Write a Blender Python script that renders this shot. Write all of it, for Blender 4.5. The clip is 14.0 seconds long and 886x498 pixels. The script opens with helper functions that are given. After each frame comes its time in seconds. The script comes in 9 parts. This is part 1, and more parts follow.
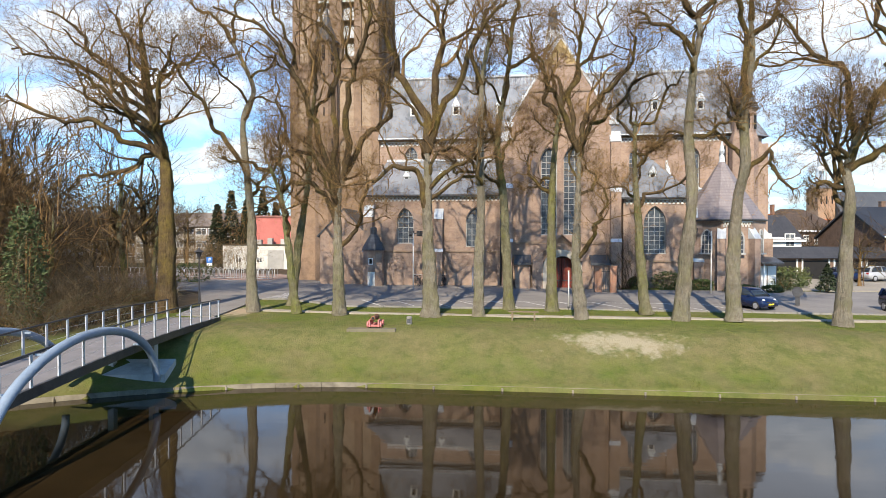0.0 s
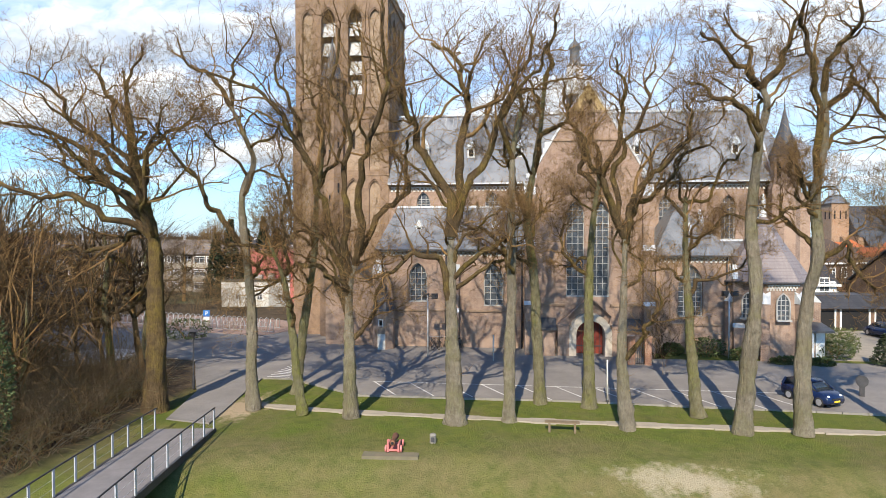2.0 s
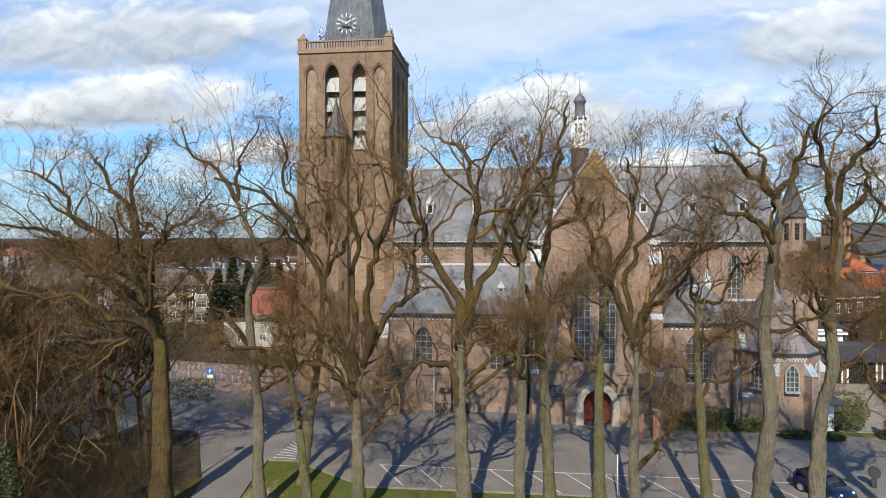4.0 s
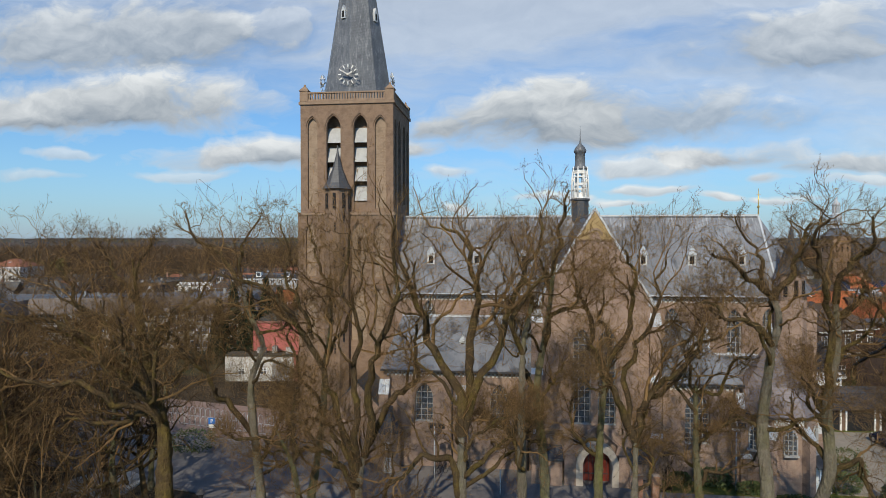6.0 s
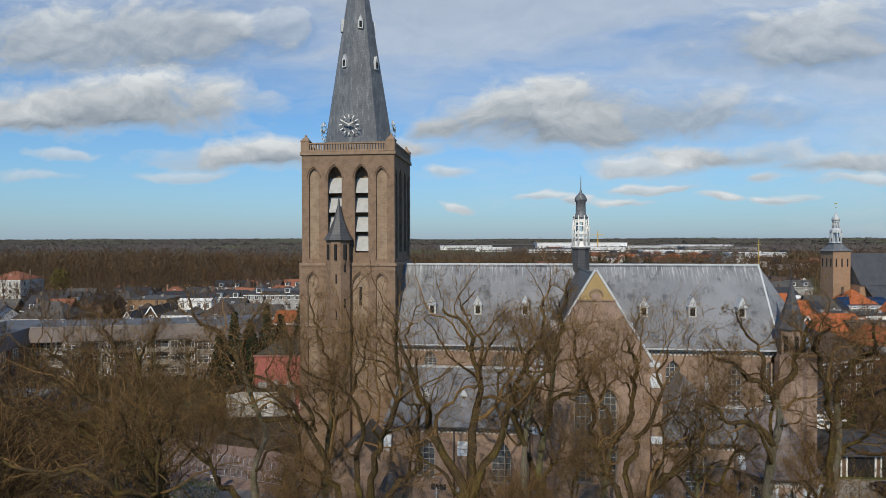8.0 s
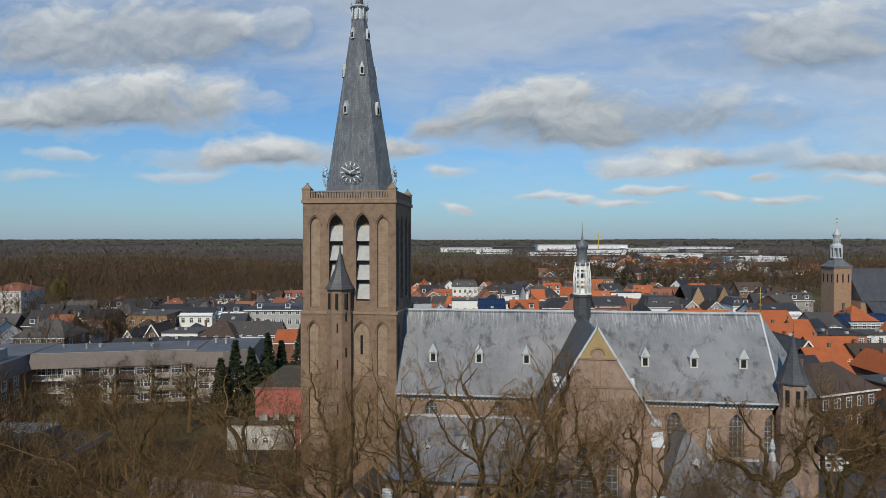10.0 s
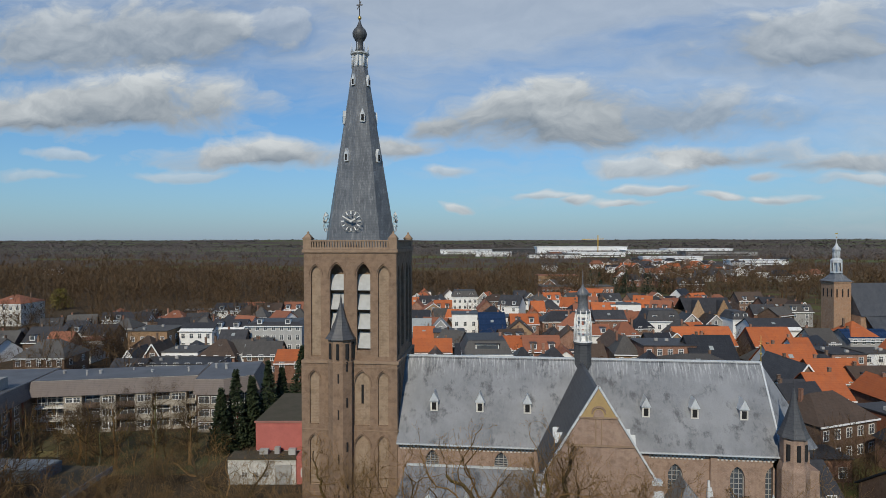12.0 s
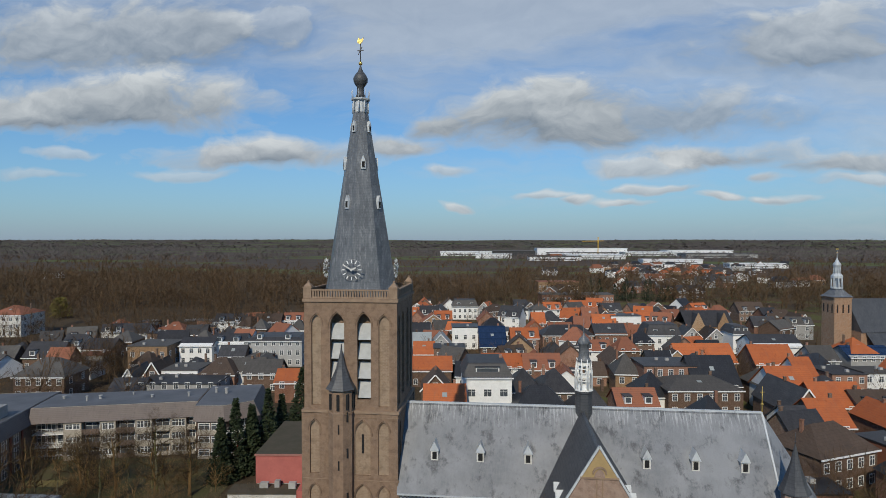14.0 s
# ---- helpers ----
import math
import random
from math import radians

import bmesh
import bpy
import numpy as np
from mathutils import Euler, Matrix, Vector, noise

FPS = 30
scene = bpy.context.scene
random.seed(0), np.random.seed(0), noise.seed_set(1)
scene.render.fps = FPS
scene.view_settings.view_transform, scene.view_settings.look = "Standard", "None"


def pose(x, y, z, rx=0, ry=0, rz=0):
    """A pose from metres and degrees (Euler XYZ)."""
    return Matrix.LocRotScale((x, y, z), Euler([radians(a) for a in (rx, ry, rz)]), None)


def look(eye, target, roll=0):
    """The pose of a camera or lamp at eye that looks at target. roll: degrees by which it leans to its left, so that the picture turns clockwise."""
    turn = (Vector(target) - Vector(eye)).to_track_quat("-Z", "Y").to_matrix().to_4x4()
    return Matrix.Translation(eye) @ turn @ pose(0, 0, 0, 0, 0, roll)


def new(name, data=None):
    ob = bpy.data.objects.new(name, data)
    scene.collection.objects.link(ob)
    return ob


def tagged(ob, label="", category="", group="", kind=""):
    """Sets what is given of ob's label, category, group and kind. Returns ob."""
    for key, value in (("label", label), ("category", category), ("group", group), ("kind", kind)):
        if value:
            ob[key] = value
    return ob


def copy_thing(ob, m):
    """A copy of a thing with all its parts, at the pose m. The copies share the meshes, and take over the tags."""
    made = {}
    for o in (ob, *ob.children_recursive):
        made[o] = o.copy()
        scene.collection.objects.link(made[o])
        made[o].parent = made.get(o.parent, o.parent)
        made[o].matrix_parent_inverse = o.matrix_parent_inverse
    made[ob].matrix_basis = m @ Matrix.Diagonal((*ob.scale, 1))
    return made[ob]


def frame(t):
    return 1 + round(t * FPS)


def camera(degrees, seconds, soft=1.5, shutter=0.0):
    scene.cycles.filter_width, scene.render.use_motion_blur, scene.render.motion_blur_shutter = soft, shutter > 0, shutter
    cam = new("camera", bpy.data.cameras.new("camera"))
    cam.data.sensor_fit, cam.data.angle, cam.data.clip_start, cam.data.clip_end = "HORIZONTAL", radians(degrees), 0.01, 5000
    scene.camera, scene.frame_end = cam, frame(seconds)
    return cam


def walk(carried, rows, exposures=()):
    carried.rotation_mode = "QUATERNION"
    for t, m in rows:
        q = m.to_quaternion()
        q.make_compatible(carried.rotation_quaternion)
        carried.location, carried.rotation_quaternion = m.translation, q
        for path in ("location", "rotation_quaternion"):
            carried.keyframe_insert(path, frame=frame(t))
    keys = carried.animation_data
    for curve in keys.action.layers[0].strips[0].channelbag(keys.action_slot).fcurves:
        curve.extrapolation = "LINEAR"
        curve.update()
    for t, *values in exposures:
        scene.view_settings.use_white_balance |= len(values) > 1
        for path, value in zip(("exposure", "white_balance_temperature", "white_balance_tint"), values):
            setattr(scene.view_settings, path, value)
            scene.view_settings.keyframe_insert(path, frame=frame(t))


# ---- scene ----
cam = camera(73.7, 14.0, soft=0.75)
PATH = [
    (0, (13.263, -59.535, 4.498), (13.042, -57.547, 4.467), -0.0),
    (0.5, (12.855, -57.919, 5.727), (12.635, -55.932, 5.697), -0.1),
    (1, (12.402, -56.831, 6.946), (12.181, -54.844, 6.915), -0.0),
    (1.5, (11.916, -55.997, 8.189), (11.694, -54.009, 8.157), 0.0),
    (2, (11.465, -55.442, 9.484), (11.243, -53.454, 9.452), 0.0),
    (2.5, (11.102, -55.108, 10.838), (10.88, -53.121, 10.806), 0.0),
    (3, (10.997, -55.058, 12.195), (10.776, -53.071, 12.162), -0.0),
    (3.5, (10.954, -55.014, 13.582), (10.732, -53.027, 13.551), -0.1),
    (4, (10.935, -55.062, 14.87), (10.714, -53.074, 14.838), -0.1),
    (6.5, (10.915, -55.272, 20.942), (10.693, -53.285, 20.909), -0.0),
    (7, (10.907, -55.206, 22.152), (10.685, -53.218, 22.119), -0.1),
    (7.5, (10.878, -55.352, 23.356), (10.657, -53.364, 23.323), -0.0),
    (8, (10.798, -55.316, 24.563), (10.577, -53.328, 24.53), -0.1),
    (10.5, (10.7, -55.204, 30.36), (10.478, -53.217, 30.327), -0.0),
    (11, (10.674, -55.235, 31.537), (10.453, -53.247, 31.503), -0.0),
    (11.5, (10.634, -55.126, 32.706), (10.412, -53.139, 32.672), -0.0),
    (12, (10.598, -55.168, 33.921), (10.377, -53.18, 33.888), -0.1),
    (12.5, (10.594, -55.149, 35.123), (10.373, -53.161, 35.089), -0.0),
    (13, (10.584, -55.082, 36.34), (10.363, -53.095, 36.306), -0.0),
    (13.5, (10.582, -55.075, 37.527), (10.361, -53.088, 37.492), -0.0),
    (14, (10.505, -54.954, 38.717), (10.284, -52.967, 38.682), 0.0),
]
walk(cam, [(t, look(eye, target, roll)) for t, eye, target, roll in PATH],
     exposures=[(0, 0.76, 7150, 10), (1.5, 0.72, 7150, 10), (3, 0.50, 7100, 10), (4.2, 0.12, 7050, 9), (6.5, -0.36, 7000, 8), (8.2, -0.47, 6950, 8), (11, -0.60, 6900, 7), (14, -0.66, 6800, 7)])

# ---- light: early spring sun behind the camera, broken cumulus ----
SUN_ELEV, SUN_AZ = radians(37), math.atan2(0.10, 1.0)   # light travels towards +y and a little +x
lamp = bpy.data.lights.new("sun", "SUN")
lamp.energy, lamp.angle, lamp.color = 5.0, radians(0.55), (1.0, 0.915, 0.78)
sun = new("sun", lamp)
sun.matrix_world = look((-20, -200, 150), (-20 + 0.10 * 200, 0, 150 - 200 * math.tan(SUN_ELEV)))

world = bpy.data.worlds.new("world")
scene.world = world
world.use_nodes = True
wt = world.node_tree
wt.nodes.clear()


def wn(kind, **kw):
    n = wt.nodes.new(kind)
    for k, v in kw.items():
        n.inputs[k].default_value = v
    return n


def wmath(op, a, b=0.0, c=0.0, clamp=False):
    n = wt.nodes.new("ShaderNodeMath")
    n.operation, n.use_clamp = op, clamp
    for i, v in enumerate((a, b, c)):
        if isinstance(v, (int, float)):
            n.inputs[i].default_value = v
        else:
            wt.links.new(v, n.inputs[i])
    return n.outputs[0]


sky = wt.nodes.new("ShaderNodeTexSky")
sky.sky_type, sky.sun_disc, sky.sun_elevation = "NISHITA", False, SUN_ELEV
sky.sun_rotation = math.pi + SUN_AZ
sky.air_density, sky.dust_density, sky.ozone_density = 1.0, 0.2, 3.0
coord = wt.nodes.new("ShaderNodeTexCoord")
sep = wt.nodes.new("ShaderNodeSeparateXYZ")
wt.links.new(coord.outputs["Generated"], sep.inputs[0])
DX, DY, DZ = sep.outputs
fwd = wmath("MAXIMUM", wmath("ABSOLUTE", DY), 0.25)
U, W = wmath("DIVIDE", DX, fwd), wmath("DIVIDE", DZ, fwd)


def cloud_noise(scale, detail, rough, su, sw, offset):
    comb = wt.nodes.new("ShaderNodeCombineXYZ")
    wt.links.new(wmath("MULTIPLY", U, su), comb.inputs[0])
    wt.links.new(wmath("MULTIPLY", W, sw), comb.inputs[1])
    comb.inputs[2].default_value = offset
    n = wn("ShaderNodeTexNoise", Scale=scale, Detail=detail, Roughness=rough)
    wt.links.new(comb.outputs[0], n.inputs["Vector"])
    return n.outputs["Fac"]


# coordinates bent by a slow noise, so that the clouds billow
bend_u = wmath("SUBTRACT", cloud_noise(6, 3, 0.5, 1.0, 1.8, 5.5), 0.5)
bend_w = wmath("SUBTRACT", cloud_noise(7, 3, 0.5, 1.0, 1.8, 9.5), 0.5)
FLAT_U, FLAT_W = U, W
U = wmath("MULTIPLY_ADD", bend_u, 0.16, U)
W = wmath("MULTIPLY_ADD", bend_w, 0.06, W)
wob_a = wmath("SUBTRACT", cloud_noise(7, 8, 0.56, 1.0, 1.7, 3.1), 0.5)
wob_b = wmath("SUBTRACT", cloud_noise(30, 6, 0.6, 1.0, 2.0, 8.4), 0.5)
wobble = wmath("ADD", wob_a, wmath("MULTIPLY", wob_b, 0.22))
high_w = W
W = wmath("ADD", W, 0.014)
above = wmath("SUBTRACT", cloud_noise(7, 8, 0.56, 1.0, 1.7, 3.1), 0.5)
W = high_w
lit = wmath("SUBTRACT", wob_a, above)     # thinning upwards: a sunlit top


def cloud(u, w, ru, rw, power=1.0):
    """A cumulus bank at the direction (u, w), with half-widths; returns cover and shade."""
    du = wmath("DIVIDE", wmath("SUBTRACT", U, u), ru)
    dw = wmath("DIVIDE", wmath("SUBTRACT", W, w), rw)
    flat = wmath("MULTIPLY", wmath("MINIMUM", dw, 0.0), 1.35)      # flat underside
    dw2 = wmath("ADD", wmath("MAXIMUM", dw, 0.0), flat)
    r = wmath("SQRT", wmath("ADD", wmath("MULTIPLY", du, du), wmath("MULTIPLY", dw2, dw2)))
    cover = wmath("ADD", wmath("SUBTRACT", 1.24, r), wmath("MULTIPLY", wobble, 2.0))
    cover = wmath("MULTIPLY", wmath("MULTIPLY_ADD", cover, 1.45, 0.0, clamp=True), power, clamp=True)
    tint = wmath("MULTIPLY_ADD", dw, 0.42, 0.40 if rw > 0.05 else 0.50 if rw > 0.02 else 0.66)
    return cover, wmath("MULTIPLY_ADD", lit, 1.2, wmath("MULTIPLY_ADD", wobble, 0.6, tint), clamp=True)


BANKS = [(-0.765, 0.357, 0.365, 0.086, 0.90), (-0.570, 0.365, 0.149, 0.075, 0.90), (-0.414, 0.374, 0.082, 0.041, 0.70), (-0.734, 0.234, 0.331, 0.059, 1.00),
         (-0.425, 0.144, 0.207, 0.034, 1.00), (-0.193, 0.154, 0.088, 0.026, 1.00), (-0.111, 0.193, 0.072, 0.031, 1.00), (0.085, 0.200, 0.235, 0.074, 1.00),
         (0.270, 0.195, 0.21, 0.060, 0.85), (0.479, 0.312, 0.185, 0.071, 0.90), (0.335, 0.131, 0.175, 0.029, 1.00), (0.202, 0.116, 0.081, 0.018, 0.90),
         (0.523, 0.119, 0.109, 0.023, 0.95), (0.421, 0.098, 0.039, 0.011, 0.90), (0.556, 0.094, 0.079, 0.013, 0.80), (0.233, 0.080, 0.058, 0.010, 0.90),
         (0.198, 0.061, 0.034, 0.006, 0.90), (0.340, 0.063, 0.045, 0.009, 0.95), (0.439, 0.061, 0.055, 0.008, 0.90), (0.120, 0.062, 0.029, 0.008, 0.95)]
BANKS += [(0.060, 0.069, 0.042, 0.007, 0.80), (-0.082, 0.049, 0.027, 0.007, 0.90), (-0.084, 0.112, 0.040, 0.012, 0.75), (-0.796, 0.151, 0.073, 0.011, 0.60),
          (-0.572, 0.113, 0.091, 0.011, 0.60), (-0.880, 0.113, 0.074, 0.011, 0.50), (0.403, 0.202, 0.137, 0.036, 0.50)]
total, shade = wmath("MULTIPLY", W, 0.0), wmath("MULTIPLY_ADD", lit, 0.6, 0.72)
for bank in BANKS:
    c, s = cloud(*bank)
    mix = wt.nodes.new("ShaderNodeMix")
    wt.links.new(c, mix.inputs[0])
    wt.links.new(shade, mix.inputs[2])
    wt.links.new(s, mix.inputs[3])
    shade = mix.outputs[0]
    total = wmath("MAXIMUM", total, c)
# thin streaky veil, thicker high up and to the east
streak = cloud_noise(3.4, 9, 0.62, 0.7, 2.9, 1.7)
where = wmath("ADD", wmath("MULTIPLY", FLAT_U, 0.30), wmath("MULTIPLY_ADD", FLAT_W, 1.5, -0.30))
veil = wmath("MULTIPLY", wmath("MULTIPLY_ADD", wmath("ADD", streak, where), 2.6, -1.0, clamp=True), 0.66)
total = wmath("MAXIMUM", total, veil)
# the cumulus stands ahead; behind, round the sun, the sky is open
ahead = wmath("MULTIPLY_ADD", DY, 3.0, 0.1, clamp=True)
total = wmath("MULTIPLY", total, wmath("MULTIPLY", ahead, wmath("MULTIPLY_ADD", FLAT_W, -1.4, 1.75, clamp=True)))
ramp = wt.nodes.new("ShaderNodeValToRGB")
ramp.color_ramp.elements[0].position, ramp.color_ramp.elements[0].color = 0.12, (0.41, 0.51, 0.655, 1)
ramp.color_ramp.elements[1].position, ramp.color_ramp.elements[1].color = 0.95, (1.18, 1.27, 1.39, 1)
wt.links.new(shade, ramp.inputs[0])
tone = wt.nodes.new("ShaderNodeMix")
tone.data_type, tone.blend_type = "RGBA", "MULTIPLY"
tone.inputs[0].default_value = 1.0
wt.links.new(sky.outputs[0], tone.inputs[6])
tone.inputs[7].default_value = (0.100, 0.171, 0.230, 1)
both = wt.nodes.new("ShaderNodeMix")
both.data_type = "RGBA"
wt.links.new(total, both.inputs[0])
wt.links.new(ramp.outputs[0], both.inputs[7])
# pale haze towards the horizon
haze = wmath("MULTIPLY", wmath("POWER", 2.718, wmath("MULTIPLY", wmath("MAXIMUM", FLAT_W, 0.0), -7.5)), 0.85)
hazy = wt.nodes.new("ShaderNodeMix")
hazy.data_type = "RGBA"
wt.links.new(haze, hazy.inputs[0])
wt.links.new(tone.outputs[2], hazy.inputs[6])
hazy.inputs[7].default_value = (0.50, 0.63, 0.87, 1)
wt.links.new(hazy.outputs[2], both.inputs[6])
background = wt.nodes.new("ShaderNodeBackground")
wt.links.new(both.outputs[2], background.inputs[0])
background.inputs[1].default_value = 0.8
wt.links.new(background.outputs[0], wt.nodes.new("ShaderNodeOutputWorld").inputs[0])


# ---- materials ----
def col(r, g, b):
    return (r, g, b, 1)


class Mat:
    """A small builder of node materials."""

    def __init__(self, name, rough=0.8, metal=0.0, spec=0.3):
        self.m = bpy.data.materials.new(name)
        self.m.use_nodes = True
        self.t = self.m.node_tree
        self.b = self.t.nodes["Principled BSDF"]
        self.b.inputs["Roughness"].default_value = rough
        self.b.inputs["Metallic"].default_value = metal
        self.b.inputs["Specular IOR Level"].default_value = spec
        self.pos = self.t.nodes.new("ShaderNodeNewGeometry").outputs["Position"]

    def math(self, op, a, b=0.0, c=0.0, clamp=False):
        n = self.t.nodes.new("ShaderNodeMath")
        n.operation, n.use_clamp = op, clamp
        for i, v in enumerate((a, b, c)):
            if isinstance(v, (int, float)):
                n.inputs[i].default_value = v
            else:
                self.t.links.new(v, n.inputs[i])
        return n.outputs[0]

    def scaled(self, sx, sy, sz, src=None):
        n = self.t.nodes.new("ShaderNodeVectorMath")
        n.operation = "MULTIPLY"
        self.t.links.new(src or self.pos, n.inputs[0])
        n.inputs[1].default_value = (sx, sy, sz)
        return n.outputs[0]

    def noise(self, scale, detail=4, rough=0.6, lo=0.35, hi=0.65, vec=None):
        n = self.t.nodes.new("ShaderNodeTexNoise")
        n.inputs["Scale"].default_value, n.inputs["Detail"].default_value, n.inputs["Roughness"].default_value = scale, detail, rough
        self.t.links.new(vec or self.pos, n.inputs["Vector"])
        r = self.t.nodes.new("ShaderNodeMapRange")
        r.inputs[1].default_value, r.inputs[2].default_value = lo, hi
        self.t.links.new(n.outputs["Fac"], r.inputs[0])
        return r.outputs[0]

    def mix(self, fac, a, b, mode="MIX"):
        n = self.t.nodes.new("ShaderNodeMix")
        n.data_type, n.blend_type = "RGBA", mode
        for i, v in ((0, fac), (6, a), (7, b)):
            if isinstance(v, (int, float, tuple)):
                n.inputs[i].default_value = v
            else:
                self.t.links.new(v, n.inputs[i])
        return n.outputs[2]

    def color(self, c):
        if isinstance(c, tuple):
            self.b.inputs["Base Color"].default_value = c
        else:
            self.t.links.new(c, self.b.inputs["Base Color"])
        return self

    def bump(self, h, strength=0.3, dist=0.02):
        n = self.t.nodes.new("ShaderNodeBump")
        n.inputs["Strength"].default_value, n.inputs["Distance"].default_value = strength, dist
        self.t.links.new(h, n.inputs["Height"])
        self.t.links.new(n.outputs[0], self.b.inputs["Normal"])
        return self

    def rnd(self):
        return self.t.nodes.new("ShaderNodeObjectInfo").outputs["Random"]

    def wall_uv(self):
        """Position run along the wall and up it, for coursed masonry on faces of any heading."""
        s = self.t.nodes.new("ShaderNodeSeparateXYZ")
        self.t.links.new(self.pos, s.inputs[0])
        g = self.t.nodes.new("ShaderNodeNewGeometry")
        ns = self.t.nodes.new("ShaderNodeSeparateXYZ")
        self.t.links.new(g.outputs["True Normal"], ns.inputs[0])
        side = self.math("GREATER_THAN", self.math("ABSOLUTE", ns.outputs[0]), 0.7)
        u = self.math("ADD", self.math("MULTIPLY", s.outputs[1], side), self.math("MULTIPLY", s.outputs[0], self.math("SUBTRACT", 1.0, side)))
        c = self.t.nodes.new("ShaderNodeCombineXYZ")
        self.t.links.new(u, c.inputs[0])
        self.t.links.new(s.outputs[2], c.inputs[1])
        return c.outputs[0]


def brick_mat(name, c1, c2, c3, mortar, width=0.23, course=0.075, vary=False):
    m = Mat(name, 0.88, 0, 0.2)
    uv = m.wall_uv()
    b = m.t.nodes.new("ShaderNodeTexBrick")
    b.inputs["Color1"].default_value, b.inputs["Color2"].default_value, b.inputs["Mortar"].default_value = c1, c2, mortar
    for k, v in (("Scale", 1.0), ("Mortar Size", 0.008), ("Brick Width", width), ("Row Height", course), ("Mortar Smooth", 0.2)):
        b.inputs[k].default_value = v
    m.t.links.new(uv, b.inputs["Vector"])
    c = m.mix(m.noise(0.35, 6, 0.65, 0.38, 0.66), b.outputs["Color"], c3)
    c = m.mix(m.math("MULTIPLY", m.noise(1.7, 7, 0.7, 0.46, 0.72), 0.75), c, col(c1[0] * 0.5, c1[1] * 0.5, c1[2] * 0.52))
    streak = m.noise(1.0, 5, 0.6, 0.55, 0.8, vec=m.scaled(2.2, 2.2, 0.12))
    c = m.mix(m.math("MULTIPLY", streak, 0.35), c, col(c1[0] * 0.6, c1[1] * 0.6, c1[2] * 0.6))
    pale = m.noise(0.6, 5, 0.7, 0.6, 0.8)
    c = m.mix(m.math("MULTIPLY", pale, 0.35), c, col(min(1, c1[0] * 1.5), min(1, c1[1] * 1.5), min(1, c1[2] * 1.5)))
    if vary:
        c = m.mix(m.math("MULTIPLY", m.rnd(), 0.55), c, c3, "MULTIPLY")
    m.color(c).bump(m.math("MULTIPLY_ADD", m.noise(9, 4), 0.6, b.outputs["Fac"]), 0.5, 0.02)
    return m.m


def plain_mat(name, c1, c2, scale=1.5, rough=0.7, metal=0.0, bump=0.2, vary=0.0, spec=0.3):
    m = Mat(name, rough, metal, spec)
    c = m.mix(m.noise(scale, 6, 0.65), c1, c2)
    c = m.mix(m.math("MULTIPLY", m.noise(scale * 7, 4, 0.6, 0.45, 0.75), 0.4), c, col(c1[0] * 0.7, c1[1] * 0.7, c1[2] * 0.7))
    if vary:
        c = m.mix(m.math("MULTIPLY", m.rnd(), vary), c, col(0.35, 0.33, 0.32), "MULTIPLY")
    m.color(c)
    if bump:
        m.bump(m.noise(scale * 12, 4), bump, 0.02)
    return m.m


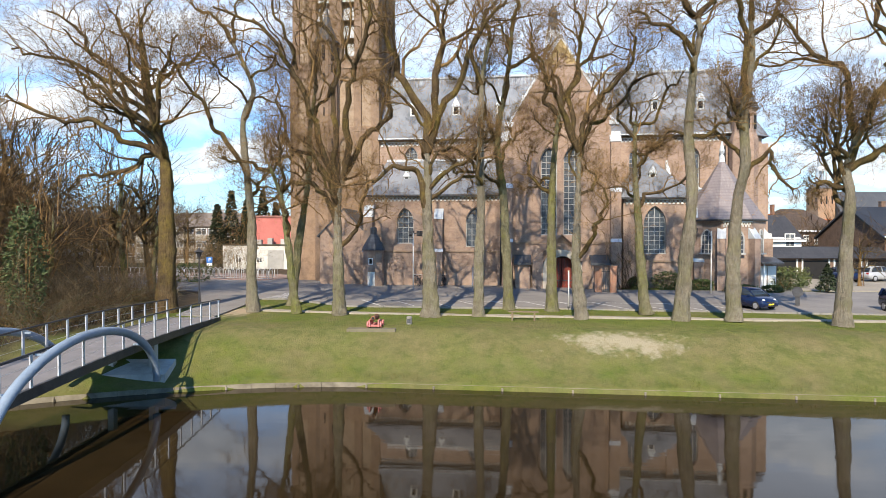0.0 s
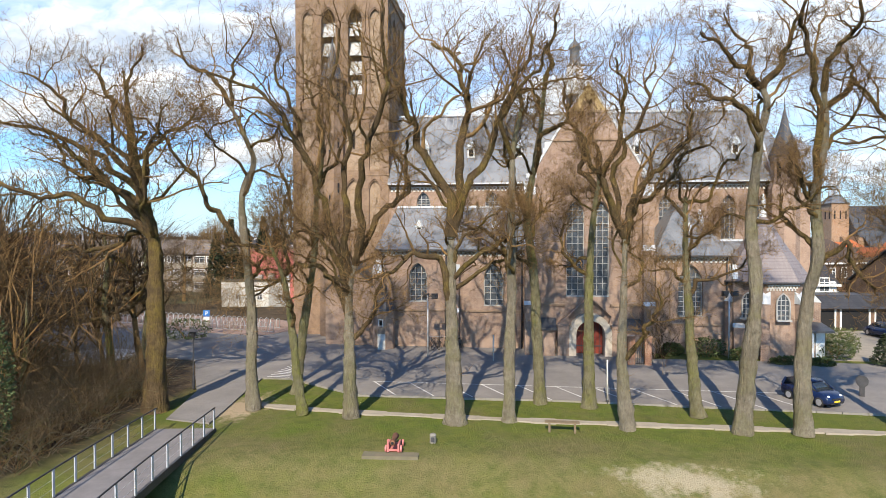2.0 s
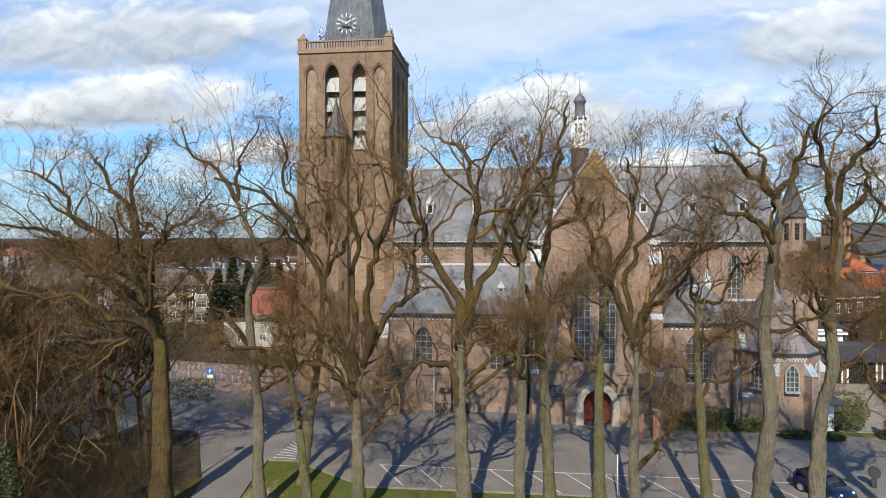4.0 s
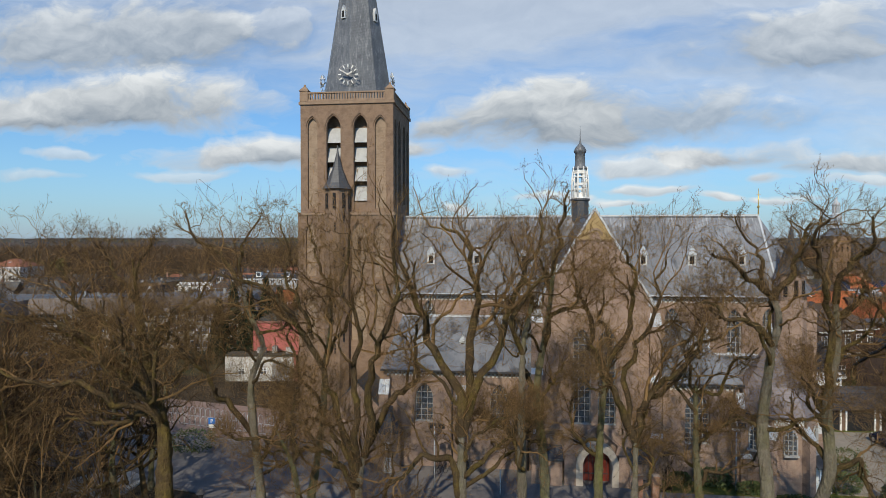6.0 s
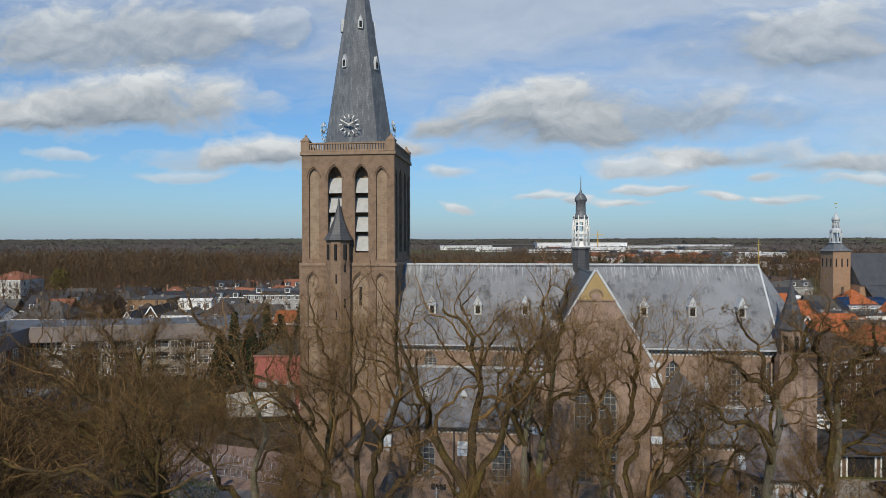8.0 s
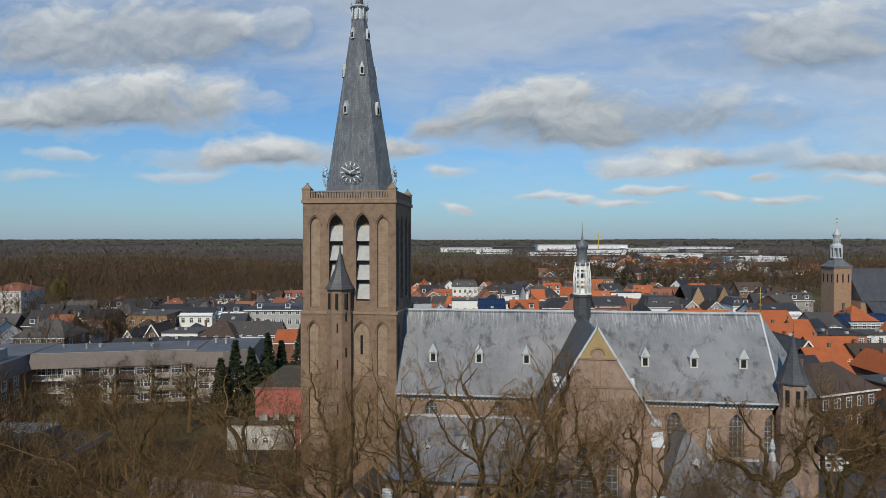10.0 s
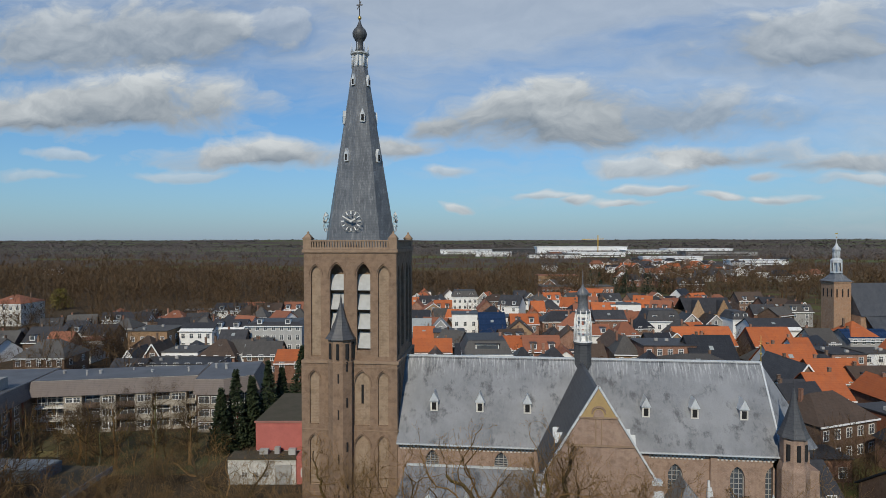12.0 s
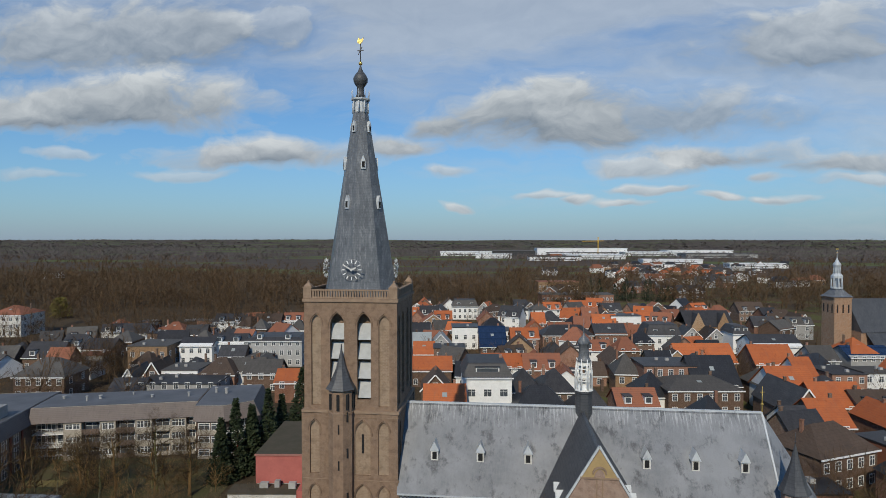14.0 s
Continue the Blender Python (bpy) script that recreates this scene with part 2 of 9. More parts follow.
def roof_mat(name, c1, c2, streak, rough=0.5, spec=0.4, rows=0.0, vary=0.0, blotch=0.0, runs=0.0, lines=1.0):
    """Slate, lead or tile: cool or warm ground, streaks that run down the slope, course lines where rows is set."""
    m = Mat(name, rough, 0, spec)
    c = m.mix(m.noise(0.5, 7, 0.7, 0.35, 0.68), c1, c2)
    run = m.noise(1.0, 6, 0.65, 0.5, 0.74, vec=m.scaled(2.4, 0.35, 0.35))
    c = m.mix(m.math("MULTIPLY", run, 0.5 * lines), c, streak)
    c = m.mix(m.math("MULTIPLY", m.noise(3.0, 6, 0.7, 0.55, 0.72), 0.5), c, col(c1[0] * 0.55, c1[1] * 0.55, c1[2] * 0.57))
    fleck = m.noise(1.0, 7, 0.75, 0.52, 0.66, vec=m.scaled(7, 1.2, 1.2))
    c = m.mix(m.math("MULTIPLY", fleck, 0.6 * lines), c, streak)
    stain = m.noise(1.0, 6, 0.7, 0.58, 0.7, vec=m.scaled(1.5, 0.8, 0.8))
    c = m.mix(m.math("MULTIPLY", stain, 0.6), c, col(c1[0] * 0.4, c1[1] * 0.4, c1[2] * 0.42))
    if blotch:
        cloudy = m.noise(1.0, 6, 0.6, 0.42, 0.62, vec=m.scaled(0.22, 0.2, 0.2))
        c = m.mix(m.math("MULTIPLY", cloudy, 0.55), c, streak)
        spots = m.noise(1.0, 8, 0.72, 0.53, 0.64, vec=m.scaled(0.75, 0.5, 0.5))
        c = m.mix(m.math("MULTIPLY", spots, blotch), c, col(c1[0] * 0.48, c1[1] * 0.48, c1[2] * 0.5))
    if runs:
        # white run-off below the ridge
        zz = m.t.nodes.new("ShaderNodeSeparateXYZ")
        m.t.links.new(m.pos, zz.inputs[0])
        top = m.math("MULTIPLY_ADD", zz.outputs[2], 0.55, -11.0, clamp=True)
        drip = m.noise(1.0, 5, 0.7, 0.5, 0.66, vec=m.scaled(5.5, 0.5, 0.5))
        c = m.mix(m.math("MULTIPLY", m.math("MULTIPLY", top, drip), runs), c, col(0.62, 0.63, 0.64))
    if vary:
        c = m.mix(m.math("MULTIPLY", m.rnd(), vary), c, col(0.30, 0.28, 0.27), "MULTIPLY")
    h = m.noise(14, 4)
    if rows:
        s = m.t.nodes.new("ShaderNodeSeparateXYZ")
        m.t.links.new(m.pos, s.inputs[0])
        h = m.math("ADD", m.math("FRACT", m.math("DIVIDE", s.outputs[2], rows)), m.math("MULTIPLY", h, 0.4))
        c = m.mix(m.math("MULTIPLY", m.math("LESS_THAN", m.math("FRACT", m.math("DIVIDE", s.outputs[2], rows)), 0.2), 0.35), c, col(c1[0] * 0.5, c1[1] * 0.5, c1[2] * 0.5))
    m.color(c).bump(h, 0.35, 0.03)
    return m.m


BRICK = brick_mat("church_brick", col(0.315, 0.211, 0.160), col(0.25, 0.164, 0.124), col(0.345, 0.25, 0.196), col(0.38, 0.31, 0.255))
BRICK_TOWER = brick_mat("tower_brick", col(0.235, 0.155, 0.105), col(0.19, 0.122, 0.083), col(0.265, 0.18, 0.125), col(0.30, 0.235, 0.18))
BRICK_PALE = brick_mat("pale_panel_brick", col(0.30, 0.215, 0.15), col(0.24, 0.165, 0.11), col(0.33, 0.25, 0.18), col(0.36, 0.29, 0.22), 0.3, 0.15)
STONE = plain_mat("sandstone", col(0.52, 0.46, 0.38), col(0.38, 0.33, 0.27), 2.0, 0.85)
STONE_BROWN = plain_mat("brown_stone", col(0.30, 0.215, 0.15), col(0.22, 0.15, 0.105), 1.4, 0.85)
PLASTER_YELLOW = plain_mat("yellow_plaster", col(0.40, 0.285, 0.135), col(0.33, 0.235, 0.115), 1.2, 0.85)
WHITE = plain_mat("white_paint", col(0.80, 0.80, 0.78), col(0.70, 0.70, 0.68), 1.2, 0.6)
WHITE_DIRTY = plain_mat("weathered_white", col(0.62, 0.61, 0.58), col(0.44, 0.43, 0.40), 1.0, 0.75)
LEAD = roof_mat("lead_roof", col(0.122, 0.132, 0.148), col(0.182, 0.192, 0.21), col(0.25, 0.26, 0.278), 0.5, 0.4, blotch=0.9, runs=0.6, lines=0.3)
LEAD_PALE = roof_mat("lead_flashing", col(0.40, 0.43, 0.46), col(0.52, 0.55, 0.57), col(0.60, 0.62, 0.63), 0.45, 0.5)
SLATE = roof_mat("slate", col(0.088, 0.096, 0.108), col(0.135, 0.145, 0.158), col(0.31, 0.32, 0.335), 0.45, 0.5, rows=0.16)
SLATE_DARK = roof_mat("dark_slate", col(0.05, 0.053, 0.06), col(0.075, 0.078, 0.085), col(0.11, 0.115, 0.12), 0.5, 0.4, rows=0.28)
SLATE_PURPLE = roof_mat("purple_slate", col(0.165, 0.14, 0.145), col(0.21, 0.18, 0.18), col(0.26, 0.235, 0.235), 0.55, 0.4, rows=0.25)
LOUVRE = plain_mat("louvre_boards", col(0.42, 0.43, 0.43), col(0.33, 0.34, 0.34), 1.4, 0.6)
DARK = plain_mat("dark_void", col(0.012, 0.012, 0.014), col(0.02, 0.02, 0.02), 1.0, 0.9, bump=0)
IRON = plain_mat("dark_iron", col(0.05, 0.05, 0.055), col(0.08, 0.08, 0.085), 3, 0.5, 0.4)
GILT = plain_mat("gilding", col(0.75, 0.52, 0.16), col(0.62, 0.42, 0.12), 3, 0.35, 0.7)
OAK_RED = plain_mat("red_brown_door", col(0.20, 0.035, 0.02), col(0.13, 0.025, 0.018), 2.5, 0.5)
GLASS_DARK = plain_mat("leaded_glass", col(0.045, 0.055, 0.07), col(0.10, 0.115, 0.135), 2.2, 0.12, 0, 0.25, spec=0.6)
BAR = plain_mat("pale_window_bars", col(0.40, 0.40, 0.39), col(0.30, 0.30, 0.295), 2, 0.6)
GLAZING = plain_mat("window_glass", col(0.05, 0.06, 0.07), col(0.10, 0.11, 0.125), 0.8, 0.08, 0, 0.0, spec=0.6)


# ---- building blocks ----
class Geo:
    """Vertices and faces of one mesh, gathered shape by shape."""

    def __init__(self):
        self.v, self.f, self.s = [], [], []

    def add(self, verts, faces, smooth=False):
        k = len(self.v)
        self.v += [tuple(p) for p in verts]
        self.f += [tuple(i + k for i in f) for f in faces]
        self.s += [smooth] * len(faces)
        return self

    def box(self, x0, x1, y0, y1, z0, z1):
        return self.add([(x0, y0, z0), (x1, y0, z0), (x1, y1, z0), (x0, y1, z0), (x0, y0, z1), (x1, y0, z1), (x1, y1, z1), (x0, y1, z1)],
                        [(3, 2, 1, 0), (4, 5, 6, 7), (0, 1, 5, 4), (1, 2, 6, 5), (2, 3, 7, 6), (3, 0, 4, 7)])

    def slab(self, quad, t):
        """A plate: four corners (anticlockwise from outside) and a thickness behind them."""
        q = [Vector(p) for p in quad]
        n = (q[1] - q[0]).cross(q[-1] - q[0]).normalized() * t
        k = len(q)
        lo = [p - n for p in q]
        return self.add(q + lo, [tuple(range(k)), tuple(reversed(range(k, 2 * k)))] + [(i, i + k, (i + 1) % k + k, (i + 1) % k) for i in range(k)])

    def loft(self, rings, smooth=False, caps=True):
        """Skin over rings of the same number of points."""
        k, n = len(rings[0]), len(rings)
        faces = [(i * k + j, i * k + (j + 1) % k, (i + 1) * k + (j + 1) % k, (i + 1) * k + j) for i in range(n - 1) for j in range(k)]
        if caps:
            faces += [tuple(reversed(range(k))), tuple(range((n - 1) * k, n * k))]
        return self.add([p for r in rings for p in r], faces, smooth)

    def turn(self, x, y, profile, sides=8, phase=0.0, smooth=False):
        """A turned or polygonal form: profile of (radius, z)."""
        return self.loft([[(x + r * math.cos(phase + 2 * math.pi * i / sides), y + r * math.sin(phase + 2 * math.pi * i / sides), z)
                           for i in range(sides)] for r, z in profile], smooth)

    def bar(self, a, b, w, h=None):
        """A rectangular bar between two points."""
        a, b = Vector(a), Vector(b)
        d = (b - a).normalized()
        u = d.cross(Vector((0, 0, 1))) if abs(d.z) < 0.95 else Vector((1, 0, 0))
        u.normalize()
        v = u.cross(d)
        u, v = u * w / 2, v * (h or w) / 2
        return self.loft([[p - u - v, p + u - v, p + u + v, p - u + v] for p in (a, b)])

    def pipe(self, pts, r, sides=8, smooth=True):
        pts = [Vector(p) for p in pts]
        rings = []
        for i, p in enumerate(pts):
            d = (pts[min(i + 1, len(pts) - 1)] - pts[max(i - 1, 0)]).normalized()
            u = d.cross(Vector((0.31, 0.2, 0.93))).normalized()
            v = d.cross(u)
            rr = r[i] if isinstance(r, (list, tuple)) else r
            rings.append([p + (u * math.cos(2 * math.pi * j / sides) + v * math.sin(2 * math.pi * j / sides)) * rr for j in range(sides)])
        return self.loft(rings, smooth)

    def mesh(self, name):
        me = bpy.data.meshes.new(name)
        me.from_pydata(self.v, [], self.f)
        if any(self.s):
            me.polygons.foreach_set("use_smooth", self.s)
        return me


def thing(name, x=0, y=0, z=0, rz=0.0, label="", category="", group="", kind=""):
    ob = new(name)
    ob.empty_display_size = 0.2
    ob.matrix_basis = pose(x, y, z, 0, 0, rz)
    return tagged(ob, label, category, group, kind)


def part(name, geo, material, parent=None, label="", at=None):
    """One mesh object under a thing or a part. geo: a Geo, or a mesh that several objects share."""
    me = geo.mesh(name) if isinstance(geo, Geo) else geo
    if material and not me.materials:
        me.materials.append(material)
    ob = new(name, me)
    ob.parent = parent
    if at is not None:
        ob.matrix_basis = at
    return tagged(ob, label)


def lone(name, geo, material, label, category, kind="", group=""):
    return tagged(part(name, geo, material), label, category, group, kind)


def arch(u0, u1, v0, top, n=6, round_top=False):
    """Outline of an opening with a pointed (or round) head, anticlockwise."""
    w = u1 - u0
    if round_top:
        r = w / 2
        return [(u0, v0), (u1, v0)] + [(u0 + r + r * math.cos(math.pi * i / (2 * n)), top - r + r * math.sin(math.pi * i / (2 * n))) for i in range(2 * n + 1)]
    r = w * 0.95
    rise = math.sqrt(r * r - (r - w / 2) ** 2)
    amax = math.atan2(rise, r - w / 2)
    right = [(u1 - r + r * math.cos(amax * i / n), top - rise + r * math.sin(amax * i / n)) for i in range(n + 1)]
    left = [(u0 + u1 - u, v) for u, v in reversed(right[:-1])]
    return [(u0, v0), (u1, v0)] + right + left


def panel(outline, holes, o, ud, n, t):
    """A wall plate with real openings. o: world point of (0, 0); ud: its run; n: outward normal; t: thickness."""
    o, ud, n = Vector(o), Vector(ud).normalized(), Vector(n).normalized()
    bm = bmesh.new()
    edges = []
    for loop in [outline] + holes:
        vs = [bm.verts.new(o + ud * u + Vector((0, 0, v))) for u, v in loop]
        edges += [bm.edges.new((vs[i], vs[(i + 1) % len(vs)])) for i in range(len(vs))]
    bmesh.ops.triangle_fill(bm, use_beauty=True, use_dissolve=False, edges=edges)
    ext = bmesh.ops.extrude_face_region(bm, geom=bm.faces[:])
    for v in [g for g in ext["geom"] if isinstance(g, bmesh.types.BMVert)]:
        v.co -= n * t
    bmesh.ops.recalc_face_normals(bm, faces=bm.faces[:])
    me = bpy.data.meshes.new("panel")
    bm.to_mesh(me)
    bm.free()
    return me


# ---- the church ----
church = thing("church", label="brown brick gothic church with grey lead roofs and slate spire", category="church")


def gothic_window(o, ud, n, u0, u1, v0, top, cols, rows, depth=0.3, parent=church):
    """Glazing with pale bars, set back in a pointed opening."""
    o, ud, n = Vector(o), Vector(ud).normalized(), Vector(n).normalized()
    at = lambda u, v, d: o + ud * u + Vector((0, 0, v)) - n * d
    frame_g, glass = Geo(), Geo()
    out = arch(u0 + 0.02, u1 - 0.02, v0 + 0.02, top - 0.03)
    glass.add([at(u, v, depth + 0.06) for u, v in out] + [at(u, v, depth + 0.09) for u, v in out],
              [tuple(range(len(out))), tuple(reversed(range(len(out), 2 * len(out))))])
    for i in range(1, cols):
        u = u0 + (u1 - u0) * i / cols
        frame_g.bar(at(u, v0, depth), at(u, top - (u1 - u0) * (0.9 * abs(2 * i / cols - 1) ** 1.5 + 0.05), depth), 0.055)
    for j in range(1, rows):
        v = v0 + (top - (u1 - u0) * 0.55 - v0) * j / (rows - 1)
        frame_g.bar(at(u0, v, depth), at(u1, v, depth), 0.05)
    frame_g.bar(at(u0 - 0.05, v0 + 0.03, depth - 0.12), at(u1 + 0.05, v0 + 0.03, depth - 0.12), 0.3, 0.12)
    k = len(out)
    for i in range(1, k):
        a, b = out[i], out[(i + 1) % k]
        frame_g.bar(at(a[0], a[1], depth), at(b[0], b[1], depth), 0.1)
    w = part("window", frame_g, BAR, parent)
    part("glazing", glass, GLASS_DARK, w)
    return w


def dentils(o, ud, n, u0, u1, v, parent=church, step=0.36):
    """The pale zigzag course under an eave."""
    o, ud, n = Vector(o), Vector(ud).normalized(), Vector(n).normalized()
    g = Geo()
    k = int((u1 - u0) / step)
    for i in range(k):
        for du, dv in ((0.0, 0.0), (step / 2, 0.16)):
            a = o + ud * (u0 + i * step + du) + Vector((0, 0, v + dv)) + n * 0.02
            b = a + ud * step * 0.5
            p0, p1 = a - n * 0.05 - Vector((0, 0, 0.09)), b + n * 0.07 + Vector((0, 0, 0.09))
            g.box(min(p0.x, p1.x), max(p0.x, p1.x), min(p0.y, p1.y), max(p0.y, p1.y), p0.z, p1.z)
    a, b = o + ud * u0 + Vector((0, 0, v + 0.31)) + n * 0.06, o + ud * u1 + Vector((0, 0, v + 0.31)) + n * 0.06
    g.bar(a, b, 0.16, 0.09)
    return part("dentil_course", g, WHITE_DIRTY, parent)


X, Y = Vector((1, 0, 0)), Vector((0, 1, 0))

# tower: two stages of wall plates round a core
upper_holes = [(-8.35, -7.39, 22.7, 31.4), (-6.5, -5.11, 23.3, 31.6), (-3.84, -2.52, 23.3, 31.6), (-1.76, -0.72, 22.7, 31.4)]
lower_holes = [(-8.49, -7.54, 16.15, 21.25), (-4.08, -2.54, 16.1, 21.3), (-1.77, -0.78, 16.15, 21.25),
               (-8.49, -7.54, 10.2, 15.1), (-4.08, -2.54, 10.1, 15.2), (-1.77, -0.78, 10.2, 15.1)]
front_up = panel([(-9.06, 22.1), (0.02, 22.1), (0.02, 33.0), (-9.06, 33.0)], [arch(*h) for h in upper_holes], (0, 0, 0), X, -Y, 0.42)
front_lo = panel([(-9.3, 0), (0.1, 0), (0.1, 22.1), (-9.3, 22.1)], [arch(*h) for h in lower_holes], (0, -0.12, 0), X, -Y, 0.42)
side_up = panel([(-8.62, 22.1), (-0.42, 22.1), (-0.42, 33.0), (-8.62, 33.0)], [arch(*h) for h in upper_holes], (0, 0, 0), X, -Y, 0.42)
side_lo = panel([(-8.74, 0), (-0.32, 0), (-0.32, 22.1), (-8.74, 22.1)], [arch(*h) for h in lower_holes], (0, -0.12, 0), X, -Y, 0.42)
for me, side, lab in ((front_up, side_up, "weathered brown brick belfry wall with arched recesses"), (front_lo, side_lo, "weathered brown brick wall with tall blind arches")):
    for name, at in (("tower_wall", Matrix()), ("tower_wall", pose(-4.53, 4.53, 0, 0, 0, 90) @ pose(4.53, -4.53, 0)),
                     ("tower_wall", pose(-4.53, 4.53, 0, 0, 0, 180) @ pose(4.53, -4.53, 0)), ("tower_wall", pose(-4.53, 4.53, 0, 0, 0, 270) @ pose(4.53, -4.53, 0))):
        part(name, side if abs(at[0][1]) > 0.5 else me, BRICK_TOWER, church, lab, at=at)
part("tower_core", Geo().box(-8.75, -0.3, 0.26, 8.75, 0, 22.3).box(-7.9, -1.1, 1.1, 7.9, 22.3, 33.0), BRICK_TOWER, church)
for x0, x1, y0, z0, z1 in ((-8.5, -7.2, 0.24, 22.6, 31.6), (-1.9, -0.6, 0.24, 22.6, 31.6), (-8.6, -7.4, 0.08, 10, 21.4), (-4.2, -2.4, 0.08, 10, 21.4), (-1.9, -0.7, 0.08, 10, 21.4)):
    part("recess_panel", Geo().box(x0, x1, y0, y0 + 0.1, z0, z1), BRICK_PALE, church, "pale patterned brick filling")
part("recess_panel", Geo().box(-0.42, -0.34, 0.5, 8.5, 22.6, 31.6), BRICK_TOWER, church)
for z0, z1, o in ((22.0, 22.35, 0.22), (32.62, 33.02, 0.14), (15.55, 15.75, 0.16), (21.6, 21.75, 0.15), (9.5, 9.7, 0.17)):
    outer = [(-9.06 - o, -o), (0.02 + o, -o), (0.02 + o, 9.06 + o), (-9.06 - o, 9.06 + o)]
    inner = [(-8.9, 0.16), (-0.14, 0.16), (-0.14, 8.9), (-8.9, 8.9)]
    part("string_course", Geo().loft([[(x, y, z) for x, y in ring_] for ring_, z in ((inner, z0), (outer, z0 + 0.05), (outer, z1 - 0.06), (inner, z1))], caps=False), STONE_BROWN, church)
for u0, u1, v0, top in upper_holes[1:3]:
    g = Geo()
    for side in range(2):
        for k in range(4):
            z = v0 + 0.15 + k * 1.86
            q = [(u0 - 0.05, 0.30, z), (u1 + 0.05, 0.30, z), (u1 + 0.05, 0.95, z + 1.5), (u0 - 0.05, 0.95, z + 1.5)]
            if side:
                q = [(0.02 - (y + 0.0), x + 9.06, zz) for x, y, zz in q]
                q = [(x, 9.06 + y - 9.06, zz) for x, y, zz in q]
            part("louvre", Geo().slab(q, 0.06), LOUVRE, church, "pale grey sloping louvre slab")
# hood moulds over the arches
for u0, u1, v0, top in upper_holes + lower_holes:
    y = -0.06 if v0 > 22 else -0.18
    out = arch(u0 - 0.16, u1 + 0.16, top - 1.1, top + 0.2)[2:]
    part("hood_mould", Geo().pipe([(a[0], y, a[1]) for a in out], 0.05, 5, False), BRICK_TOWER, church)
# parapet
for k in range(4):
    rot = pose(-4.53, 4.53, 0, 0, 0, 90 * k) @ pose(4.53, -4.53, 0)
    g = Geo().box(-8.3, -0.74, -0.02, 0.24, 33.0, 33.16).box(-8.3, -0.74, -0.04, 0.26, 33.72, 33.86)
    for i in range(29):
        x = -8.18 + i * 7.32 / 28
        g.box(x - 0.075, x + 0.075, 0.02, 0.2, 33.16, 33.72)
    part("balustrade", g, STONE_BROWN, church, at=rot)
    g = Geo().box(-0.74, 0.06, -0.06, 0.74, 33.0, 33.98).box(-0.80, 0.12, -0.12, 0.8, 33.98, 34.08)
    g.turn(-0.34, 0.34, [(0.52, 34.08), (0.5, 34.16), (0.12, 34.5), (0.14, 34.6), (0.02, 34.72)], 4, math.pi / 4)
    part("corner_pier", g, STONE_BROWN, church, at=rot)

# spire: an octagon with an arris towards each side of the tower
SX, SY = -4.6, 4.53
part("spire", Geo().turn(SX, SY, [(3.95, 33.0), (3.62, 34.0), (0.78, 51.6)], 8, 0.0), SLATE, church, "tall octagonal grey slate spire")


def spire_r(z):
    return 3.62 - (z - 34.0) * (3.62 - 0.78) / 17.6


def lucarne(z, turn_deg, s=1.0):
    """A small gabled opening on a face of the spire."""
    r = spire_r(z) * math.cos(math.pi / 8)
    m = pose(SX, SY, z, 0, 0, turn_deg) @ pose(0, -r, 0)
    g = Geo()
    g.loft([[(-0.3 * s, -0.16, 0), (0.3 * s, -0.16, 0), (0.3 * s, -0.16, 1.0 * s), (0, -0.16, 1.75 * s), (-0.3 * s, -0.16, 1.0 * s)],
            [(-0.3 * s, 0.5, 0), (0.3 * s, 0.5, 0), (0.3 * s, 0.5, 1.0 * s), (0, 0.5, 1.75 * s), (-0.3 * s, 0.5, 1.0 * s)]])
    lu = part("lucarne", g, LEAD_PALE, church, at=m)
    part("opening", Geo().box(-0.17 * s, 0.17 * s, -0.175, -0.1, 0.12, 0.95 * s), DARK, lu)


for z, faces in ((41.7, (-22.5, 67.5, 157.5, 247.5)), (45.7, (22.5, -67.5, 112.5, 202.5)), (49.5, (-22.5, 67.5, 157.5, 247.5))):
    for f in faces:
        lucarne(z, f, 0.78 if z < 49 else 0.66)
g = Geo().turn(SX, SY, [(0.72, 51.5), (0.70, 52.7), (0.98, 52.85), (1.0, 53.0), (0.6, 53.1)], 8, math.pi / 8)
for i in range(8):
    a = i * math.pi / 4
    g.pipe([(SX + 0.86 * math.cos(a), SY + 0.86 * math.sin(a), 52.9), (SX + 0.95 * math.cos(a), SY + 0.95 * math.sin(a), 53.9)], [0.06, 0.02], 5)
    g.pipe([(SX + 0.8 * math.cos(a), SY + 0.8 * math.sin(a), 51.5), (SX + 0.8 * math.cos(a), SY + 0.8 * math.sin(a), 52.7)], 0.08, 5)
part("lantern", g, LEAD_PALE, church, "pale lead lantern with arched openings")
part("onion", Geo().turn(SX, SY, [(0.58, 53.0), (0.38, 53.5), (0.36, 54.2), (0.5, 54.36), (0.72, 54.75), (0.75, 55.05), (0.6, 55.4), (0.3, 55.75), (0.12, 56.2), (0.06, 56.5)], 16, 0, True), SLATE_DARK, church)
part("gilt_ball", Geo().turn(SX, SY, [(0.02, 56.42), (0.16, 56.5), (0.2, 56.62), (0.16, 56.75), (0.02, 56.84)], 10, 0, True), GILT, church)
part("cross", Geo().pipe([(SX, SY, 56.8), (SX, SY, 58.9)], 0.045, 6).bar((SX - 0.32, SY, 57.95), (SX + 0.32, SY, 57.95), 0.09).bar((SX - 0.2, SY - 0.1, 57.5), (SX + 0.15, SY, 58.3), 0.09), IRON, church)
g = Geo()
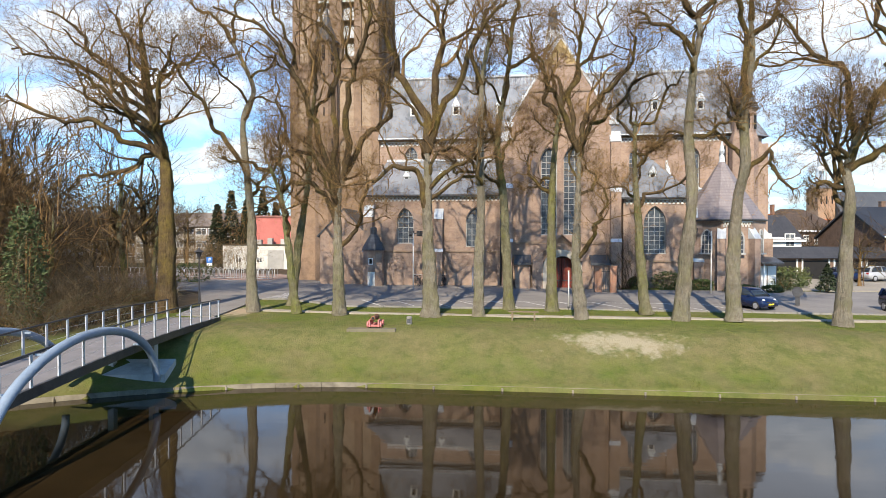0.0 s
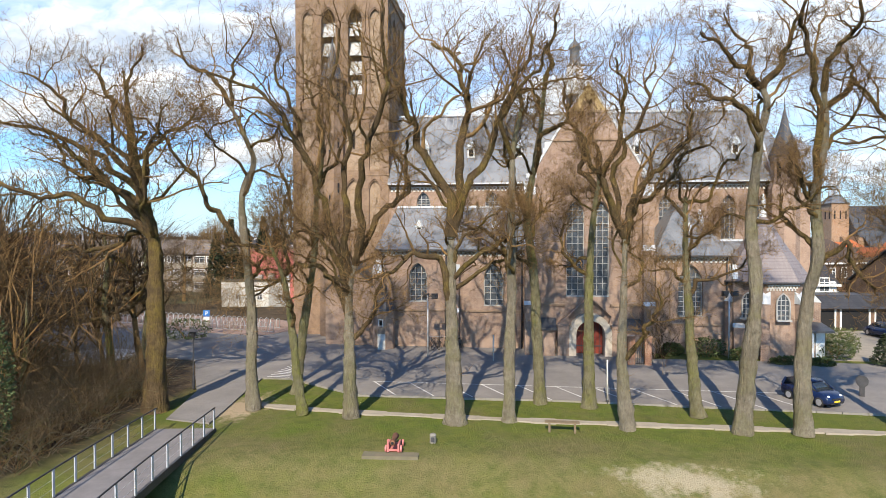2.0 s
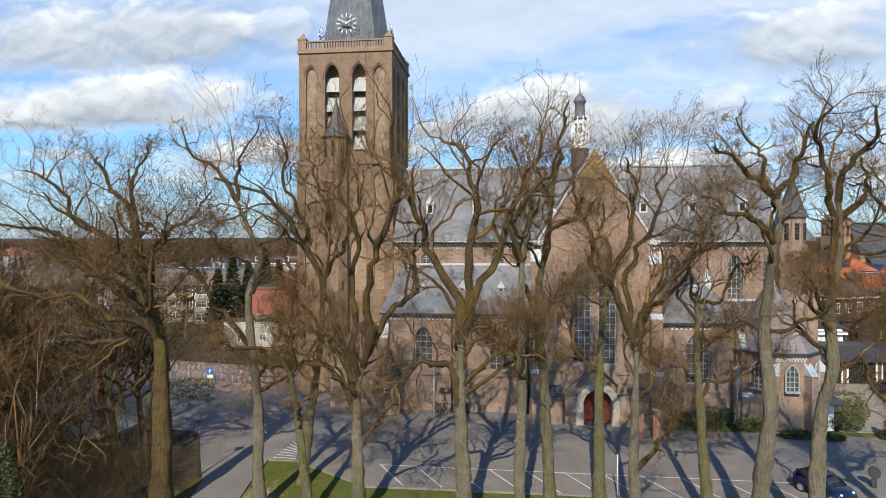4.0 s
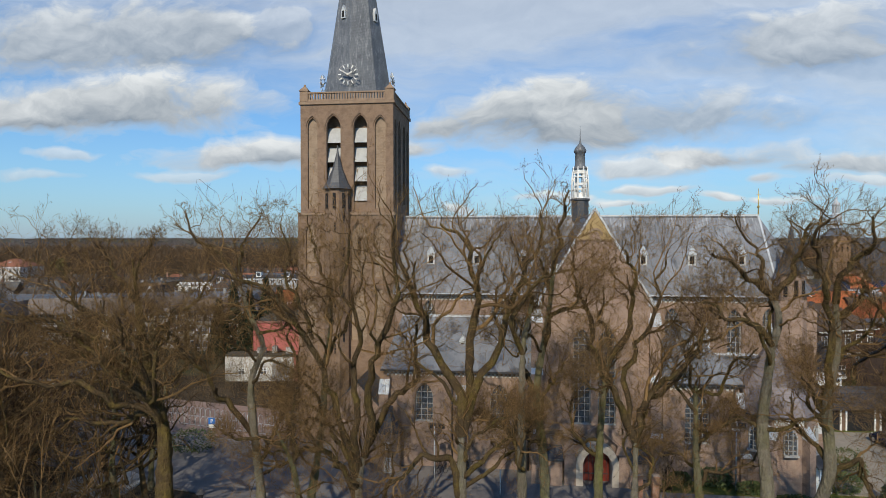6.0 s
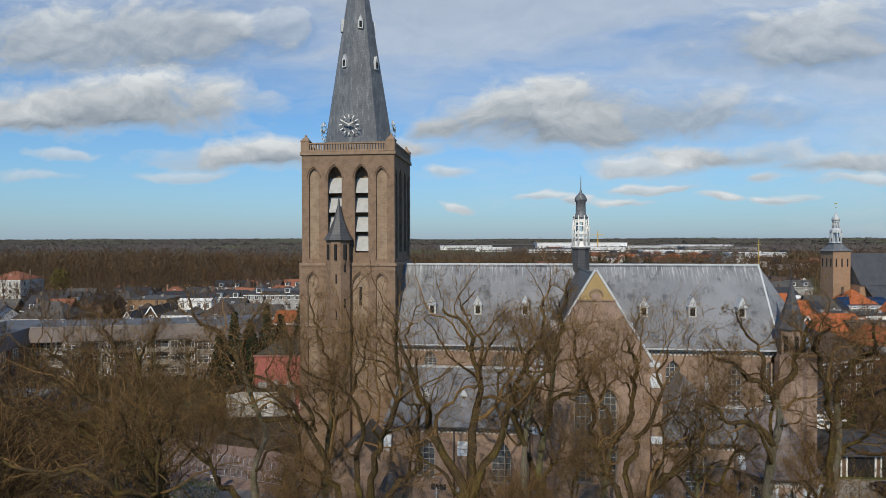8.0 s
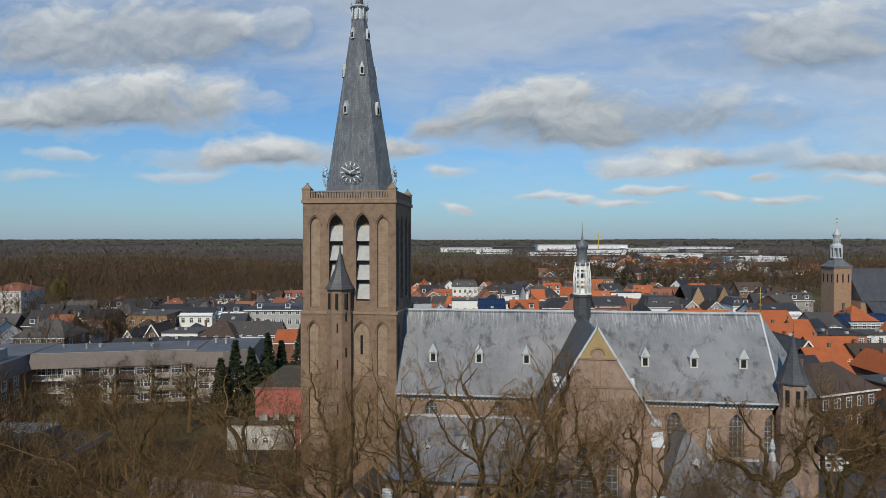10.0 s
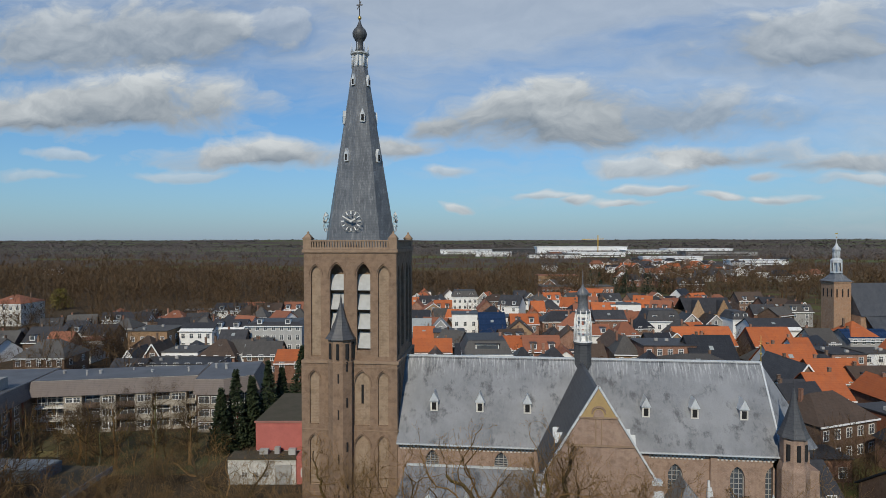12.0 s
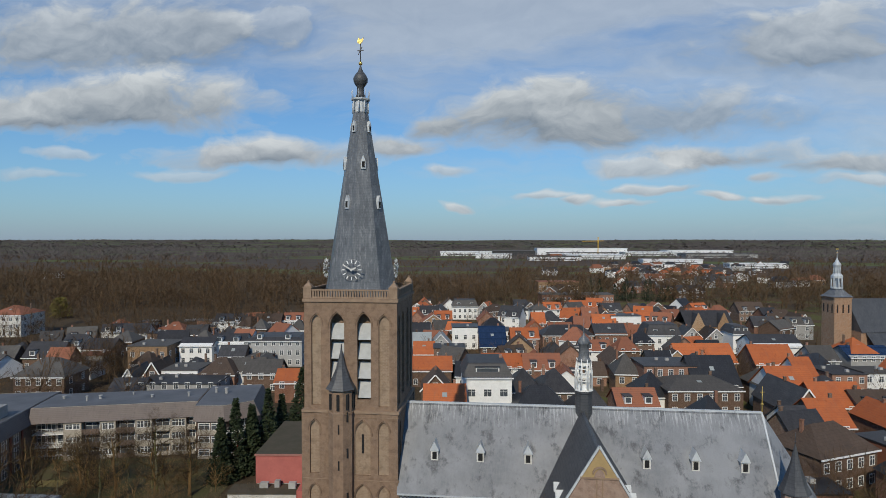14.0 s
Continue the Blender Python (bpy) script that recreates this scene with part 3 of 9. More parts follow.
g.loft([[(SX - 0.32, SY + y, 58.75), (SX - 0.05, SY + y, 58.62), (SX + 0.2, SY + y, 58.8), (SX + 0.33, SY + y, 59.3), (SX + 0.05, SY + y, 59.05), (SX - 0.2, SY + y, 59.28), (SX - 0.3, SY + y, 59.0)] for y in (-0.04, 0.04)])
part("weather_vane", g, GILT, church)
for k in range(4):
    rot = pose(SX, SY, 35.7, 0, 0, 90 * k) @ pose(0, -3.62, 0)
    g = Geo()
    for r in (0.6, 1.04):
        ring = [(r * math.cos(i * math.pi / 12), 0, r * math.sin(i * math.pi / 12)) for i in range(25)]
        g.pipe(ring, 0.018, 5)
    clock = part("clock", g, BAR, church, "open clock ring with pale numerals and pointers", at=rot)
    g = Geo()
    for i in range(12):
        a = i * math.pi / 6
        part("numeral", Geo().bar((0.68 * math.cos(a), -0.05, 0.68 * math.sin(a)), (0.98 * math.cos(a), -0.05, 0.98 * math.sin(a)), 0.09), WHITE, clock)
    part("pointer", Geo().bar((0, -0.12, 0), (-0.62, -0.12, 0.36), 0.12).turn(0, -0.1, [(0.13, -0.12), (0.13, 0.12)], 10), WHITE_DIRTY, clock)
    part("pointer", Geo().bar((0, -0.15, 0), (0.45, -0.15, 0.22), 0.13), WHITE_DIRTY, clock)

# stair turret on the tower
TX, TY = -5.32, -0.25
part("stair_turret", Geo().turn(TX, TY, [(1.24, 0), (1.24, 22.2)], 8, math.pi / 8).turn(TX, TY, [(1.3, 22.2), (1.3, 22.35)], 8, math.pi / 8).turn(TX, TY, [(1.2, 22.35), (1.2, 24.4), (1.32, 24.62)], 8, math.pi / 8), BRICK_TOWER, church, "octagonal brick stair turret")
part("turret_roof", Geo().turn(TX, TY, [(1.5, 24.5), (1.08, 25.1), (0.52, 26.4), (0.12, 27.9), (0.03, 28.7)], 8, math.pi / 8), SLATE_DARK, church)
g = Geo()
for a in (-112.5, -67.5, -22.5, -157.5):
    c, s = math.cos(radians(a + 22.5)), math.sin(radians(a + 22.5))
    px, py = TX + 1.13 * c, TY + 1.13 * s
    part("slit_opening", Geo().bar((px, py, 22.65), (px, py, 24.1), 0.24, 0.3), DARK, church)
for z in (20.4, 17.0, 12.8, 9.0):
    part("slit_opening", Geo().bar((TX + 0.05, TY - 1.13, z), (TX + 0.05, TY - 1.13, z + 0.9), 0.14, 0.12), DARK, church)
    part("slit_opening", Geo().bar((TX + 0.8, TY - 0.85, z + 1.1), (TX + 0.8, TY - 0.85, z + 2.0), 0.14, 0.12), DARK, church)
part("slit_opening", Geo().box(-3.42, -3.2, 0.0, 0.12, 18.2, 20.0), DARK, church)

# nave and choir
nave_holes = [(2.75, 4.05, 12.4, 14.0), (9.25, 10.55, 12.4, 14.0), (24.95, 26.25, 9.9, 13.55), (30.35, 31.6, 9.5, 13.5), (33.35, 34.55, 9.5, 13.6)]
part("nave_wall", panel([(0.1, 0), (34.9, 0), (34.9, 14.75), (0.1, 14.75)], [arch(*h) for h in nave_holes], (0, 0.05, 0), X, -Y, 0.6), BRICK, church, "warm brown brick clerestory wall")
for h in nave_holes:
    gothic_window((0, 0.05, 0), X, -Y, *h, 3, 5 if h[2] > 12 else 8)
part("nave_wall", Geo().box(0.1, 34.5, 8.4, 9.0, 0, 14.75).box(0.1, 0.6, 0.65, 8.4, 0, 14.7), BRICK, church)
apse = [(34.5, 0.05), (38.2, 2.4), (38.2, 6.6), (34.5, 8.95)]
part("apse_wall", Geo().loft([[(x, y, z) for x, y in apse + [(34.0, 8.95), (34.0, 0.05)]] for z in (0, 14.75)]), BRICK, church)
for x in (13.2, 22.9, 28.87):
    part("pilaster", Geo().box(x - 0.3, x + 0.3, -0.22, 0.05, 9, 14.7), BRICK, church)
for a, b in ((0.3, 13.2), (22.4, 28.5), (29.2, 34.4)):
    dentils((0, 0.05, 0), X, -Y, a, b, 14.1)
roof_lab = "steep weathered grey lead roof with pale streaks"
g = Geo()
g.slab([(0.05, -0.5, 14.72), (34.6, -0.5, 14.72), (34.66, 4.53, 22.0), (0.05, 4.53, 22.0)], 0.22)
part("nave_roof", g, LEAD, church, roof_lab)
g = Geo()
g.slab([(34.66, 4.53, 22.0), (34.6, 9.55, 14.72), (0.05, 9.55, 14.72), (0.05, 4.53, 22.0)], 0.22)
part("nave_roof", g, LEAD, church, roof_lab)
rim = [(34.6, -0.5, 14.72), (38.8, 2.2, 14.72), (38.8, 6.8, 14.72), (34.6, 9.55, 14.72)]
for a, b in zip(rim[:-1], rim[1:]):
    part("apse_roof", Geo().slab([a, b, (34.66, 4.53, 22.0)], 0.15), LEAD, church)
part("ridge", Geo().bar((0.0, 4.53, 22.05), (34.7, 4.53, 22.05), 0.3, 0.16).bar((34.66, 4.53, 22.05), (34.6, -0.5, 14.8), 0.16, 0.1), LEAD_PALE, church)
# pale lead on these gutters puts their highlight into the colour
for x0, x1 in ((0.1, 13.2), (22.3, 34.5)):
    part("gutter", Geo().bar((x0, -0.58, 14.68), (x1, -0.58, 14.68), 0.16, 0.12), LEAD_PALE, church)
part("finial", Geo().pipe([(34.7, 4.53, 22), (34.7, 4.53, 24.6)], [0.07, 0.025], 6).turn(34.7, 4.53, [(0.03, 22.7), (0.16, 22.85), (0.03, 23.0)], 8).bar((34.5, 4.53, 24.0), (34.9, 4.53, 24.0), 0.05), GILT, church)


def roof_dormer(x, y, z, s=1.0, rz=0.0, out=1.0):
    """A narrow gabled vent dormer; x, y, z: foot of its front."""
    m = pose(x, y, z, 0, 0, rz)
    g = Geo()
    w, h, t = 0.36 * s, 0.95 * s, 1.85 * s
    g.loft([[(-w, yy, -0.1), (w, yy, -0.1), (w, yy, h), (-w, yy, h)] for yy in (0, out)])
    d = part("dormer", g, WHITE_DIRTY, church, at=m)
    part("dormer_roof", Geo().loft([[(-w - 0.1, yy, h - 0.02), (w + 0.1, yy, h - 0.02), (0, yy, t)] for yy in (-0.12, out + 0.4)]), LEAD_PALE, d)
    part("opening", Geo().box(-w * 0.58, w * 0.58, -0.02, 0.06, 0.1, h * 0.85), DARK, d)


for x in (3.43, 7.85, 12.37, 23.3, 27.66, 32.0):
    roof_dormer(x, 1.3, 17.35)

# transept
TW0, TW1, TYF = 13.5, 22.0, -7.2
tr_out = [(TW0, 0), (TW1, 0), (TW1, 14.9), (17.72, 22.0), (TW0, 14.9)]
tr_holes = [arch(16.05, 17.45, 4.9, 12.6), arch(18.0, 19.4, 4.9, 12.6), arch(16.75, 18.95, 0.25, 3.1, round_top=True)]
part("transept_front", panel(tr_out, tr_holes, (0, TYF, 0), X, -Y, 0.6), BRICK, church, "brown brick gable wall with tall paired lancets")
gothic_window((0, TYF, 0), X, -Y, 16.05, 17.45, 4.9, 12.6, 3, 14)
gothic_window((0, TYF, 0), X, -Y, 18.0, 19.4, 4.9, 12.6, 3, 14)
part("hood_mould", Geo().pipe([(a[0], TYF - 0.05, a[1]) for a in arch(15.75, 19.7, 9.8, 13.75)[2:]], 0.1, 6, False), STONE_BROWN, church)
part("transept_wall", Geo().box(TW0, TW0 + 0.6, TYF + 0.6, 0.1, 0, 14.8).box(TW1 - 0.6, TW1, TYF + 0.6, 0.1, 0, 14.8), BRICK, church)
g = Geo()
g.slab([(TW0 - 0.35, 4.4, 14.6), (TW0 - 0.35, TYF + 0.35, 14.6), (17.72, TYF + 0.35, 21.85), (17.72, 4.4, 21.85)], 0.2)
g.slab([(TW1 + 0.35, TYF + 0.35, 14.6), (TW1 + 0.35, 4.4, 14.6), (17.72, 4.4, 21.85), (17.72, TYF + 0.35, 21.85)], 0.2)
part("transept_roof", g, SLATE_DARK, church, "steep dark slate cross roof")
g = Geo()
for s in (-1, 1):
    xe = TW0 - 0.25 if s < 0 else TW1 + 0.25
    g.bar((xe, TYF + 0.1, 14.75), (17.72, TYF + 0.1, 22.2), 0.16, 0.16)
    g.box(xe - 0.4, xe + 0.4, TYF - 0.15, TYF + 0.5, 14.45, 14.8)
part("gable_coping", g, LEAD_PALE, church)
part("gable_panel", Geo().loft([[(16.32, y, 19.72), (19.12, y, 19.72), (17.72, y, 21.95)] for y in (TYF - 0.06, TYF + 0.01)]), PLASTER_YELLOW, church, "ochre plaster gable panel")
for x0, x1, o, z0, z1 in ((14.95, 20.5, 0.1, 17.35, 17.5), (16.2, 19.25, 0.09, 19.6, 19.74), (17.45, 17.55, 0.06, 17.5, 19.6), (17.9, 18.0, 0.06, 17.5, 19.6), (TW0, 15.9, 0.12, 4.15, 4.35), (19.5, TW1, 0.12, 4.15, 4.35)):
    part("string_course", Geo().box(x0, x1, TYF - o, TYF + 0.02, z0, z1), STONE_BROWN, church)
g = Geo()
out = arch(17.2, 18.24, 19.6, 20.55, round_top=True)[2:]
for a, b in zip(out[:-1], out[1:]):
    g.bar((a[0], TYF - 0.1, a[1]), (b[0], TYF - 0.1, b[1]), 0.1, 0.16)
part("arch_moulding", g, STONE_BROWN, church)
part("niche", Geo().loft([[(17.72 + 0.42 * math.cos(i * math.pi / 8), y, 19.75 + 0.62 * math.sin(i * math.pi / 8)) for i in range(9)] for y in (TYF - 0.1, TYF - 0.05)]), BRICK, church)
out = [(20.35 + 0.62 * math.cos(i * math.pi / 12), 14.6 + 0.62 * math.sin(i * math.pi / 12)) for i in range(13)]
g = Geo()
for a, b in zip(out[:-1], out[1:]):
    g.bar((a[0], TYF - 0.04, a[1]), (b[0], TYF - 0.04, b[1]), 0.08, 0.1)
part("blind_roundel", g, STONE_BROWN, church)
for y, z in ((-5.0, 16.6), (-2.9, 16.4)):
    roof_dormer(15.15 - 0.6, y, z - 0.4, 0.8, -90, 1.2)
    roof_dormer(20.3 + 0.6, y, z - 0.4, 0.8, 90, 1.2)


def buttress(x, y0, y1, w, tops, parent=church):
    """A stepped buttress that stands out towards -y; tops: (height, projection) from the ground up."""
    g, caps = Geo(), []
    z0 = 0.0
    for i, (z1, outp) in enumerate(tops):
        g.box(x - w / 2, x + w / 2, y1 - outp, y1, z0, z1)
        nxt = tops[i + 1][1] if i + 1 < len(tops) else 0.05
        caps.append(Geo().loft([[(xx, y1 - outp - 0.06, z1), (xx, y1 - nxt, z1), (xx, y1 - nxt, z1 + (outp - nxt) * 1.5), ] for xx in (x - w / 2 - 0.05, x + w / 2 + 0.05)]))
        z0 = z1
    b = part("buttress", g, BRICK, parent)
    for cap in caps:
        part("capping", cap, LEAD_PALE, b)


buttress(13.15, 0, TYF + 0.3, 0.85, [(4.3, 1.2), (9.0, 1.0), (13.1, 0.7)])
buttress(22.35, 0, TYF + 0.3, 0.85, [(4.3, 1.2), (8.6, 1.0), (12.9, 0.7)])

# portal
g = Geo()
outer, inner = arch(16.2, 19.5, 0.25, 3.65, 8, True)[2:], arch(16.75, 18.95, 0.25, 3.1, 8, True)[2:]
ring = lambda pts, y: [(u, y, v) for u, v in [(pts[0][0], 0.25)] + pts + [(pts[-1][0], 0.25)]]
o1, i1, o2, i2 = ring(outer, TYF - 0.95), ring(inner, TYF - 0.95), ring(outer, TYF - 0.02), ring(inner, TYF - 0.02)
for a, b in ((0, 1),):
    k = len(o1)
    g.add(o1 + i1 + o2 + i2, [(i, i + 1, k + i + 1, k + i) for i in range(k - 1)] + [(2 * k + i + 1, 2 * k + i, 3 * k + i, 3 * k + i + 1) for i in range(k - 1)] +
          [(i + 1, i, 2 * k + i, 2 * k + i + 1) for i in range(k - 1)] + [(k + i, k + i + 1, 3 * k + i + 1, 3 * k + i) for i in range(k - 1)])
part("portal", g, STONE, church, "pale stone round-arched portal surround")
part("portal_block", Geo().box(15.3, 16.2, TYF - 0.9, TYF + 0.01, 0.1, 2.7).box(19.5, 20.4, TYF - 0.9, TYF + 0.01, 0.1, 2.7).box(16.1, 19.6, TYF - 1.6, TYF - 0.1, 0.05, 0.3)
     .loft([[(15.3, y, 2.7), (16.4, y, 2.7), (16.2, y, 3.4), (17.85, y, 4.9), (19.5, y, 3.4), (19.3, y, 2.7), (20.4, y, 2.7), (17.85, y, 5.0)] for y in (TYF - 0.5, TYF + 0.01)]), BRICK, church)
door = part("door", Geo().box(16.78, 17.83, TYF + 0.2, TYF + 0.28, 0.3, 2.9).box(17.87, 18.92, TYF + 0.2, TYF + 0.28, 0.3, 2.9), OAK_RED, church, "red-brown double church door")
for x in (17.0, 17.3, 17.6, 18.1, 18.4, 18.7):
    part("seam", Geo().box(x - 0.012, x + 0.012, TYF + 0.17, TYF + 0.2, 0.35, 2.8), IRON, door)
for x0, x1 in ((16.85, 17.75), (17.95, 18.85)):
    part("strap", Geo().box(x0, x1, TYF + 0.16, TYF + 0.2, 0.9, 0.98), IRON, door)
for x0, x1 in ((13.7, 15.2), (20.2, 21.8)):
    part("canopy", Geo().loft([[(x0, TYF - 1.3, 2.35), (x1, TYF - 1.3, 2.35), (x1, TYF - 1.3, 2.5), (x0, TYF - 1.3, 2.5)], [(x0, TYF, 2.35), (x1, TYF, 2.35), (x1, TYF, 3.2), (x0, TYF, 3.2)]]), SLATE_DARK, church, "dark slate lean-to canopy")
    part("canopy_wall", Geo().box(x0 + 0.1, x1 - 0.1, TYF - 1.1, TYF + 0.01, 0.1, 2.35), BRICK, church)

# north-west aisle seen from the square
AY = -5.4
aisle_holes = [(2.95, 4.5, 4.15, 7.5), (9.35, 11.0, 3.85, 7.5)]
part("aisle_wall", panel([(0.2, 0), (13.5, 0), (13.5, 8.65), (0.2, 8.65)], [arch(*h) for h in aisle_holes], (0, AY, 0), X, -Y, 0.55), BRICK, church, "sunlit brown brick aisle wall")
for h in aisle_holes:
    gothic_window((0, AY, 0), X, -Y, *h, 3, 6)
part("aisle_wall", Geo().box(0.2, 0.7, AY + 0.55, 0.0, 0, 8.6), BRICK, church)
dentils((0, AY, 0), X, -Y, 0.5, 12.8, 8.15)
part("aisle_roof", Geo().slab([(0.0, AY - 0.35, 8.62), (13.5, AY - 0.35, 8.62), (13.5, 0.05, 12.5), (0.9, 0.05, 12.5)], 0.18), LEAD, church, "grey lead lean-to aisle roof")
part("flashing", Geo().bar((0.9, -0.05, 12.55), (13.4, -0.05, 12.55), 0.16, 0.2), LEAD_PALE, church)
part("gutter", Geo().bar((0.0, AY - 0.42, 8.58), (13.1, AY - 0.42, 8.58), 0.18, 0.14), IRON, church)
for x in (3.45, 6.85, 10.25):
    roof_dormer(x, -3.05, 9.95, 0.72)
part("string_course", Geo().box(0.3, 13.0, AY - 0.1, AY + 0.02, 3.35, 3.5), STONE_BROWN, church)
buttress(0.35, 0, AY, 0.8, [(3.4, 1.0), (6.6, 0.8)])
buttress(6.9, 0, AY, 0.75, [(3.4, 0.9), (6.4, 0.7)])
for x, y in ((6.15, AY - 0.12), (12.55, AY - 0.15), (28.75, -6.12)):
    part("downpipe", Geo().pipe([(x, y, 8.3), (x, y, 0.1)], 0.07, 6), IRON, church)

# small gabled annexe between tower and aisle
part("annexe", Geo().loft([[(-4.5, y, 0), (0.05, y, 0), (0.05, y, 5.0), (-2.2, y, 7.35), (-4.5, y, 5.0)] for y in (-5.2, 0.0)]), BRICK, church, "small gabled brick annexe")
g = Geo()
g.slab([(0.35, -5.3, 4.85), (0.35, 0, 4.85), (-2.2, 0, 7.5), (-2.2, -5.3, 7.5)], 0.14)
g.slab([(-4.8, 0, 4.85), (-4.8, -5.3, 4.85), (-2.2, -5.3, 7.5), (-2.2, 0, 7.5)], 0.14)
part("annexe_roof", g, SLATE_DARK, church)
kiosk = part("stair_kiosk", Geo().turn(0.95, -6.35, [(0.95, 0), (0.95, 3.6)], 8, math.pi / 8), BRICK, church, "small octagonal brick annexe with slate cap")
part("kiosk_roof", Geo().turn(0.95, -6.35, [(1.12, 3.55), (0.75, 4.3), (0.3, 5.0), (0.3, 5.6), (0.02, 5.7)], 8, math.pi / 8), SLATE_DARK, kiosk)
part("kiosk_window", Geo().box(0.68, 1.08, -7.26, -7.2, 2.25, 2.85), WHITE, kiosk)
part("opening", Geo().box(0.76, 1.0, -7.27, -7.25, 2.33, 2.77), DARK, kiosk)
part("kiosk_door", Geo().box(0.6, 1.25, -7.25, -7.2, 0.2, 1.6), WHITE_DIRTY, kiosk)

# choir chapel
CY = -6.0
chap_hole = (25.05, 26.95, 3.25, 7.5)
part("chapel_wall", panel([(23.3, 0), (29.2, 0), (29.2, 8.2), (23.3, 8.2)], [arch(*chap_hole)], (0, CY, 0), X, -Y, 0.55), BRICK, church, "brown brick chapel wall")
gothic_window((0, CY, 0), X, -Y, *chap_hole, 4, 9)
part("chapel_wall", Geo().box(23.3, 23.8, CY + 0.55, 0, 0, 8.2).box(28.7, 29.2, CY + 0.55, 0, 0, 8.2), BRICK, church)
dentils((0, CY, 0), X, -Y, 23.5, 29.0, 7.7)
g = Geo()
A = (26.0, -2.0, 12.6)
g.slab([(23.0, CY - 0.35, 8.2), (29.5, CY - 0.35, 8.2), A], 0.15)
g.slab([(29.5, CY - 0.35, 8.2), (29.5, 0.04, 8.2), (26.0, 0.04, 12.6), A], 0.15)
g.slab([(23.0, 0.04, 8.2), (23.0, CY - 0.35, 8.2), A, (26.0, 0.04, 12.6)], 0.15)
part("chapel_roof", g, LEAD, church)
roof_dormer(26.15, -4.4, 9.75, 0.8)
part("gutter", Geo().bar((23.0, CY - 0.42, 8.15), (29.4, CY - 0.42, 8.15), 0.18, 0.14), IRON, church)
part("string_course", Geo().box(23.4, 29.2, CY - 0.1, CY + 0.02, 2.55, 2.7), STONE_BROWN, church)
buttress(29.4, 0, CY, 0.8, [(2.6, 1.0), (6.4, 0.8)])
part("choir_aisle", Geo().box(29.2, 34.4, -4.2, 0.0, 0, 8.2), BRICK, church)
part("choir_aisle_roof", Geo().slab([(28.9, -4.5, 8.15), (34.5, -4.5, 8.15), (34.5, 0.04, 9.4), (28.0, 0.04, 9.4)], 0.15), LEAD, church)
part("flashing", Geo().bar((26.8, -0.05, 9.45), (34.3, -0.05, 9.45), 0.16, 0.18), LEAD_PALE, church)
part("pinnacle", Geo().box(28.3, 28.75, -0.35, 0.04, 9.4, 10.8).loft([[(28.25, -0.4, 10.8), (28.8, -0.4, 10.8), (28.8, 0.0, 10.8), (28.25, 0.0, 10.8)], [(28.4, -0.1, 12.2), (28.6, -0.1, 12.2), (28.6, 0.0, 12.2), (28.4, 0.0, 12.2)]]), LEAD_PALE, church)

# polygonal sacristy
QX, QY, QR = 32.15, -5.0, 3.2
part("sacristy_wall", Geo().turn(QX, QY, [(QR, 0), (QR, 6.2)], 8, math.pi / 8), BRICK, church, "octagonal brick sacristy wall")
part("sacristy_roof", Geo().turn(QX - 0.25, QY, [(QR + 0.35, 6.15), (QR * 0.52, 9.0), (0.16, 11.5), (0.1, 11.9)], 8, math.pi / 8), SLATE_PURPLE, church, "purple slate pyramid roof")
part("finial", Geo().turn(QX - 0.25, QY, [(0.28, 11.3), (0.22, 11.8), (0.1, 12.0), (0.24, 12.3), (0.04, 13.2)], 8), LEAD_PALE, church)
for a, wdt in ((-45, 0.95), (0, 0.98), (45, 0.85)):
    m = pose(QX, QY, 0, 0, 0, a)
    ud, nn = m.to_3x3() @ X, m.to_3x3() @ -Y
    o = m @ Vector((0, -QR * math.cos(math.pi / 8) - 0.01, 0))
    out = arch(-wdt / 2, wdt / 2, 3.3, 5.4)
    w = gothic_window(o + nn * 0.0, ud, nn, -wdt / 2, wdt / 2, 3.3, 5.4, 3, 5, depth=-0.14)
    dentils(o, ud, nn, -1.15, 1.15, 5.68, step=0.22) if a == 0 else None
for a in (-67.5, -22.5, 22.5, 67.5):
    m = pose(QX, QY, 0, 0, 0, a)
    b = part("buttress", Geo().box(-0.3, 0.3, -QR - 0.55, -QR + 0.3, 0, 4.6), BRICK, church, at=m)
    part("capping", Geo().loft([[(x, -QR - 0.6, 4.6), (x, -QR + 0.2, 4.6), (x, -QR + 0.2, 5.6)] for x in (-0.34, 0.34)]), LEAD_PALE, b)
part("gutter", Geo().turn(QX - 0.25, QY, [(QR + 0.3, 6.08), (QR + 0.42, 6.12), (QR + 0.42, 6.22), (QR + 0.3, 6.24)], 8, math.pi / 8), IRON, church)
part("porch", Geo().loft([[(33.9, -8.6, 2.5), (35.6, -8.6, 2.5), (35.6, -8.6, 2.65), (33.9, -8.6, 2.65)], [(33.9, -6.4, 2.9), (35.6, -6.4, 2.9), (35.6, -6.4, 3.1), (33.9, -6.4, 3.1)]]), SLATE_DARK, church)
part("porch_door", Geo().box(34.0, 34.75, -7.35, -7.25, 0.1, 2.3).box(34.85, 35.5, -7.35, -7.25, 0.1, 2.3).box(34.1, 34.2, -8.4, -8.3, 0, 2.6), WHITE, church, "white double porch door")
part("porch_wall", Geo().box(34.0, 35.6, -7.25, -4.5, 0, 2.9), BRICK, church)

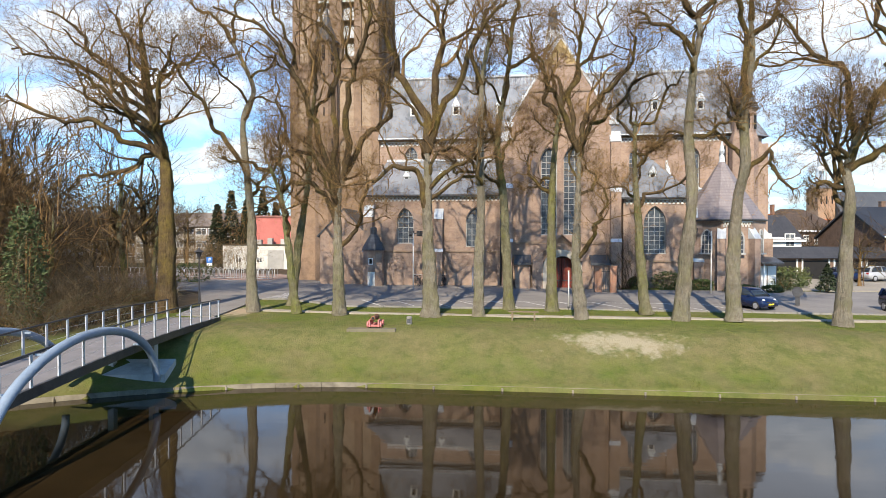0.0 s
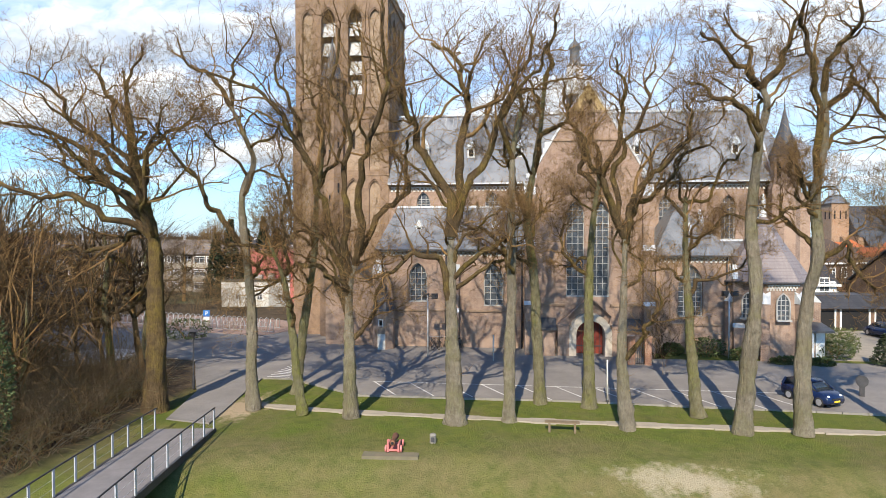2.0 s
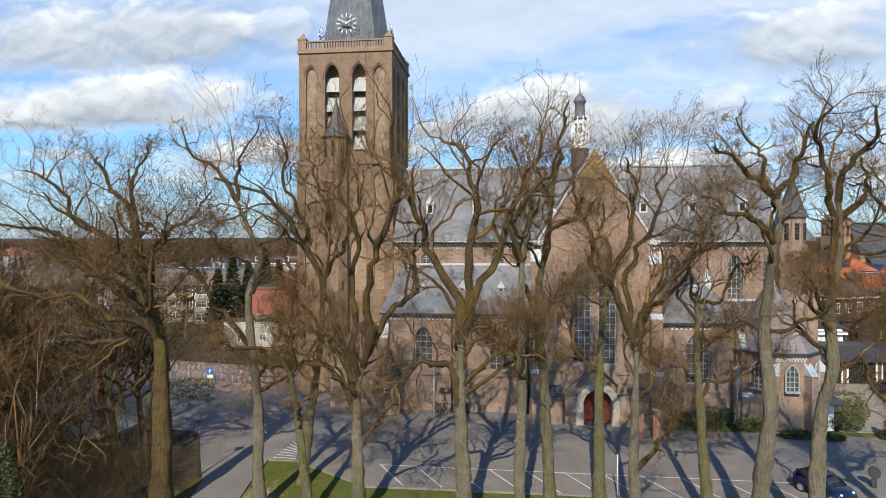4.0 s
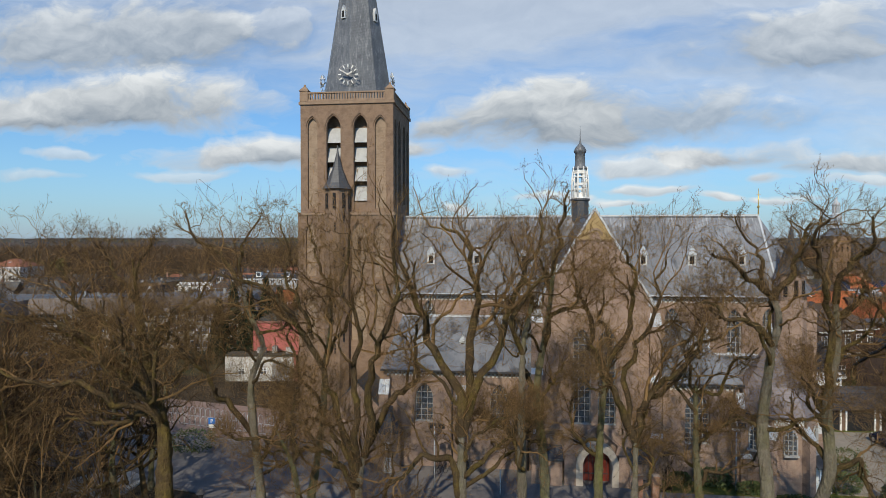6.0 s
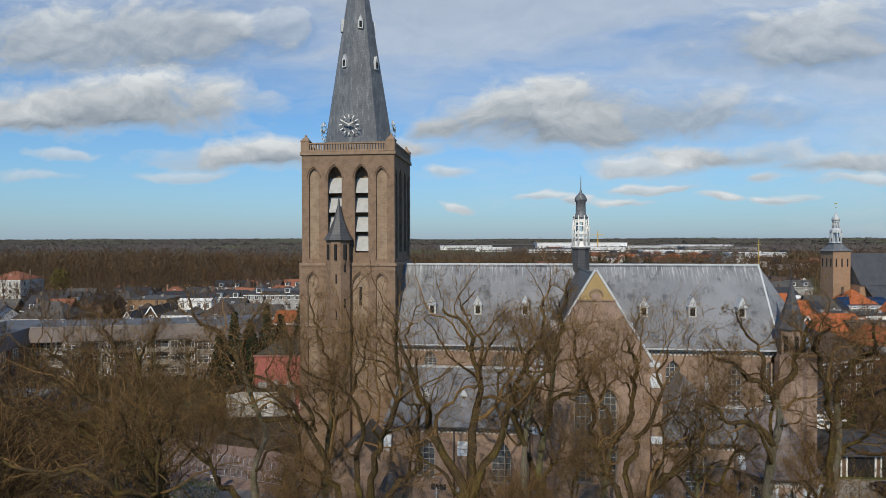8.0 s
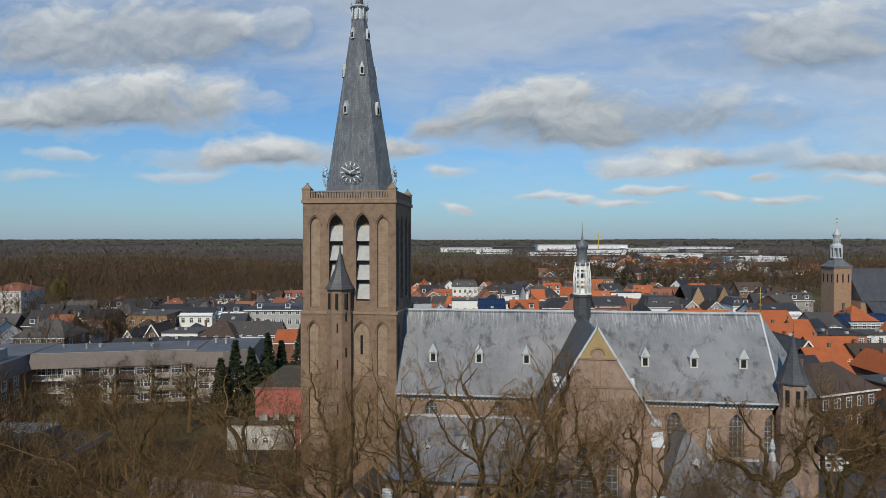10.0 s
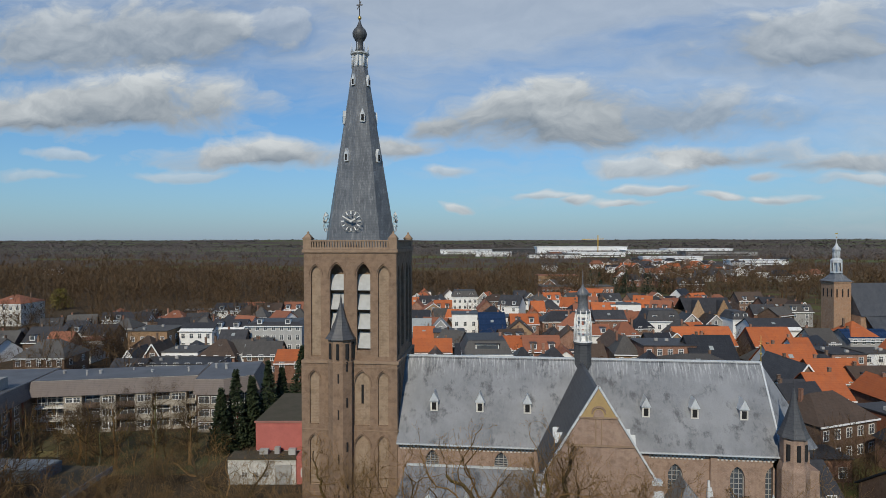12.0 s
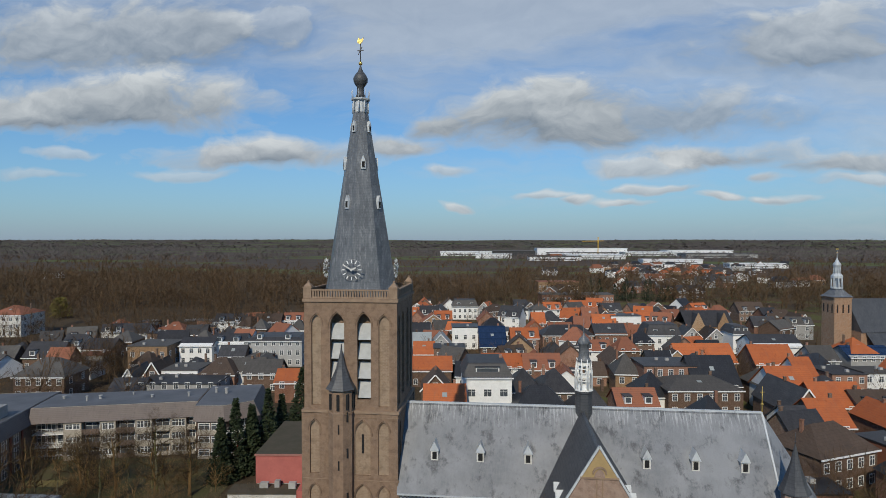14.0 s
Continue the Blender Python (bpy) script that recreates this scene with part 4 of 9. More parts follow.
# corner turret of the choir
RX, RY = 35.25, -0.9
part("corner_turret", Geo().turn(RX, RY, [(1.25, 0), (1.25, 13.9), (1.12, 14.3), (1.05, 14.5), (1.05, 16.6), (1.16, 16.8)], 8, math.pi / 8), BRICK, church, "octagonal brick corner turret")
part("turret_roof", Geo().turn(RX, RY, [(1.3, 16.75), (0.95, 17.5), (0.4, 19.2), (0.05, 20.9)], 8, math.pi / 8), SLATE_DARK, church)
g = Geo()
for a in (-90, -45, -135):
    c, s = math.cos(radians(a)), math.sin(radians(a))
    part("slit_opening", Geo().bar((RX + 0.97 * c, RY + 0.97 * s, 14.8), (RX + 0.97 * c, RY + 0.97 * s, 16.2), 0.3, 0.2), DARK, church)
part("pier", Geo().box(36.3, 37.6, -0.6, 1.8, 0, 13.6).box(34.4, 36.2, -4.0, -0.8, 0, 5.2), BRICK, church)
part("finial", Geo().pipe([(RX, RY, 20.8), (RX, RY, 21.9)], 0.03, 5).turn(RX, RY, [(0.02, 21.0), (0.1, 21.1), (0.02, 21.2)], 8), IRON, church)

# ridge turret
FX, FY = 17.9, 4.53
part("fleche_base", Geo().turn(FX, FY, [(0.88, 20.5), (0.86, 23.5), (0.98, 23.55), (0.98, 23.75)], 8, math.pi / 8), SLATE_DARK, church, "slate-clad base of the ridge turret")
g = Geo()
for i in range(8):
    a = math.pi / 8 + i * math.pi / 4
    c, s = math.cos(a), math.sin(a)
    g.pipe([(FX + 0.86 * c, FY + 0.86 * s, 23.7), (FX + 0.84 * c, FY + 0.84 * s, 25.6), (FX + 0.7 * c, FY + 0.7 * s, 26.9)], [0.07, 0.06, 0.045], 5)
    g.pipe([(FX + 0.62 * c, FY + 0.62 * s, 23.7), (FX + 0.6 * c, FY + 0.6 * s, 26.6)], 0.06, 5)
    b = a + math.pi / 4
    for z in (23.95, 24.7, 25.9, 26.5):
        g.bar((FX + 0.62 * c, FY + 0.62 * s, z), (FX + 0.62 * math.cos(b), FY + 0.62 * math.sin(b), z), 0.07, 0.12)
    g.pipe([(FX + 0.86 * c, FY + 0.86 * s, 25.2), (FX + 0.6 * c, FY + 0.6 * s, 25.9)], 0.05, 4)
    for z0, z1 in ((23.9, 24.35), (25.05, 25.3), (26.2, 26.6)):
        p, q = (FX + 0.63 * c, FY + 0.63 * s), (FX + 0.63 * math.cos(b), FY + 0.63 * math.sin(b))
        g.slab([(q[0], q[1], z0), (p[0], p[1], z0), (p[0], p[1], z1), (q[0], q[1], z1)][::-1], 0.05)
g.turn(FX, FY, [(0.95, 23.7), (0.95, 23.85), (0.3, 23.9)], 8, math.pi / 8).turn(FX, FY, [(0.62, 26.5), (0.66, 26.7), (0.2, 26.75)], 8, math.pi / 8)
part("fleche_lantern", g, WHITE, church, "white-painted open timber lantern")
part("fleche_cap", Geo().turn(FX, FY, [(0.72, 26.6), (0.76, 26.75), (0.56, 26.95), (0.5, 27.1), (0.47, 28.2), (0.58, 28.3), (0.62, 28.5), (0.45, 28.85), (0.15, 29.15), (0.05, 29.5), (0.02, 30.9)], 12, 0, True), SLATE, church, "grey slate cap with small dome and spike")


# ---- ground, water, square ----
def ground_mat():
    m = Mat("meadow_ground", 0.95, 0, 0.1)
    s = m.t.nodes.new("ShaderNodeSeparateXYZ")
    m.t.links.new(m.pos, s.inputs[0])
    # fresh grass up by the trees, drier on the slope
    slope = m.math("ABSOLUTE", m.math("MULTIPLY_ADD", s.outputs[1], 0.21, 6.45))
    dry = m.math("SUBTRACT", m.math("MULTIPLY_ADD", m.noise(0.45, 7, 0.7, 0.2, 0.8), 1.7, 0.1), slope, clamp=True)
    grass = m.mix(m.noise(0.6, 7, 0.7, 0.35, 0.65), col(0.085, 0.125, 0.018), col(0.135, 0.14, 0.032))
    grass = m.mix(m.math("MULTIPLY", dry, 0.75), grass, m.mix(m.noise(1.1, 6, 0.7), col(0.215, 0.168, 0.09), col(0.155, 0.13, 0.06)))
    grass = m.mix(m.math("MULTIPLY", m.noise(1.3, 7, 0.75, 0.46, 0.62), 0.7), grass, col(0.062, 0.088, 0.02))
    grass = m.mix(m.math("MULTIPLY", m.noise(9, 6, 0.8, 0.40, 0.7), 0.5), grass, col(0.075, 0.085, 0.025))
    grass = m.mix(m.math("MULTIPLY", m.noise(22, 4, 0.8, 0.5, 0.72), 0.5), grass, col(0.22, 0.215, 0.09))
    mott = m.noise(0.23, 5, 0.65, 0.48, 0.62)
    grass = m.mix(m.math("MULTIPLY", mott, 0.5), grass, m.mix(m.noise(2.2, 5, 0.7), col(0.175, 0.14, 0.075), col(0.115, 0.10, 0.045)))
    # bare sandy patch on the bank, and worn earth beside the path
    px = m.math("DIVIDE", m.math("SUBTRACT", s.outputs[0], 18.7), 3.1)
    py = m.math("DIVIDE", m.math("SUBTRACT", s.outputs[1], -30.4), 1.1)
    r = m.math("SQRT", m.math("ADD", m.math("MULTIPLY", px, px), m.math("MULTIPLY", py, py)))
    patch = m.math("MULTIPLY_ADD", m.math("ADD", m.math("SUBTRACT", 1.0, r), m.math("MULTIPLY_ADD", m.noise(1.1, 6, 0.7, 0.2, 0.8), 2.4, -1.2)), 1.4, 0.0, clamp=True)
    grass = m.mix(m.math("MULTIPLY", patch, 0.5), grass, col(0.46, 0.39, 0.30))
    ex = m.math("DIVIDE", m.math("ADD", s.outputs[0], 3.6), 1.5)
    ey = m.math("DIVIDE", m.math("ADD", s.outputs[1], 23.4), 3.0)
    e = m.math("SQRT", m.math("ADD", m.math("MULTIPLY", ex, ex), m.math("MULTIPLY", ey, ey)))
    worn = m.math("MULTIPLY_ADD", m.math("ADD", m.math("SUBTRACT", 1.0, e), m.math("MULTIPLY_ADD", m.noise(1.6, 6, 0.7, 0.2, 0.8), 1.6, -0.8)), 1.6, 0.0, clamp=True)
    grass = m.mix(worn, grass, col(0.36, 0.28, 0.19))
    # leaf litter and bare woodland floor away from the square
    left = m.math("MULTIPLY_ADD", s.outputs[0], -0.5, -3.6, clamp=True)
    far = m.math("MULTIPLY_ADD", s.outputs[1], 0.03, -0.6, clamp=True)
    litter = m.mix(m.noise(0.4, 7, 0.7), col(0.078, 0.054, 0.034), col(0.112, 0.08, 0.05))
    litter = m.mix(m.math("MULTIPLY", m.noise(0.06, 5, 0.6, 0.5, 0.6), 0.6), litter, col(0.10, 0.12, 0.035))
    base = m.mix(far, grass, litter)
    floor_ = m.mix(m.noise(0.9, 7, 0.75), col(0.048, 0.036, 0.024), col(0.105, 0.078, 0.05))
    base = m.mix(left, base, floor_)
    # open country: green fields between woods
    country = m.math("MULTIPLY_ADD", s.outputs[1], 0.004, -1.6, clamp=True)
    fields = m.mix(m.noise(1.0, 3, 0.4, 0.53, 0.57, vec=m.scaled(0.0016, 0.0062, 0.001)), col(0.088, 0.070, 0.058), col(0.10, 0.122, 0.046))
    fields = m.mix(m.noise(1.0, 4, 0.6, 0.5, 0.6, vec=m.scaled(0.004, 0.014, 0.001)), fields, col(0.075, 0.062, 0.054))
    m.color(m.mix(country, base, fields)).bump(m.noise(16, 5), 0.6, 0.06)
    return m.m


GROUND = ground_mat()


def bank_y(x):
    """The water's edge."""
    return -33.9 - 0.022 * max(0.0, 8.0 - max(x, -13.0)) ** 2


def ground_z(x, y):
    e = bank_y(x)
    if y < -51:
        return -3.2 + min(1.0, (-51 - y) / 5.0) * 3.3
    if y < e - 0.05:
        return -3.2
    if y < e + 4.6:
        t = (y - e) / 4.6
        return -1.86 + 1.8 * (t * t * (3 - 2 * t) * 0.45 + t * 0.55)
    if y > 2600:
        t = min(1.0, (y - 2600) / 1900.0)
        return t * t * (3 - 2 * t) * (27.0 + 9.0 * noise.noise(Vector((x * 0.0011, y * 0.0004, 7.0))) + (6.0 if x < -900 else 0.0) * max(0.0, noise.noise(Vector((x * 0.0016, 1.0, 4.0)))))
    bump_ = 0.05 * noise.noise(Vector((x * 0.22, y * 0.22, 2.0)))
    return -0.06 + bump_ + (0.3 * min(1.0, max(0.0, (y + 20) / 12.0)) if y > -20 else 0.0)


xs = [-4800 + 200 * i for i in range(20)] + [-700, -400, -240, -150, -100, -70, -50] + [x * 1.0 for x in range(-40, 61)] + [70, 90, 120, 170, 260, 420, 700] + [900 + 200 * i for i in range(20)]
ys = [-400, -150, -90, -70, -60, -56, -53.5, -51] + [-50 + 2 * i for i in range(4)] + [-43 + 0.35 * i for i in range(46)] + [-26 + 2 * i for i in range(20)] + [16, 22, 30, 45, 70, 110, 180, 300, 500, 900, 1600, 2600, 2900, 3200, 3500, 3800, 4100, 4400, 4700, 4900]
ys = sorted(set(ys))
g = Geo()
nx = len(xs)
g.add([(x, y, ground_z(x, y)) for y in ys for x in xs],
      [(j * nx + i, j * nx + i + 1, (j + 1) * nx + i + 1, (j + 1) * nx + i) for j in range(len(ys) - 1) for i in range(nx - 1)], True)
lone("ground", g, GROUND, "patchy spring grass and bare earth running out to fields", "ground", "structure")

m = Mat("canal_water", 0.04, 0.0, 0.5)
m.color(m.mix(m.noise(0.3, 5, 0.6), col(0.014, 0.009, 0.004), col(0.022, 0.014, 0.006)))
m.bump(m.noise(1.0, 3, 0.5, 0.2, 0.8, vec=m.scaled(0.7, 2.2, 1.0)), 0.05, 0.02)
m.b.inputs["IOR"].default_value = 1.36
WATER = m.m
lone("water", Geo().add([(-900, -54, -2.05), (900, -54, -2.05), (900, -30, -2.05), (-900, -30, -2.05)], [(0, 1, 2, 3)]), WATER, "still brown canal water reflecting church and trees", "water", "structure")

ASPHALT = plain_mat("square_asphalt", col(0.205, 0.19, 0.178), col(0.155, 0.144, 0.137), 0.5, 0.85, 0, 0.5)
ASPHALT_PATH = plain_mat("path_asphalt", col(0.20, 0.185, 0.175), col(0.155, 0.145, 0.14), 0.7, 0.9, 0, 0.5)
SAND = plain_mat("sandy_path", col(0.33, 0.29, 0.235), col(0.25, 0.22, 0.175), 1.5, 0.95)
BRICK_PAVING = brick_mat("clay_paving", col(0.30, 0.20, 0.16), col(0.24, 0.16, 0.13), col(0.27, 0.2, 0.17), col(0.22, 0.18, 0.15), 0.2, 0.1)
KERB = plain_mat("kerb_stone", col(0.24, 0.225, 0.20), col(0.18, 0.17, 0.15), 2.0, 0.85)
LINE = plain_mat("road_marking", col(0.62, 0.61, 0.59), col(0.42, 0.41, 0.40), 2.5, 0.8)
EARTH_EDGE = plain_mat("weathered_timber", col(0.25, 0.22, 0.165), col(0.11, 0.095, 0.07), 1.2, 0.9)


def sheet(name, outline, lift, thick, material, label, category="pavement"):
    """A paved area that follows the ground, with a real edge."""
    g = Geo()
    x0, x1 = min(p[0] for p in outline), max(p[0] for p in outline)
    bm = bmesh.new()
    bm.faces.new([bm.verts.new((x, y, 0)) for x, y in outline])
    y0, y1 = min(p[1] for p in outline), max(p[1] for p in outline)
    for k in range(1, int((y1 - y0) / 2.0)):
        bmesh.ops.bisect_plane(bm, geom=bm.verts[:] + bm.edges[:] + bm.faces[:], plane_co=(0, y0 + 2.0 * k, 0), plane_no=(0, 1, 0))
    ext = bmesh.ops.extrude_face_region(bm, geom=bm.faces[:])
    top = {v for v in ext["geom"] if isinstance(v, bmesh.types.BMVert)}
    for v in bm.verts:
        base = -0.06 + (0.3 * min(1.0, max(0.0, (v.co.y + 20) / 12.0)) if v.co.y > -20 else 0.0)
        v.co.z = base + lift - (0 if v in top else thick)
    bmesh.ops.recalc_face_normals(bm, faces=bm.faces[:])
    me = bpy.data.meshes.new(name)
    bm.to_mesh(me)
    bm.free()
    return lone(name, me, material, label, category, "structure")


sheet("pavement_square", [(-5.2, -17.0), (-3.25, -16.95), (-0.5, -18.6), (2.3, -20.3), (14, -20.2), (40, -21.5), (90, -24), (90, -9.2), (22.5, -8.6), (22.5, 2), (-33, 12.5), (-36, 1.0), (-30, -8.5), (-12.5, -12.5), (-10.0, -17.0), (-7.9, -20.6), (-6.5, -26.2), (-3.9, -26.6), (-4.2, -24.4), (-4.9, -20.0)], 0.09, 0.3, ASPHALT, "grey asphalt parking square with faded white lines")
sheet("pavement_brick", [(-34, 3.0), (-12, -1.5), (-9.5, 3.0), (-14, 9.0), (-34, 13)], 0.13, 0.2, BRICK_PAVING, "clay-brick cycle parking area")
g = Geo()
edge = [(-4.9, -20.0), (-5.2, -17.0), (-3.25, -16.95), (-0.5, -18.6), (2.3, -20.3), (14, -20.2), (40, -21.5), (64, -22.6)]
rise = lambda y: -0.08 + 0.3 * min(1.0, max(0.0, (y + 20) / 12.0))
for (xa, ya), (xb, yb) in zip(edge[:-1], edge[1:]):
    n_k = max(1, int(math.hypot(xb - xa, yb - ya) / 1.3))
    for i in range(n_k):
        p, q = [(xa + (xb - xa) * t, ya + (yb - ya) * t) for t in (i / n_k, (i + 0.97) / n_k)]
        g.bar((p[0], p[1] - 0.07, rise(p[1])), (q[0], q[1] - 0.07, rise(q[1])), 0.12, 0.26)
lone("kerb", g, KERB, "pale concrete kerb along the square", "kerb", "structure")


def trod(x):
    """The line of the trodden path."""
    return -23.0 - 1.4 * (1 - math.exp(-(x + 3) / 8.0))


g = Geo()
for i in range(30):
    a, b = (-3.0 + i * 1.3, trod(-3.0 + i * 1.3)), (-1.7 + i * 1.3, trod(-1.7 + i * 1.3))
    w = 0.30 + 0.08 * math.sin(i * 1.7)
    g.add([(a[0], a[1] - w, 0.015), (b[0], b[1] - w, 0.015), (b[0], b[1] + w, 0.015), (a[0], a[1] + w, 0.015)], [(0, 1, 2, 3)])
    g.add([(a[0], a[1] - w, 0.015), (b[0], b[1] - w, 0.015), (b[0], b[1] - w, -0.15), (a[0], a[1] - w, -0.15)], [(0, 3, 2, 1)])
lone("path_sand", g, SAND, "narrow trodden sandy path between the trees", "path", "structure")
for i in range(11):
    x = 2.59 + 2.36 * i
    yb = -19.6 - (0.05 * max(0.0, x - 8))
    q = Geo()
    a, b = Vector((x, -17.2, 0)), Vector((x + 2.0, yb - 0.5, 0))
    d = (b - a).normalized()
    side = Vector((-d.y, d.x, 0)) * 0.045
    zf = lambda p: 0.036 + 0.3 * min(1.0, max(0.0, (p.y + 20) / 12.0))
    q.slab([(p.x, p.y, zf(p)) for p in (a - side, b - side, b + side, a + side)][::-1] if side.cross(d).z > 0 else [(p.x, p.y, zf(p)) for p in (a - side, b - side, b + side, a + side)], 0.004)
    lone("parking_line", q, LINE, "faded white painted parking bay line", "road marking", "structure", "parking bay lines")
q = Geo().slab([(2.5, -17.24, 0.107), (29, -17.44, 0.104), (29, -17.36, 0.104), (2.5, -17.16, 0.107)], 0.004)
lone("parking_line", q, LINE, "long faded white line at the head of the bays", "road marking", "structure", "parking bay lines")
g = Geo()
for i in range(8):
    k = i / 7
    ya, yb = -16.7 + 3.4 * k, -16.75 + 2.6 * k
    xa, xb = -4.95 + 0.35 * k, -3.35 - 0.75 * k
    za, zb = 0.04 + 0.3 * (ya + 20) / 12, 0.04 + 0.3 * (yb + 20) / 12
    g.slab([(xa, ya - 0.07, za), (xb, yb - 0.07, zb), (xb, yb + 0.07, zb), (xa, ya + 0.07, za)], 0.004)
lone("crossing_stripes", g, LINE, "white hatched stripes beside the lawn corner", "road marking", "structure")
# timber edge boards of the bank
g = Geo()
for i in range(64):
    x0 = -14 + i * 1.0
    a, b = (x0, bank_y(x0) + 0.05), (x0 + 0.985, bank_y(x0 + 0.985) + 0.05)
    g.bar((a[0], a[1], -2.02), (b[0], b[1], -2.02), 0.09, 0.34)
    if i % 3 == 0:
        g.turn(a[0], a[1] - 0.09, [(0.05, -2.6), (0.05, -1.93), (0.03, -1.92)], 6)
lone("bank_boards", g, EARTH_EDGE, "weathered timber boards along the water's edge", "bank edging", "structure")

# ---- footbridge ----
STEEL = plain_mat("galvanised_steel", col(0.52, 0.54, 0.56), col(0.42, 0.44, 0.47), 3.0, 0.42, 0.35)
STEEL_BLUE = plain_mat("blue_grey_painted_steel", col(0.25, 0.31, 0.38), col(0.19, 0.24, 0.30), 2.0, 0.4, 0.1)
DECK = plain_mat("bridge_deck", col(0.21, 0.195, 0.195), col(0.16, 0.15, 0.15), 1.3, 0.85, 0, 0.4)
CONCRETE = plain_mat("pale_concrete", col(0.46, 0.45, 0.42), col(0.33, 0.32, 0.30), 1.3, 0.9)
BD = Vector((1.7, -11.1, 0)).normalized()
BN = Vector((BD.y, -BD.x, 0)).normalized()      # towards the far side
B0 = Vector((-3.05, -27.6, 0))
BL, BW = 25.0, 2.9


def bz(s):
    return 0.10 + 0.20 * math.sin(min(1.0, max(0.0, s / 18.0)) * math.pi)


def bp(s, w, z):
    return B0 + BD * s - BN * (-w) * 1.0 + Vector((0, 0, bz(s) + z))


if BN.x > 0:
    BN = -BN
bridge = thing("footbridge", label="steel footbridge with tubular arches, pale posts and a grey deck", category="bridge")
g = Geo().loft([[bp(i, 0, 0), bp(i, BW, 0), bp(i, BW, -0.12), bp(i, 0, -0.12)] for i in range(26)])
part("deck", g, DECK, bridge, "grey slip-resistant deck")
for w in (0.02, BW - 0.02):
    g = Geo().loft([[bp(i, w - 0.06, -0.30), bp(i, w + 0.06, -0.30), bp(i, w + 0.06, 0.02), bp(i, w - 0.06, 0.02)] for i in range(26)])
    part("edge_beam", g, IRON, bridge, "dark steel edge beam")
    g = Geo().pipe([bp(s, w, 1.02) for s in range(26)], 0.035, 8)
    part("handrail", g, IRON, bridge, "dark tubular handrail")
    for i in range(19):
        s = 0.15 + i * 1.35
        part("post", Geo().bar(bp(s, w, -0.25), bp(s, w, 1.02), 0.05, 0.09), STEEL, bridge)
    for zz in (0.34, 0.68):
        part("rail_wire", Geo().pipe([bp(s, w, zz) for s in (0.15, 6, 12, 18, 24.4)], 0.008, 4), STEEL, bridge)
    off = -0.42 if w < 1 else 0.42
    pts = []
    for i in range(29):
        a = math.pi * i / 28
        p = B0 + BD * (9.05 + 4.95 - 4.95 * math.cos(a)) + BN * (w + off)
        pts.append((p.x, p.y, -1.35 + 2.72 * math.sin(a)))
    part("arch", Geo().pipe(pts, 0.15, 12), STEEL_BLUE, bridge, "blue-grey tubular steel arch")
    g = Geo()
    for i in (6, 10, 14, 18, 22):
        p = Vector(pts[i])
        g.bar(p, p - BN * off + Vector((0, 0, 0.0)) if p.z < bz(5) else p - BN * off, 0.07)
    part("bracket", g, STEEL_BLUE, bridge)
for s, k in ((7.6, 1), (19.6, -1)):
    c = B0 + BD * s + BN * BW / 2
    g = Geo()
    b, d, e = BN * (BW / 2 + 0.25), Vector((0, 0, 1)), BD * k
    # a slab laid on the slope, turned up at its upper edge
    prof = [(-0.9, -1.0), (-0.8, -0.9), (-0.65, -1.02), (0.3, -1.36), (0.36, -2.0), (-0.9, -1.7)]
    g.loft([[c + e * u + d * z + w for u, z in prof] for w in (-b, b)])
    part("abutment", g, CONCRETE, bridge, "pale sloping concrete slab under the deck")
    for w in (-0.9, 0.9):
        p = c + BN * w - e * 0.4
        part("pier", Geo().bar(p + d * -1.9, p + d * -0.1, 0.28), CONCRETE, bridge)

# grass blades over the lawn and the bank
rng = random.Random(12)
pts_, n_g = np.empty((30000, 4, 3)), 0
while n_g < 30000:
    x, y = rng.uniform(-9, 45), rng.uniform(-38.5, -20.6)
    if y < bank_y(x) + 0.12 or (x < -2.2 - (y + 28) * 0.1 and y > -37) or noise.noise(Vector((x * 0.5, y * 0.5, 9.0))) < -0.25:
        continue
    if abs(y - trod(max(x, -3))) < 0.42 or ((x - 19.3) / 2.4) ** 2 + ((y + 30.4) / 1.0) ** 2 < 1:
        continue
    z, h, a = ground_z(x, y), rng.uniform(0.02, 0.075) * (2.4 if y < bank_y(x) + 0.9 else 1.0), rng.uniform(0, 6.283)
    dx, dy, w = math.cos(a) * h * 0.5, math.sin(a) * h * 0.5, rng.uniform(0.006, 0.016)
    pts_[n_g] = [(x - w, y, z - 0.01), (x + w, y, z - 0.01), (x + dx + w * 0.3, y + dy, z + h), (x + dx - w * 0.3, y + dy, z + h)]
    n_g += 1
me = bpy.data.meshes.new("grass_tufts")
me.from_pydata([tuple(p) for p in pts_.reshape(-1, 3)], [], [tuple(range(4 * i, 4 * i + 4)) for i in range(n_g)])
lone("grass_tufts", me, GROUND, "short uneven spring grass on lawn and bank", "grass", "stuff")


